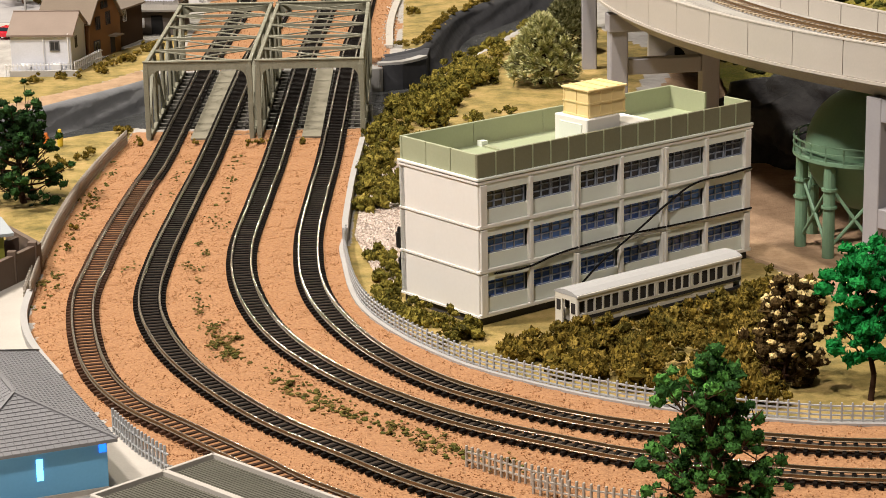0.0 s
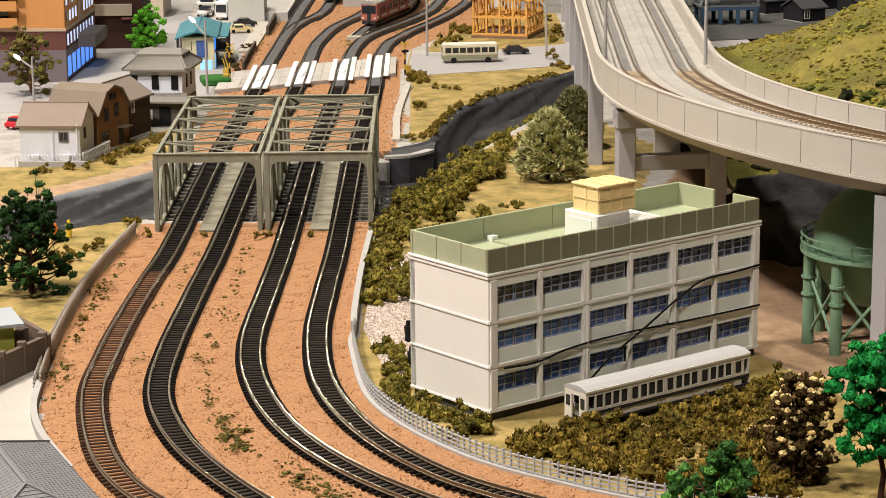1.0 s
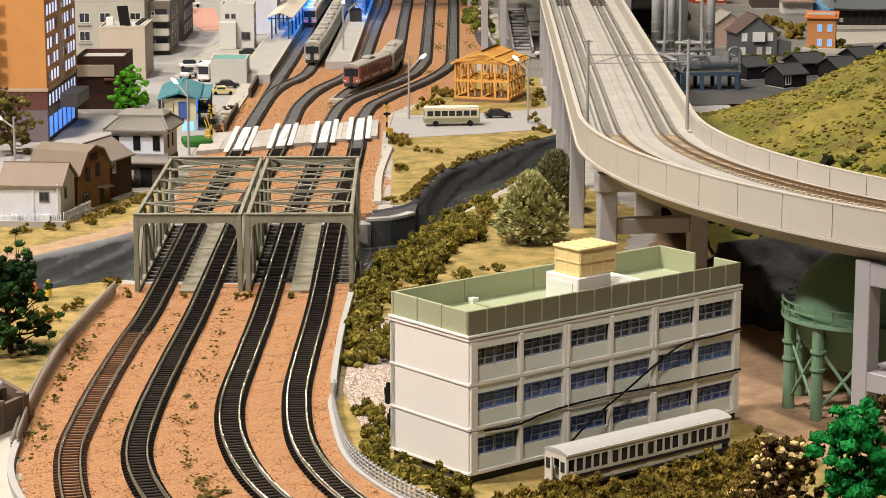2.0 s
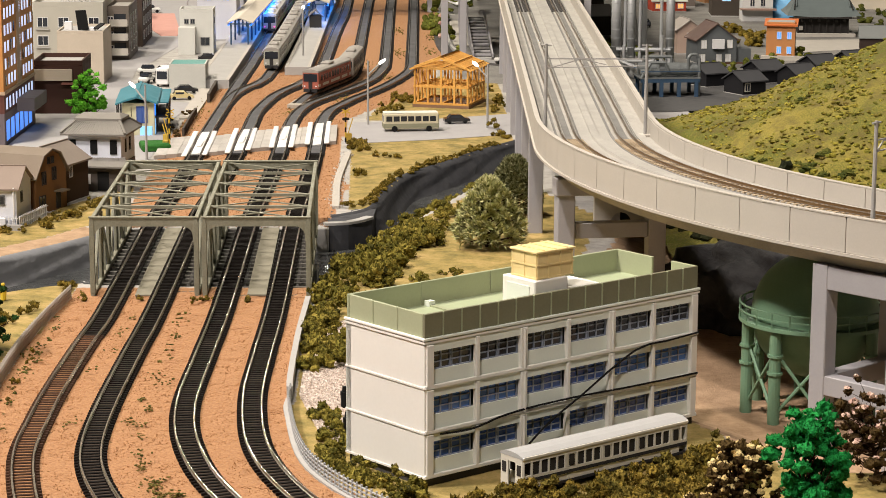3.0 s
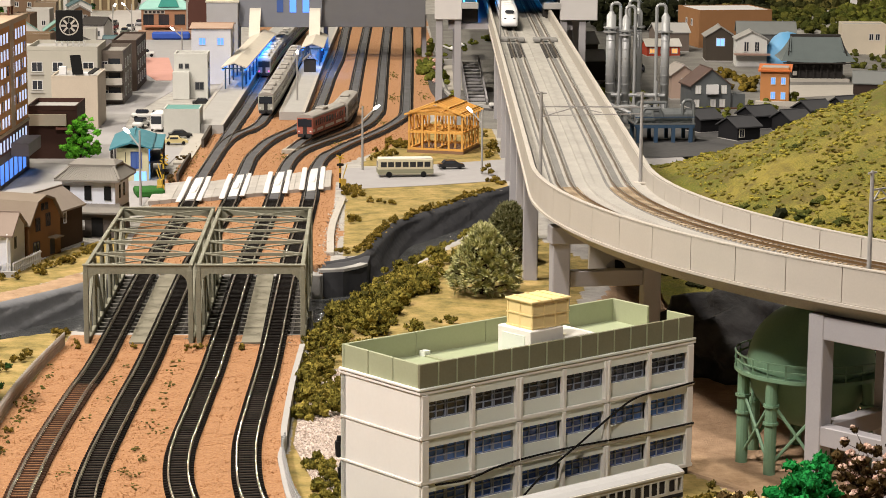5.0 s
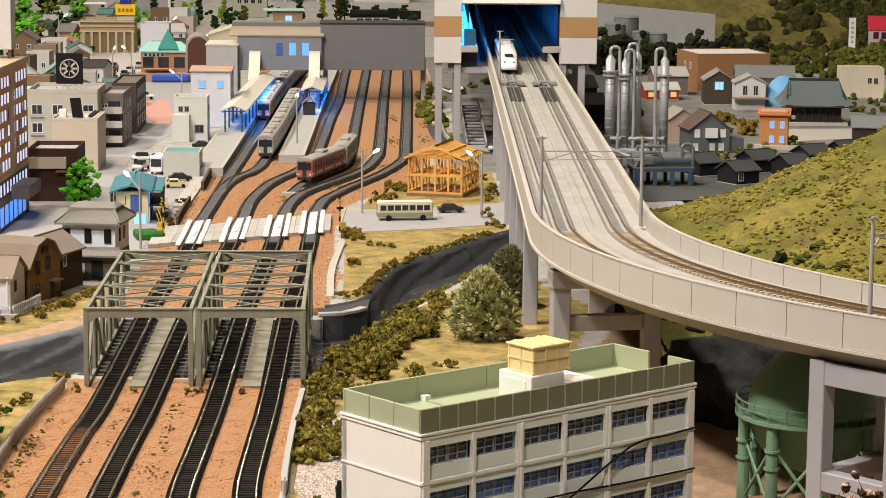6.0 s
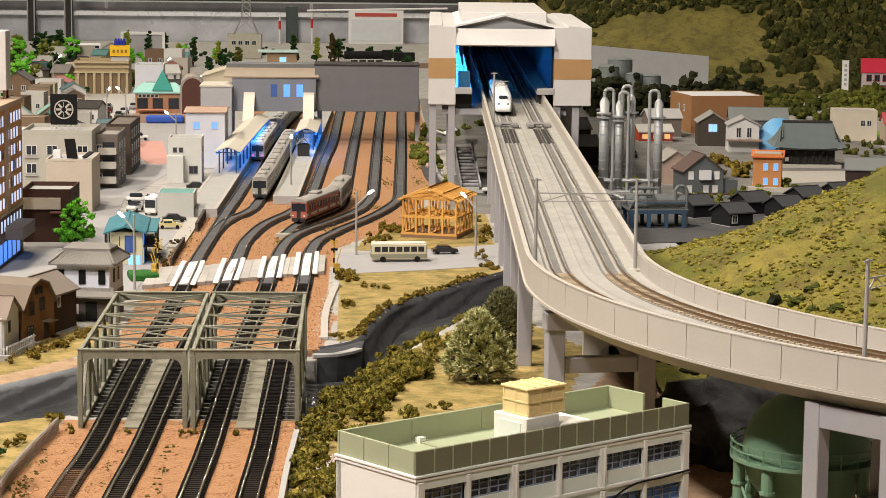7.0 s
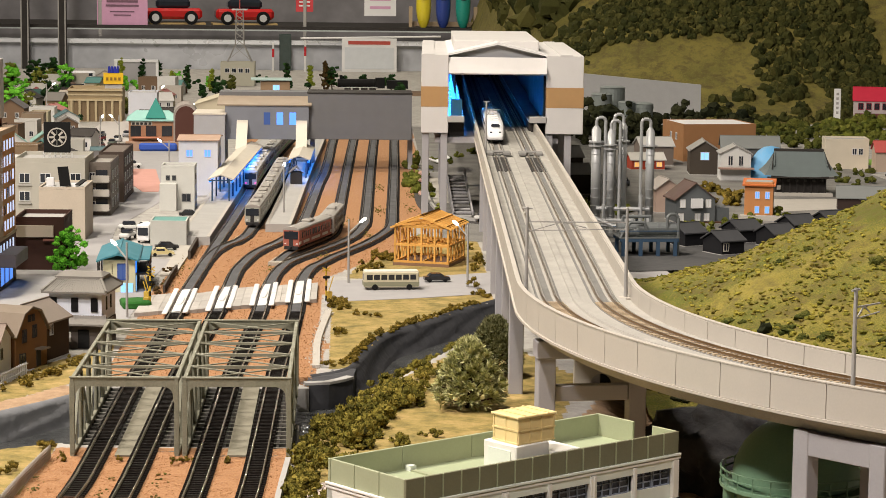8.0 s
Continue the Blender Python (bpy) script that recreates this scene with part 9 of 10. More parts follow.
def street_lamp(x, y, rz, h, label="grey street lamp with a white lit head", z=0.0):
    ob = thing("street_lamp", x, y, z, rz, label, "street lamp", "street lamps")
    part("pole", rod(bm_new(), (0, 0, 0), (0, 0, h), 0.13, 0.09, 8), M["mast"], ob)
    part("arm", rod(bm_new(), (0, 0, h * 0.78), (1.25, 0, h * 0.96), 0.09, 0.08, 6), M["mast"], ob)
    bm = bm_new()
    bmesh.ops.create_uvsphere(bm, u_segments=12, v_segments=8, radius=0.45)
    bmesh.ops.scale(bm, vec=(1, 0.45, 0.36), verts=bm.verts)
    bmesh.ops.rotate(bm, verts=bm.verts, cent=(0, 0, 0), matrix=Matrix.Rotation(radians(-35), 3, "Y"))
    bmesh.ops.translate(bm, vec=(1.45, 0, h * 0.985), verts=bm.verts)
    part("head", bm, M["lamp_white"], ob, "white lit lamp head", smooth=True)
    return ob


street_lamp(11.4, 83.0, 0, 6.6)
street_lamp(23.6, 80.4, 150, 6.6)
street_lamp(-9.2, 59.5, 150, 7.0)
street_lamp(-24.3, 53, 165, 4.6)
street_lamp(3.2, 139, 90, 7.0, "grey platform lamp post")
street_lamp(-17, 250, 20, 7.2)
street_lamp(-15.2, 190, 170, 5.9)
street_lamp(-26.0, 225, 160, 7.0)
street_lamp(-29.4, 228, 80, 6.6)
street_lamp(-47.4, 300, 20, 7.8)
street_lamp(-26.2, 300, 20, 7.4)


def crossing_signal(x, y, rz):
    ob = thing("crossing_signal", x, y, 0, rz, "yellow and black level crossing signal with barrier", "crossing signal", "crossing signals")
    for k in range(7):
        part("pole_band", rod(bm_new(), (0, 0, k * 0.5), (0, 0, k * 0.5 + 0.5), 0.085, n=8), col((0.55, 0.36, 0.03)) if k % 2 else M["black"], ob)
    part("signal_head", box(bm_new(), 0, -0.16, 2.2, 0.7, 0.16, 0.26, bevel=0.06), M["black"], ob)
    part("cross_arm", bar(bm_new(), (-0.4, -0.15, 2.9), (0.4, -0.15, 3.3), 0.05, 0.1), col((0.55, 0.36, 0.03)), ob)
    part("cross_arm", bar(bm_new(), (-0.4, -0.2, 3.3), (0.4, -0.2, 2.9), 0.05, 0.1), col((0.55, 0.36, 0.03)), ob)
    part("cabinet", box(bm_new(), 0.35, 0.1, 0, 0.55, 0.4, 0.9, bevel=0.05), col((0.45, 0.30, 0.05)), ob)
    part("barrier", bar(bm_new(), (0.2, -0.1, 0.8), (0.7, -0.1, 2.4), 0.06, 0.08), col((0.6, 0.4, 0.05)), ob)
    return ob


first_signal = crossing_signal(9.2, 70.4, 10)
for x, y, a in ((-7.6, 66, 170), (-7.9, 70, 160)):
    copy_thing(first_signal, pose(x * CM, y * CM, 0, 0, 0, a))


def timber_frame():
    wood = surface("raw_timber", (0.66, 0.36, 0.09), (0.52, 0.26, 0.06), rough=0.7, spread=0.12)
    ob = thing("timber_frame_house", 20.4, 99.5, 0, 72, "yellow timber frame of a house under construction", "house frame")
    w, d, h = 6.6, 6.0, 4.0
    part("footing", box(bm_new(), 0, 0, -0.05, w + 0.4, d + 0.4, 0.3), col((0.22, 0.13, 0.08)), ob)
    post = mesh_of(box(bm_new(), 0, 0, 0, 0.2, 0.2, h), "post", wood)
    for i in range(6):
        for j in range(5):
            if i in (0, 5) or j in (0, 4) or (i, j) in ((2, 2), (3, 2), (2, 1), (2, 3)):
                part("post", post, None, ob, at=(-w / 2 + i * w / 5, -d / 2 + j * d / 4, 0.2))
    for z in (0.25, 2.1, h + 0.1):
        for s in (-1, 1):
            part("beam", box(bm_new(), 0, s * d / 2, z, w + 0.3, 0.22, 0.22), wood, ob)
            part("beam", box(bm_new(), s * w / 2, 0, z + 0.01, 0.22, d + 0.3, 0.22), wood, ob)
        part("beam", box(bm_new(), 0, 0, z, w, 0.2, 0.2), wood, ob)
        if z > 2:
            for k in range(1, 5):
                part("joist", box(bm_new(), -w / 2 + k * w / 5, 0, z, 0.16, d, 0.18), wood, ob)
    for s in (-1, 1):
        for i in range(5):
            if i % 2 == 0:
                x0, x1 = -w / 2 + i * w / 5, -w / 2 + (i + 1) * w / 5
                part("brace", bar(bm_new(), (x0, s * d / 2, 0.4), (x1, s * d / 2, 2.1), 0.1, 0.14), wood, ob)
                part("brace", bar(bm_new(), (x1, s * d / 2, 2.3), (x0, s * d / 2, h), 0.1, 0.14), wood, ob)
    for k in range(8):
        x = -w / 2 - 0.3 + k * (w + 0.6) / 7
        for s in (-1, 1):
            part("rafter", bar(bm_new(), (x, s * (d / 2 + 0.5), h + 0.1), (x, 0, h + 1.4), 0.16, 0.2), wood, ob)
    for f in (0.0, 0.5, 0.95):
        for s in (-1, 1):
            part("purlin", box(bm_new(), 0, s * (d / 2) * f, h + 1.45 - 1.15 * f, w + 0.8, 0.18, 0.16), wood, ob)
    return ob


timber_frame()


def figurine(x, y, h, c, label):
    """A plain peg of a toy figure."""
    bm = bm_new()
    rod(bm, (0, 0, 0), (0, 0, h * 0.75), h * 0.16, h * 0.2, 8)
    rod(bm, (0, 0, h * 0.72), (0, 0, h), h * 0.13, h * 0.1, 8)
    ob = new("figurine", mesh_of(bm, "figurine", c))
    ob.location = (x * CM, y * CM, 0)
    return tagged(ob, label, "figurine", "toy figures")


figurine(-13.9, -2.2, 1.1, col((0.75, 0.22, 0.04)), "orange toy figure peg on the river bank")
figurine(-13.1, -1.4, 1.15, col((0.75, 0.55, 0.05)), "yellow toy figure peg on the river bank")
figurine(10.0, -29.4, 1.2, M["black"], "black toy figure peg beside the office")
figurine(10.2, -34.8, 1.2, M["black"], "black toy figure peg beside the office wall")


# the small arch and rock under the viaduct
def tunnel_portal():
    ob = thing("tunnel_portal", 30.8, 22, -0.1, 0, "cream arched tunnel portal in a wall", "tunnel portal")
    bm = bm_new()
    pts = [(-2.0, 0), (-1.9, 4.6), (1.4, 4.6), (2.2, 2.6), (2.4, 0), (1.05, 0)]
    for k in range(9):
        a = k * math.pi / 8
        pts.append((0.95 * math.cos(a) + 0.1, 0.6 + 1.3 * math.sin(a)))
    pts.append((-0.85, 0))
    lo = [bm.verts.new((x, -0.4, z)) for x, z in pts]
    hi = [bm.verts.new((x, 0.6, z)) for x, z in pts]
    bm.faces.new(lo)
    bm.faces.new(list(reversed(hi)))
    for k in range(len(pts)):
        j = (k + 1) % len(pts)
        bm.faces.new((lo[j], lo[k], hi[k], hi[j]))
    bmesh.ops.recalc_face_normals(bm, faces=bm.faces)
    part("face", bm, M["via"], ob)
    # no hollow behind the arch: a black block gives the darkness inside
    part("bore", box(bm_new(), 0.1, 3.0, 0, 2.6, 4.6, 2.8), M["black"], ob, "solid black block standing in for the dark tunnel bore")
    return ob


tunnel_portal()
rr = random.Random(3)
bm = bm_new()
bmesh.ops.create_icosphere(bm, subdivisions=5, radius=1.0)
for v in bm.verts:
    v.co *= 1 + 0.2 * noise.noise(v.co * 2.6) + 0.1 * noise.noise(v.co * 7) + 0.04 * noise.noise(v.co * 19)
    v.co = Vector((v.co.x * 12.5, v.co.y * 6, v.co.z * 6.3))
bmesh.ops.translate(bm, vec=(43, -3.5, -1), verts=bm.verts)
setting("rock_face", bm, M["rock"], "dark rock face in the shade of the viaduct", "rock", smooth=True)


# ---- under the elevated station: stall, stairs, curved service road ----
stall = thing("market_stall", 24.9, 197, 0, 4, "market stall with a white folded roof", "stall")
for u in (-1.5, 1.5):
    for v in (-1.4, 1.4):
        part("post", box(bm_new(), u, v, 0, 0.16, 0.16, 2.4), M["mast"], stall)
for s in (-1, 1):
    part("roof_panel", bar(bm_new(), (s * 1.9, 0, 3.1), (s * 0.05, 0, 2.4), 3.6, 0.14), M["white"], stall, "white sloping roof panel")
part("counter", box(bm_new(), 0, -1.0, 0, 3.0, 0.7, 0.9, bevel=0.05), M["conc"], stall)
steps = thing("staircase", 26.3, 143, 0, 0, "grey concrete staircase with brown treads under the station", "stairs")
for k in range(13):
    part("step", box(bm_new(), 0, 0.8 + k * 1.7, 0, 2.2, 1.7, 0.28 + k * 0.26, bevel=0.03), M["pier"] if k % 3 else M["conc"], steps)
    part("tread", box(bm_new(), 0, 1.1 + k * 1.7, 0.28 + k * 0.26, 2.1, 1.0, 0.05), M["plinth"], steps)
for s in (-1, 1):
    part("stringer", bar(bm_new(), (s * 1.25, 0.3, 0.5), (s * 1.25, 22.6, 3.9), 0.2, 0.5), M["pier"], steps)
strip("service_road", spline([(22.4, 196), (21.6, 172), (21.7, 156), (22.8, 146), (25.4, 139.5), (29, 136)], 8), 1.7, -0.1, 0.05, col((0.075, 0.07, 0.068)), "dark curved service road under the station", "road")
strip("kerb", offset(spline([(22.4, 196), (21.6, 172), (21.7, 156), (22.8, 146), (25.4, 139.5), (29, 136)], 8), -1.05), 0.35, -0.1, 0.4, M["conc"], "pale kerb along the service road", "kerb")
bm = prism(bm_new(), [(23.2, 160), (26.4, 160), (26.8, 200), (23.4, 200)], -0.08, 0.02)
setting("yard_floor", bm, M["pale"], "beige paved ground round the market stall", "paving")


# ---- refinery columns ----
def refinery():
    ob = thing("refinery_columns", 45, 124, 0, 0, "silver refinery columns with bent pipes and ring platforms", "refinery")
    for x, y, h, r, d in ((-3.6, 0.5, 13.6, 0.58, 1), (-1.9, -0.4, 13.3, 0.46, 1), (-0.3, 0.6, 14.0, 0.48, -1), (2.9, -0.2, 13.5, 0.52, -1)):
        c = part("column", rod(bm_new(), (x, y, 2.4), (x, y, h - 0.7), r, n=16), M["tower"], ob, smooth=True)
        part("cone", rod(bm_new(), (x, y, h - 0.7), (x, y, h - 0.2), r, r * 0.45, 16), M["tower"], c)
        part("skirt", rod(bm_new(), (x, y, 0), (x, y, 2.4), r * 1.55, r * 1.05, 16), M["tower"], c)
        pts = [(x, y, h - 0.3), (x, y, h + 0.5), (x + d * 0.25, y, h + 0.8), (x + d * 0.85, y, h + 0.8), (x + d * 1.1, y, h + 0.5), (x + d * 1.1, y, 0.2)]
        bm = bm_new()
        for p, q in zip(pts, pts[1:]):
            rod(bm, p, q, 0.2, n=8)
        part("bent_pipe", bm, M["tower"], c)
        for z in ((h - 2.2, h - 2.7) if d > 0 else (h - 2.5,)):
            part("platform", rod(bm_new(), (x, y, z), (x, y, z + 0.16), r + 0.36, n=18), M["tower"], c)
        for k in range(9):
            z = 2.6 + k * 1.05
            part("hoop", rod(bm_new(), (x, y, z), (x, y, z + 0.08), r + 0.04, n=14), M["tower"], c)
    for k, (p, q) in enumerate((((-4.4, -1.6, 1.5), (3.8, -1.6, 1.5)), ((-4.4, -2.2, 2.2), (1.0, -2.2, 2.2)), ((-3.6, -0.2, 3.4), (2.9, -0.6, 3.4)), ((1.8, -1.2, 0), (1.8, -1.2, 5.2)), ((-2.8, -1.4, 0), (-2.8, -1.4, 4.0)), ((-4.6, -3.0, 2.8), (-1.0, -4.5, 1.4)), ((0.6, -3.0, 0), (0.6, -3.0, 3.0)))):
        part("pipe", rod(bm_new(), p, q, 0.16 + 0.05 * (k % 3), n=8), M["tower"], ob)
    ob2 = thing("pipe_rack", 45.4, 107, 0, 4, "grey vessels and pipes on a dark blue steel frame", "refinery")
    for x in (-3, -1.0, 1.0, 3):
        for y in (-2, 2):
            part("leg", box(bm_new(), x, y, 0, 0.4, 0.4, 2.0), M["pipeblue"], ob2)
    for y in (-2, 2):
        part("girder", box(bm_new(), 0, y, 1.7, 6.8, 0.36, 0.4), M["pipeblue"], ob2)
        part("handrail", box(bm_new(), 0, y * 1.1, 2.9, 6.8, 0.1, 0.1), M["pipeblue"], ob2)
    for x in (-3, -1, 1, 3):
        part("cross_girder", box(bm_new(), x, 0, 1.74, 0.36, 4, 0.34), M["pipeblue"], ob2)
    part("deck", box(bm_new(), 0, 0, 2.1, 7.0, 4.4, 0.12), M["pipe_grey"], ob2)
    for x0, x1, y, z, r in ((-1.2, 3.2, -1.0, 3.1, 0.72), (-3.2, 1.6, 1.1, 3.0, 0.6), (-3.3, -1.0, -1.2, 2.7, 0.4)):
        v = part("vessel", rod(bm_new(), (x0, y, z), (x1, y, z), r, n=18), M["pipe_grey"], ob2, smooth=False)
        part("end_cap", rod(bm_new(), (x1, y, z), (x1 + 0.35, y, z), r, r * 0.5, 18), M["pipe_grey"], v)
        for k in range(3):
            u = x0 + (x1 - x0) * (0.15 + 0.35 * k)
            part("band", rod(bm_new(), (u, y, z), (u + 0.2, y, z), r + 0.06, n=18), M["pipe_grey"], v)
    for pts in ([(3.4, -1.6, 0), (3.4, -1.6, 4.4), (3.0, -1.6, 4.8), (2.4, -1.6, 4.8), (2.1, -1.6, 4.4), (2.1, -1.6, 3.2)], [(-3.3, -1.8, 2.2), (-2.2, -1.8, 3.9), (-0.6, -1.8, 3.9), (-0.2, -1.8, 3.0)], [(-2.4, 1.6, 0), (-2.4, 1.6, 4.2), (0.8, 1.6, 4.2), (0.8, 1.6, 2.2)]):
        bm = bm_new()
        for p, q in zip(pts, pts[1:]):
            rod(bm, p, q, 0.18, n=8)
        part("bent_pipe", bm, M["pipe_grey"], ob2)


M["tower"] = surface("tower_silver", (0.40, 0.41, 0.41), (0.28, 0.29, 0.30), rough=0.45, metal=0.25)
M["pipe_grey"] = surface("pipe_grey", (0.20, 0.215, 0.215), (0.12, 0.13, 0.135), rough=0.5, metal=0.4)
refinery()

# ---- far part of the left town ----
rng = random.Random(77)
M["leaf_lime2"] = islands("leaf_yellow", [(0.10, 0.13, 0.015), (0.22, 0.26, 0.03), (0.15, 0.18, 0.02)])
roofs = [(0.328, 0.312, 0.289), (0.234, 0.226, 0.218), (0.359, 0.281, 0.234), (0.296, 0.109, 0.094), (0.078, 0.203, 0.187), (0.515, 0.499, 0.468), (0.187, 0.172, 0.156), (0.406, 0.156, 0.140), (0.484, 0.468, 0.452), (0.094, 0.086, 0.086), (0.234, 0.390, 0.343), (0.05, 0.045, 0.042), (0.09, 0.15, 0.16), (0.16, 0.10, 0.07), (0.30, 0.06, 0.06)]
walls = [(0.452, 0.437, 0.390), (0.359, 0.328, 0.281), (0.484, 0.468, 0.437), (0.234, 0.172, 0.117), (0.390, 0.343, 0.234), (0.094, 0.156, 0.140), (0.437, 0.390, 0.343), (0.546, 0.538, 0.515), (0.078, 0.047, 0.035), (0.530, 0.499, 0.421), (0.16, 0.10, 0.06), (0.22, 0.15, 0.09), (0.05, 0.11, 0.10), (0.60, 0.59, 0.57)]
for j in range(17):
    y = 184 + j * 14
    for k in range(10):
        x = -70 + k * 5.6 + rng.uniform(-0.8, 0.8) - 0.05 * (y - 186)
        street = float(np.interp(y, [180, 205, 240, 310, 400], [-17, -22, -31, -32, -40]))
        if abs(x - street) < 4.2 or x > street + 3 and y < 290 or x > -12 and y < 330 or x < -28 - y * 0.085:
            continue
        if abs(x + 38) < 9 and 292 < y < 330 or abs(x + 26) < 4 and 296 < y < 330 or abs(x + 13) < 7 and y < 305:
            continue
        w, d, h = rng.uniform(3.2, 5.2), rng.uniform(3.6, 5.6), rng.uniform(2.0, 3.8)
        wl, rf = rng.choice(walls), rng.choice(roofs)
        wins = [("f", -w * 0.24, h * 0.5, 0.7, 0.8), ("f", w * 0.24, h * 0.5, 0.7, 0.8)]
        if rng.random() < 0.68:
            house("house", x, y + rng.uniform(-2.5, 2.5), rng.uniform(-18, 18), w, d, h, wl, rf, "small toy town house with pitched roof in the far district", rng.uniform(0.9, 1.6), rng.choice("xy"), wins)
        else:
            block("building", x, y + rng.uniform(-2.5, 2.5), rng.uniform(-8, 8), w, d, h + 1.2, wl, "small flat-roofed building in the far district", wins, roof=col(rf))


def green_shop():
    ob = thing("shop", -22.3, 246, -0.05, 4, "brown shop with green roof, pyramid turret and round gable", "shop")
    green, brn = col((0.30, 0.55, 0.50)), col((0.40, 0.21, 0.12))
    part("wall", box(bm_new(), 0, 0, 0, 8.0, 8, 4.9, bevel=0.05), brn, ob)
    part("roof", hip_roof(bm_new(), 8.0, 8, 4.9, 1.6, 0.4, 0.2, 0.7), green, ob)
    bm = bm_new()
    r = bmesh.ops.create_cone(bm, cap_ends=True, segments=4, radius1=2.5, radius2=0.02, depth=3.4)
    bmesh.ops.rotate(bm, verts=bm.verts, cent=(0, 0, 0), matrix=Matrix.Rotation(radians(45), 3, "Z"))
    bmesh.ops.translate(bm, vec=(0.6, -2.4, 7.1), verts=bm.verts)
    part("turret", bm, col((0.03, 0.24, 0.20)), ob, "green pyramid turret")
    for u in (-2.8, -0.2, 2.5):
        window(ob, u, -4.02, 2.4, 1.7, 1.6, "f", M["glass"], M["dark"])
    part("sign_board", box(bm_new(), -1.8, -4.1, 4.2, 3.6, 0.12, 0.6), M["pale"], ob)
    for k in range(5):
        part("sign_bar", box(bm_new(), -3.2 + k * 0.7, -4.18, 4.3, 0.45, 0.05, 0.4), M["dark"], ob)
    part("lean_to", box(bm_new(), 0, -5.4, 0, 9, 2.6, 1.5), col((0.40, 0.26, 0.18)), ob)
    part("awning", box(bm_new(), -1.0, -5.2, 2.1, 5.0, 1.6, 0.2, bevel=0.05), col((0.50, 0.20, 0.12)), ob, "orange-brown awning")
    part("blue_tarp", box(bm_new(), 1.0, -6.9, 0.1, 6.4, 1.2, 1.3, bevel=0.3), col((0.04, 0.10, 0.45)), ob)
    # round gable
    bm = bm_new()
    pts = [(-2.1, 0), (2.1, 0), (2.1, 5.8)] + [(2.1 * math.cos(a), 5.8 + 2.1 * math.sin(a)) for a in [k * math.pi / 10 for k in range(1, 10)]] + [(-2.1, 5.8)]
    lo = [bm.verts.new((x + 5.7, -5.0, z)) for x, z in pts]
    hi = [bm.verts.new((x + 5.7, 4.0, z)) for x, z in pts]
    bm.faces.new(lo)
    bm.faces.new(list(reversed(hi)))
    for k in range(len(pts)):
        i = (k + 1) % len(pts)
        bm.faces.new((lo[i], lo[k], hi[k], hi[i]))
    bmesh.ops.recalc_face_normals(bm, faces=bm.faces)
    part("round_gable", bm, col((0.34, 0.30, 0.27)), ob)
    bm = bm_new()
    lo = [bm.verts.new((x * 0.86 + 5.7, -5.12, z * 0.96)) for x, z in pts]
    hi = [bm.verts.new((x * 0.86 + 5.7, -4.98, z * 0.96)) for x, z in pts]
    bm.faces.new(lo)
    bm.faces.new(list(reversed(hi)))
    for k in range(len(pts)):
        i = (k + 1) % len(pts)
        bm.faces.new((lo[i], lo[k], hi[k], hi[i]))
    bmesh.ops.recalc_face_normals(bm, faces=bm.faces)
    part("gable_face", bm, col((0.09, 0.035, 0.025)), ob, "dark brown gable face")
    return ob


green_shop()
bb3 = block("department_store", -38.8, 311, 2, 10.6, 10, 6.1, (0.36, 0.28, 0.16), "tan department store with columns and yellow rooftop sign", (), parapet=0.5, category="store", roof=col((0.30, 0.22, 0.14)))
# flat darker panel on the wall; the shade behind the columns is its colour
part("shade_panel", box(bm_new(), 0.4, -5.02, 0.2, 9.2, 0.1, 3.9), col((0.16, 0.11, 0.06)), bb3, "darker panel standing in for the shade behind the columns")
for k in range(7):
    part("column", box(bm_new(), -4.6 + k * 1.6, -5.2, 0.0, 0.5, 0.4, 4.2, bevel=0.08), col((0.42, 0.34, 0.21)), bb3)
for z, o in ((4.15, 0.35), (5.2, 0.25), (6.1, 0.5)):
    part("cornice", box(bm_new(), 0, -5.0 - o / 2, z, 10.9, o, 0.28), col((0.44, 0.36, 0.23)), bb3)
part("rooftop_sign", box(bm_new(), 3.5, -3, 7.4, 3.9, 0.4, 2.2), col((0.75, 0.46, 0.02)), bb3, "yellow rooftop sign with bars")
part("sign_frame", box(bm_new(), 3.5, -2.7, 6.1, 3.4, 0.2, 1.3), M["silver"], bb3)
for k in range(4):
    part("sign_bar", box(bm_new(), 2.3 + k * 0.8, -3.25, 8.1, 0.45, 0.08, 0.6), col((0.25, 0.14, 0.02)), bb3)
for k in range(4):
    part("blue_cone", rod(bm_new(), (2.7 + k * 0.55, -3, 9.6), (2.7 + k * 0.55, -3, 10.9), 0.36, 0.2, 8), col((0.02, 0.03, 0.30)), bb3)
block("building", -28.5, 300, 2, 5.5, 8, 6.2, (0.56, 0.57, 0.62), "pale grey-blue building beyond the store", [("f", 0.4, 1.0, 2.2, 2.2)])
block("arcade", -4, 300, 2, 14, 14, 3.4, (0.52, 0.52, 0.48), "long white low shopping arcade", roof=M["white"])
h1 = house("hall", -13, 292, 0, 9, 14, 5.0, (0.52, 0.46, 0.34), (0.62, 0.56, 0.42), "cream hall with shallow cream roof", 1.4, "y")
block("power_building", -16.4, 436, 0, 8.6, 7, 5.6, (0.44, 0.42, 0.34), "cream base building under the lattice tower", rows("f", (-2.6, -0.9, 0.8, 2.5), (3.4,), 1.1, 1.0), parapet=0.4)
tw = thing("lattice_tower", -16.0, 436, 5.6, 0, "grey steel lattice tower with a top platform", "tower")
grey = M["mast"]
for sx in (-1, 1):
    for sy in (-1, 1):
        part("leg", bar(bm_new(), (sx * 4.6, sy * 3, 0), (sx * 1.6, sy * 1.2, 6), 0.3, 0.3), grey, tw)
        part("leg", bar(bm_new(), (sx * 1.6, sy * 1.2, 6), (sx * 1.2, sy * 1.0, 18), 0.25, 0.25), grey, tw)
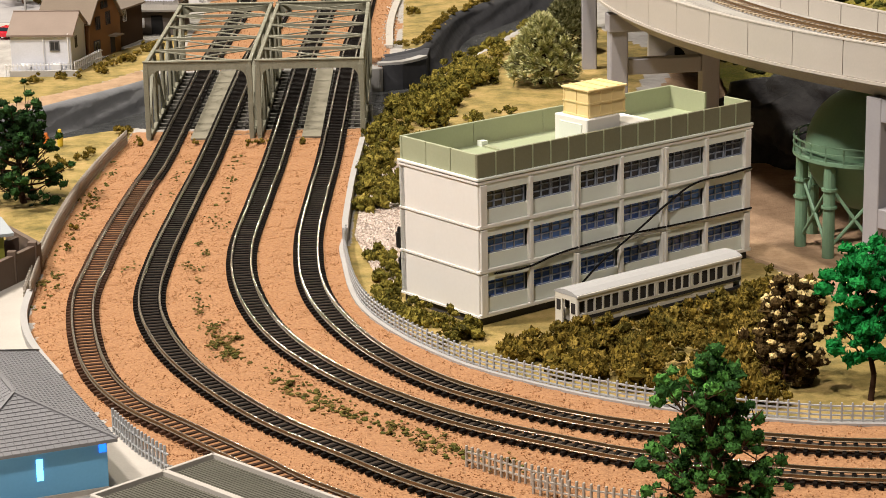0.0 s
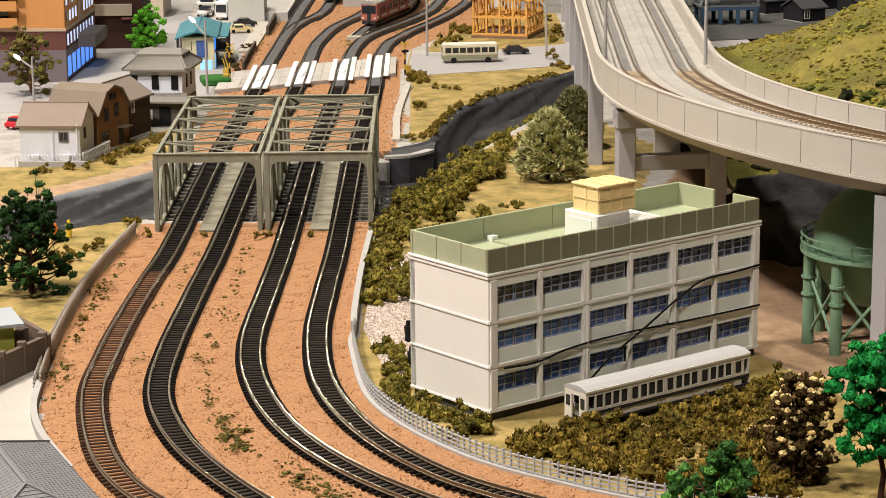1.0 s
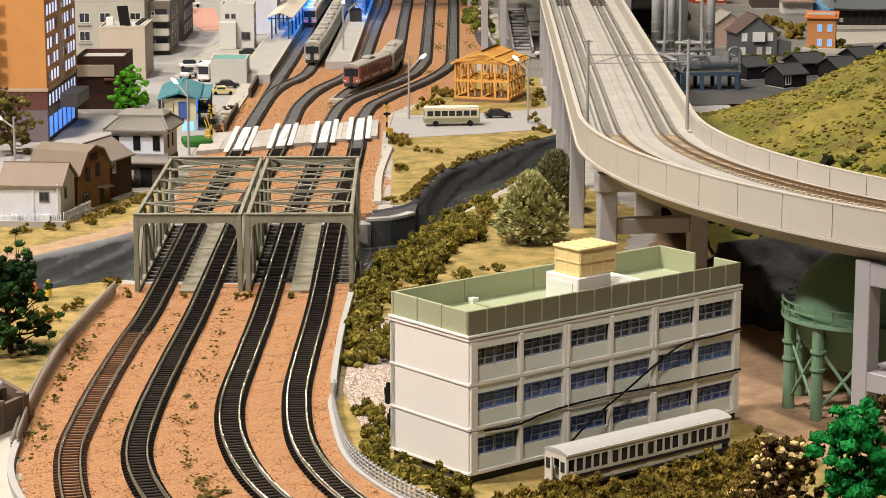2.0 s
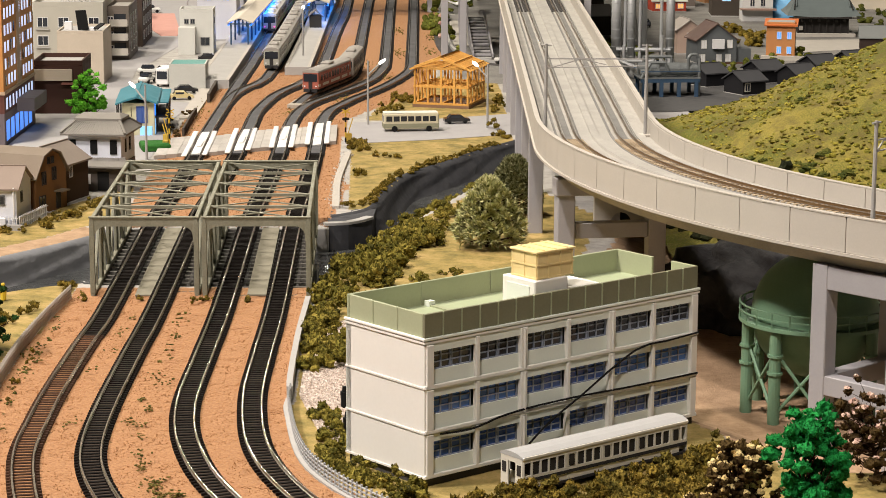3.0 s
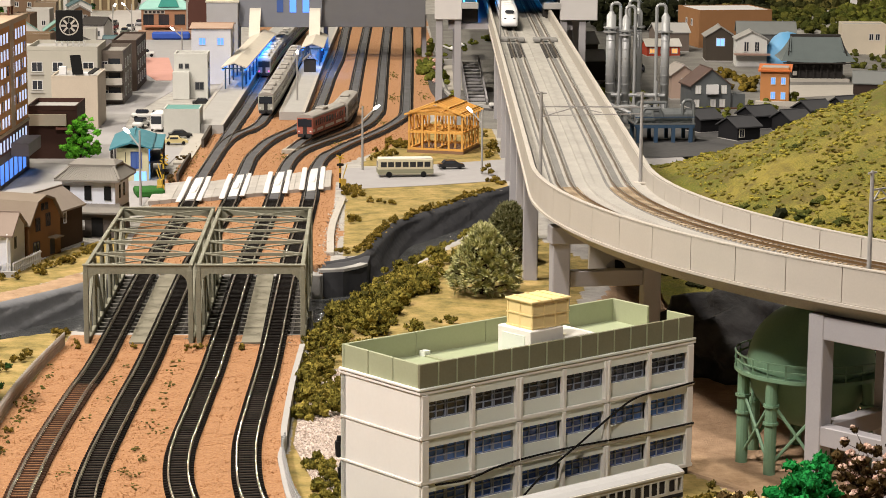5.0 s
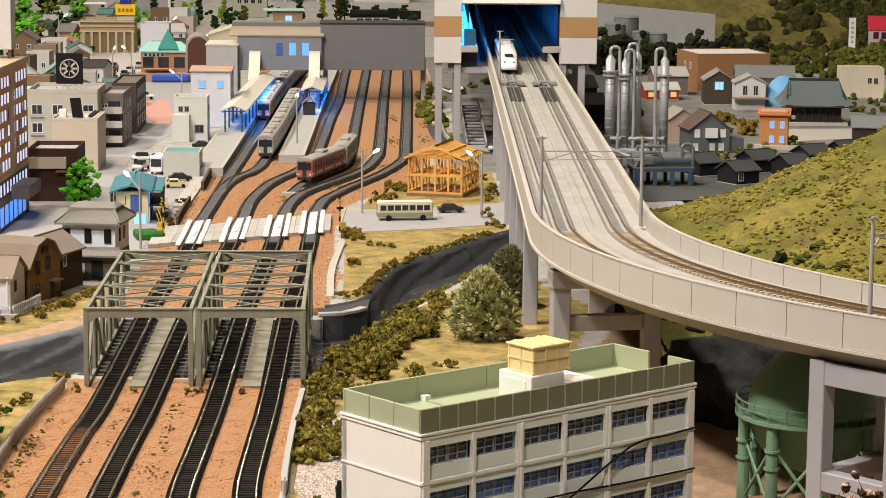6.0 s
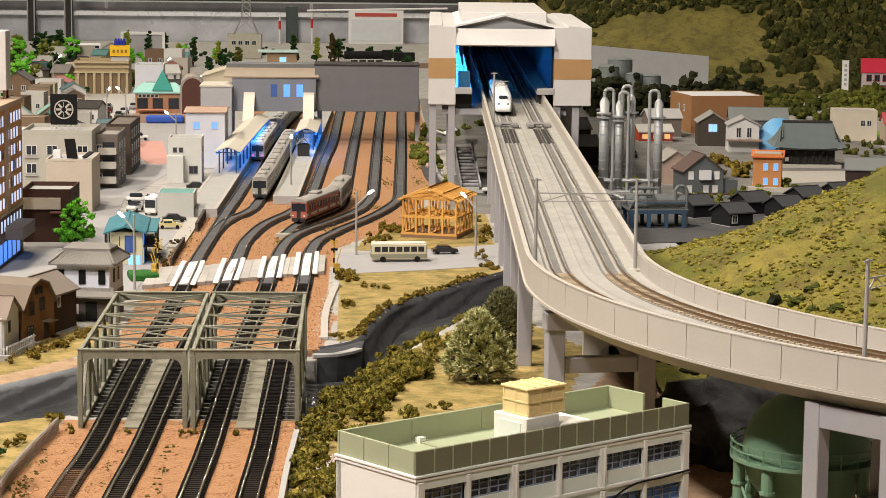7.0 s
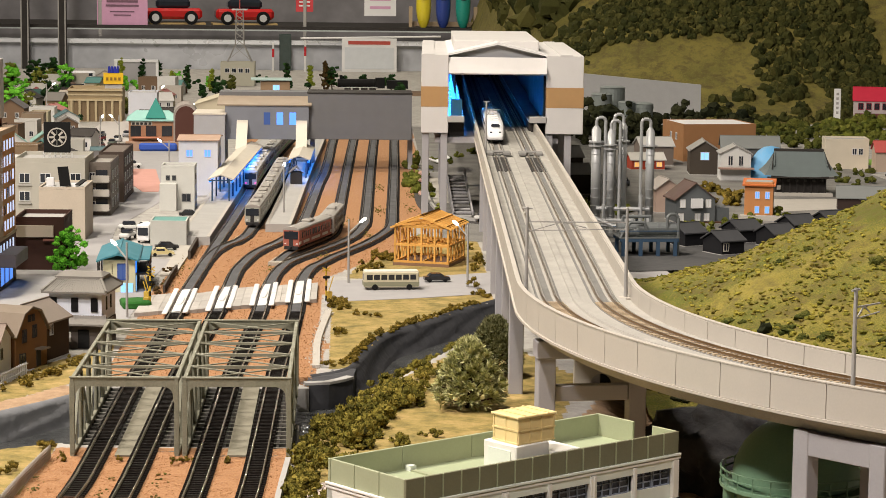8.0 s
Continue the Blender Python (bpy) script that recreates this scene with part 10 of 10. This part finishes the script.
for k in range(6):
    z0_, z1_ = 6 + k * 2, 8 + k * 2
    for sy in (-1, 1):
        part("brace", bar(bm_new(), (-1.5, sy * 1.1, z0_), (1.4, sy * 1.1, z1_), 0.14, 0.14), grey, tw)
        part("brace", bar(bm_new(), (1.5, sy * 1.1, z0_), (-1.4, sy * 1.1, z1_), 0.14, 0.14), grey, tw)
for s in (-1, 1):
    part("brace", bar(bm_new(), (-s * 4.2, -2.8, 1), (s * 1.7, -1.3, 5.6), 0.16, 0.16), grey, tw)
part("tower_platform", box(bm_new(), 0, 0, 17.6, 5.6, 4, 0.4), M["silver"], tw)
part("antenna", rod(bm_new(), (0, 0, 18), (0, 0, 26), 0.2, 0.08, 6), col((0.5, 0.1, 0.08)), tw)

tw.scale = (0.7, 0.8, 0.76)
vb = thing("bus", -52, 402, 2.4, 4, "long white toy bus at the table edge", "bus", "far vehicles")
part("body", box(bm_new(), 0, 0, 0.3, 6.2, 2.2, 2.3, bevel=0.4), M["white"], vb)
part("window_band", box(bm_new(), 0, -1.12, 1.4, 5.0, 0.06, 0.7), M["glass"], vb)
part("plinth", box(bm_new(), 0, 0, -2.45, 7.4, 3.0, 2.6), M["conc"], vb)
for u in (-2, 2):
    part("wheel", rod(bm_new(), (u, -1.0, 0.45), (u, -1.2, 0.45), 0.45, n=12), M["black"], vb)
gf = thing("gate_frame", -41.8, 432, 0, 2, "tall white gate frame at the table edge", "gate")
for u in (-5.2, 5.2):
    part("upright", box(bm_new(), u, 0, 0, 0.7, 0.6, 6.2, bevel=0.05), M["white"], gf)
part("beam", box(bm_new(), 0, 0, 5.7, 11.0, 0.8, 0.7, bevel=0.05), M["white"], gf)
part("panel", box(bm_new(), 0, 0.1, 0, 9.7, 0.2, 5.7), M["pier"], gf, "grey panel")
tb = block("shop", -4.0, 338, 2, 6.2, 6, 6.6, (0.30, 0.20, 0.12), "shop with pale teal roof and lit blue sign", [("f", 0.2, 4.6, 1.4, 1.3)], parapet=0.1, roof=M["conc"], category="shop", glass_mat=BLUEPALE)
part("roof_sheet", box(bm_new(), -0.8, -0.4, 6.9, 8.6, 6.6, 0.3, bevel=0.05), col((0.44, 0.58, 0.55)), tb, "pale teal roof sheet")

# steam engine on the far line
se = thing("steam_locomotive", 15, 402, 0.6, 4, "black steam locomotive with tender on the far line", "locomotive")
part("boiler", rod(bm_new(), (-6, 0, 2.1), (3, 0, 2.1), 1.0, n=16), M["black"], se)
part("cab", box(bm_new(), 4.2, 0, 0.9, 2.2, 2.0, 2.5, bevel=0.1), M["black"], se)
part("chimney", rod(bm_new(), (-5.2, 0, 3.0), (-5.2, 0, 4.0), 0.32, 0.4, 10), M["black"], se)
part("tender", box(bm_new(), 8.4, 0, 0.8, 5.0, 2.0, 2.0, bevel=0.1), M["black"], se)
part("running_board", box(bm_new(), -1, 0, 1.0, 9, 2.2, 0.15), M["silver"], se)
for k in range(4):
    for s in (-1, 1):
        part("wheel", rod(bm_new(), (-3.6 + k * 2.0, s * 0.8, 0.7), (-3.6 + k * 2.0, s * 0.95, 0.7), 0.75, n=14), M["dark"], se)
bm = bm_new()
sweep(bm, [(x, 402 + 0.07 * (x - 15), 0) for x in (-8, 10, 40)], [(-6, -0.1), (6, -0.1), (4, 0.6), (-4, 0.6)])
setting("embankment", bm, col((0.16, 0.10, 0.06)), "brown embankment of the far line", "embankment")
rng = random.Random(13)
for k in range(26):
    x, y = rng.uniform(-85, 28), rng.uniform(300, 450)
    hh = rng.uniform(2.8, 5.2)
    tree(x, y, hh, hh * rng.uniform(0.35, 0.7), (M["leaf_dark"], M["leaf_lime"], M["hill_dark"])[k % 3], M["bark_dark"], "small dark green tree in the far town", 10, 0.5, 3, 0.2, 1.0, 100 + k, level=0)
spots = [(x, y, rng.uniform(0.8, 1.4), rng.uniform(0.8, 2.0)) for x, y in scatter([(20.6, 150), (23.5, 150), (24.5, 230), (20.8, 230)], 18, rng)]
shrubs("yard_bushes", spots, M["bush_green"], "dark bushes and blossom beside the yard", seed=61, dense=70, level=1)
spots = [(x, y, 0.8, 1.6) for x, y in ((22, 170), (22.4, 182), (22.2, 194))]
shrubs("yard_blossom", spots, M["blossom_pink"], "pale pink blossom bushes beside the yard", seed=62, dense=70, level=1)

# the far street: pink forecourt, parked cars, slim cypresses
bm = bm_new()
prism(bm, [(-24, 206), (-18.5, 206), (-15.4, 178), (-15.4, 172), (-17.6, 172), (-21, 186)], -0.06, 0.06)
setting("forecourt", bm, surface("pink_paving", (0.56, 0.30, 0.25), (0.46, 0.25, 0.21), rough=0.9), "pink paved station forecourt", "paving")
bm = bm_new()
prism(bm, [(-35, 232), (-24, 214), (-21, 206), (-25, 208), (-29, 206), (-36, 226), (-37, 262), (-37, 320), (-28, 320), (-26.5, 262)], -0.08, 0.04)
setting("road", bm, surface("far_road", (0.50, 0.47, 0.45), (0.42, 0.39, 0.37), rough=0.9), "pale street through the far district", "road")


def small_car(x, y, rz, c, label):
    ob = thing("car", x, y, 0.05, rz, label, "car", "cars in the far street")
    part("body", box(bm_new(), 0, 0, 0.25, 3.0, 1.25, 0.5, bevel=0.15), c, ob)
    part("cabin", box(bm_new(), -0.2, 0, 0.72, 1.6, 1.1, 0.45, bevel=0.15), M["glass"], ob)
    for u in (-0.95, 0.95):
        for s in (-1, 1):
            part("wheel", rod(bm_new(), (u, s * 0.5, 0.25), (u, s * 0.64, 0.25), 0.25, n=10), M["black"], ob)


for x, y, a, c, n in ((-34, 237.4, 80, (0.50, 0.34, 0.30), "pinkish"), (-30, 235.5, 85, (0.03, 0.03, 0.03), "black"), (-32.6, 258.7, 80, (0.20, 0.03, 0.03), "dark red"), (-29.6, 249.3, 88, (0.10, 0.12, 0.10), "dark green"),
                      (-31.0, 243, 84, (0.16, 0.05, 0.05), "maroon"), (-27.5, 238, 80, (0.05, 0.05, 0.06), "black"), (-29.4, 257, 85, (0.5, 0.5, 0.5), "silver"), (-33.2, 266, 85, (0.35, 0.33, 0.32), "grey"),
                      (-22.3, 207.5, 10, (0.62, 0.62, 0.60), "white"), (-14.6, 118, 75, (0.62, 0.62, 0.60), "white"), (-12.6, 124, 10, (0.04, 0.04, 0.045), "black"), (-15, 126, 5, (0.60, 0.60, 0.58), "white"), (-28.8, 268, 88, (0.30, 0.30, 0.32), "grey")):
    small_car(x, y, a, col(c), n + " toy car parked on the street")
for x, y, hh, lf in ((-63, 404, 6.0, "leaf_lime2"), (-60, 418, 7.0, "leaf_dark"), (-45, 420, 7.2, "leaf_lime2"), (-40, 432, 6.4, "leaf_dark"), (-36.6, 434, 6.0, "leaf_dark"), (-30, 394, 5.4, "leaf_lime2"), (-27, 400, 7.0, "leaf_dark"), (-22, 408, 5.0, "leaf_lime2"), (-3, 415, 6.5, "leaf_dark"), (2, 420, 6.0, "leaf_lime2"), (6, 410, 7.5, "leaf_brown")):
    tree(x, y, hh, hh * 0.26, M[lf], M["bark_dark"], "slim upright cypress at the far edge of town", 14, 0.42, 3, 0.1, 0.9, int(200 + x), cone=0.8, level=0)
rg = random.Random(29)
for k in range(26):
    x, y = rg.uniform(-82, -50), rg.uniform(270, 440)
    hh = rg.uniform(4.2, 7.0)
    tree(x, y, hh, hh * rg.uniform(0.55, 0.8), M[("leaf_dark", "leaf_lime", "bush_green")[k % 3]], M["bark_dark"], "round green tree among the far houses", 12, 0.55, 3, 0.2, 1.0, 300 + k, level=0)
rg = random.Random(5)
spots = [(x, y, rg.uniform(0.8, 1.6), rg.uniform(0.8, 2.0)) for x, y in scatter([(-75, 250), (-75, 440), (-40, 440), (-40, 250)], 60, rg)]
shrubs("far_greenery", spots, M["leaf_lime"], "bright green bushes between the far houses", seed=93, dense=50, level=1)
spots = [(x, y, rg.uniform(0.8, 1.8), rg.uniform(0.8, 2.4)) for x, y in scatter([(-80, 230), (-75, 460), (25, 460), (25, 385), (-35, 380), (-38, 250)], 90, rg)]
shrubs("far_greenery", spots, M["leaf_dark"], "dark green bushes between the far houses", seed=94, dense=50, level=1)


for x, y, a, c, n in ((50.5, 128, 20, (0.60, 0.59, 0.57), "white"), (47.5, 133, 75, (0.05, 0.05, 0.055), "black"), (61.2, 131, 10, (0.40, 0.05, 0.04), "red"), (56, 176, 5, (0.58, 0.58, 0.57), "white"), (52.5, 186, 80, (0.06, 0.06, 0.07), "dark grey"),
                      (86, 168, 30, (0.05, 0.05, 0.05), "black"), (96.5, 204, 70, (0.30, 0.30, 0.31), "grey"), (36, 150, 85, (0.58, 0.57, 0.55), "white"), (29, 138, 5, (0.55, 0.54, 0.52), "white"), (33, 165, 88, (0.10, 0.10, 0.11), "dark grey")):
    small_car(x, y, a, col(c), n + " toy car parked between the small houses")
rg = random.Random(15)
spots = [(x, y, rg.uniform(0.6, 1.2), rg.uniform(0.5, 1.4)) for x, y in scatter([(24, 122), (44, 114), (57, 120), (56, 132), (46, 170), (46, 240), (24, 240)], 46, rg)]
shrubs("yard_scrub", spots, M["bush_green"], "dark green scrub under the elevated station", seed=95, dense=70, level=1)
spots = [(x, y, rg.uniform(0.6, 1.3), rg.uniform(0.6, 1.6)) for x, y in scatter([(84, 176), (100, 176), (100, 240), (86, 250), (60, 250), (76, 215), (86, 200)], 40, rg)]
spots += [(x, y, rg.uniform(1.0, 2.2), rg.uniform(0.8, 2.2)) for x, y in scatter([(84, 254), (106, 258), (116, 304), (86, 304)], 70, rg)]
shrubs("garden_scrub", spots, M["hill_dark"], "olive scrub between the far houses", seed=96, dense=70, level=1)

# ---- the hall behind the table: glass case, shelf and signs ----
# counter grey in two tones, the glass sheen put into the lighter one
GREYW = surface("hall_grey", (0.66, 0.68, 0.73), (0.34, 0.355, 0.39), rough=0.3, metal=0.2, fine=18, broad=3, bump=0.05, amount=0.9)
bm = box(bm_new(), 20, 516, -40, 700, 4, 48)
setting("counter", bm, GREYW, "grey display counter behind the layout", "counter")
bm = box(bm_new(), 20, 514, 7.3, 700, 6, 1.1)
setting("counter_edge", bm, surface("metal_edge", (0.80, 0.82, 0.86), (0.66, 0.68, 0.72), rough=0.3, metal=0.2), "pale metal edge along the counter", "trim")
# pale patches in this wall's colour stand for reflections in the case glass
bm = box(bm_new(), 20, 580, -40, 900, 4, 300)
setting("wall_north", bm, surface("hall_dark_reflections", (0.10, 0.095, 0.10), (0.24, 0.23, 0.24), rough=0.4, fine=14, broad=3, amount=0.9), "dark hall wall with glass reflections in its colour behind the shelves", "wall")
bm = box(bm_new(), 20, 540, 11.4, 700, 44, 0.9)
setting("shelf", bm, M["dark"], "dark metal display shelf behind glass", "shelf")
setting("glass_edge", box(bm_new(), 20, 511, 11.2, 700, 0.5, 0.35), surface("glass_rim", (0.50, 0.55, 0.55), (0.34, 0.38, 0.38), rough=0.2), "pale rim of the glass display case", "trim")
corner = thing("display_post", -6.4, 511, -40, 0, "dark green glass corner post of the display case", "post", "display posts")
part("post", box(bm_new(), 0, 0, 0, 3.4, 1.2, 50.4, bevel=0.1), surface("green_glass", (0.05, 0.068, 0.064), (0.09, 0.115, 0.108), rough=0.15), corner)
for x, h in ((-9.7, 8.0), (-0.6, 8.9)):
    pole = thing("barrier_pole", x, 505, 0, 0, "white pole with a red band at the table edge", "pole", "barrier poles")
    part("pole", rod(bm_new(), (0, 0, 0), (0, 0, h), 0.3, n=10), M["white"], pole)
    part("band", rod(bm_new(), (0, 0, h * 0.5), (0, 0, h * 0.8), 0.36, n=10), col((0.55, 0.03, 0.04)), pole, "red band")
rail_ob = thing("white_tube", 18, 508, 9.3, 1, "thin white light tube in front of the display", "tube")
part("tube", rod(bm_new(), (-20, 0, 0), (20, 0, 0.9), 0.28, n=8), M["white"], rail_ob)
for x in (-80, -69.5):
    p = thing("display_post", x, 508, -40, 0, "dark metal post of the display case", "post", "display posts")
    part("post", box(bm_new(), 0, 0, 0, 2.4, 2.0, 120, bevel=0.4), M["dark"], p)
    for u in (-1.0, 0.9):
        part("bright_edge", box(bm_new(), u, -1.05, 0, 0.35, 0.12, 120), M["mast"], p, "bright metal edge")
for x in (-60, -1, 62):
    p = thing("display_post", x, 519, 8.9, 0, "slim metal upright carrying the shelf", "post", "display posts")
    part("post", box(bm_new(), 0, 0, 0, 1.0, 0.8, 22, bevel=0.1), M["mast"], p)


def toy_car(x, z, c):
    ob = thing("toy_car", x, 530, z, 8, "large glossy red toy car on the display shelf", "toy car", "display toys")
    part("body", box(bm_new(), 0, 0, 1.5, 17, 7, 3.2, bevel=0.8), c, ob)
    part("cabin", box(bm_new(), 0, 0, 4.6, 10, 6, 2.8, bevel=0.8), M["glass"], ob)
    for u in (-5.2, 5.2):
        part("wheel", rod(bm_new(), (u, -3.2, 2.0), (u, -4.0, 2.0), 2.0, n=18), M["black"], ob)
        part("rim", rod(bm_new(), (u, -4.0, 2.0), (u, -4.2, 2.0), 1.1, n=14), M["silver"], ob)
    part("stand", box(bm_new(), 0, 0, 0, 19, 7, 0.5), col((0.5, 0.36, 0.16)), ob)


redgloss = surface("toy_red", (0.50, 0.02, 0.02), (0.4, 0.015, 0.015), rough=0.2, bump=0)
for x in (-40, -19):
    toy_car(x, 12.3, redgloss)
for k, (x, c) in enumerate(((33.5, (0.75, 0.62, 0.04)), (39.2, (0.03, 0.06, 0.28)), (45, (0.02, 0.28, 0.22)))):
    ob = thing("toy_train_nose", x, 522, 12.3, 0, "upright coloured toy train nose on the display shelf", "toy train", "display toys")
    bm = bm_new()
    bmesh.ops.create_uvsphere(bm, u_segments=16, v_segments=12, radius=1)
    bmesh.ops.scale(bm, vec=(2.2, 2, 7), verts=bm.verts)
    bmesh.ops.translate(bm, vec=(0, 0, 6.5), verts=bm.verts)
    part("body", bm, surface("toy_paint", c, tuple(v * 0.8 for v in c), rough=0.3, bump=0), ob, smooth=True)
    part("nose_window", box(bm_new(), 0, -1.9, 8.0, 1.4, 0.4, 1.2), M["glass"], ob)
rack = thing("display_rack", 39.3, 525, 12.3, 0, "pale wooden rack holding the toy trains", "rack")
for x in (-9.5, 9.5):
    part("upright", box(bm_new(), x, 0, 0, 1.0, 3, 6), col((0.45, 0.34, 0.22)), rack)
part("rail", box(bm_new(), 0, 1.8, 0.2, 19, 1, 1.4), col((0.45, 0.34, 0.22)), rack)


def sheet(x, y, z, w, h, paper, ink, label, bars, leg=0.0):
    ob = thing("notice", x, y, z, 0, label, "notice", "notices")
    part("paper", box(bm_new(), 0, 0, 0, w, 0.3, h), paper, ob)
    for u, v, ww, hh in bars:
        part("print_bar", box(bm_new(), u, -0.2, v, ww, 0.08, hh), ink, ob)
    return ob


pink, ink = col((0.62, 0.34, 0.50)), col((0.18, 0.10, 0.14))
sheet(-53.6, 519, 12.3, 14.5, 9, pink, ink, "pink printed notice standing on the shelf", [(0, 6.4, 9, 0.7), (0, 5.2, 9.5, 0.6), (0, 3.6, 7, 0.35), (0, 2.6, 5, 0.35)])
sheet(-1.1, 519, 16.6, 5, 6, col((0.60, 0.06, 0.07)), M["white"], "red printed notice standing on the shelf", [(0, 1.5, 3.2, 0.4), (0, 2.6, 3.2, 0.4)])
sheet(20.8, 519, 15.6, 9.2, 7, M["white"], pink, "white and pink notice standing on the shelf", [(0, 2.0, 6, 0.8), (0, 4.4, 6, 0.8)])
sheet(59, 519, 14.8, 5.4, 6, col((0.62, 0.10, 0.08)), M["white"], "red printed notice standing on the shelf", [(0, 1.5, 3.6, 0.4), (0, 3, 3.6, 0.4)])
po = sheet(17.6, 506, 0.0, 15.6, 9.6, M["white"], col((0.45, 0.08, 0.06)), "white poster at the table edge with a picture panel", [(0, 7.8, 12, 1.0)])
part("picture", box(bm_new(), 0, -0.25, 0.8, 14, 0.1, 6.2), col((0.62, 0.65, 0.68)), po)

# ---- the hall round the table ----
HALL = surface("hall_plaster", (0.055, 0.05, 0.045), (0.038, 0.035, 0.032), rough=0.9, fine=40, broad=3)
setting("hall_floor", box(bm_new(), 20, 110, -82, 900, 960, 4), HALL, "dark floor of the exhibition hall", "floor")
setting("ceiling", box(bm_new(), 20, 110, 300, 900, 960, 5), HALL, "dark ceiling of the exhibition hall", "ceiling")
setting("wall_west", box(bm_new(), -430, 110, -78, 5, 960, 378), HALL, "dark hall wall", "wall")
setting("wall_east", box(bm_new(), 470, 110, -78, 5, 960, 378), HALL, "dark hall wall", "wall")
setting("wall_south", box(bm_new(), 20, -372, -78, 894, 5, 378), HALL, "dark hall wall", "wall")
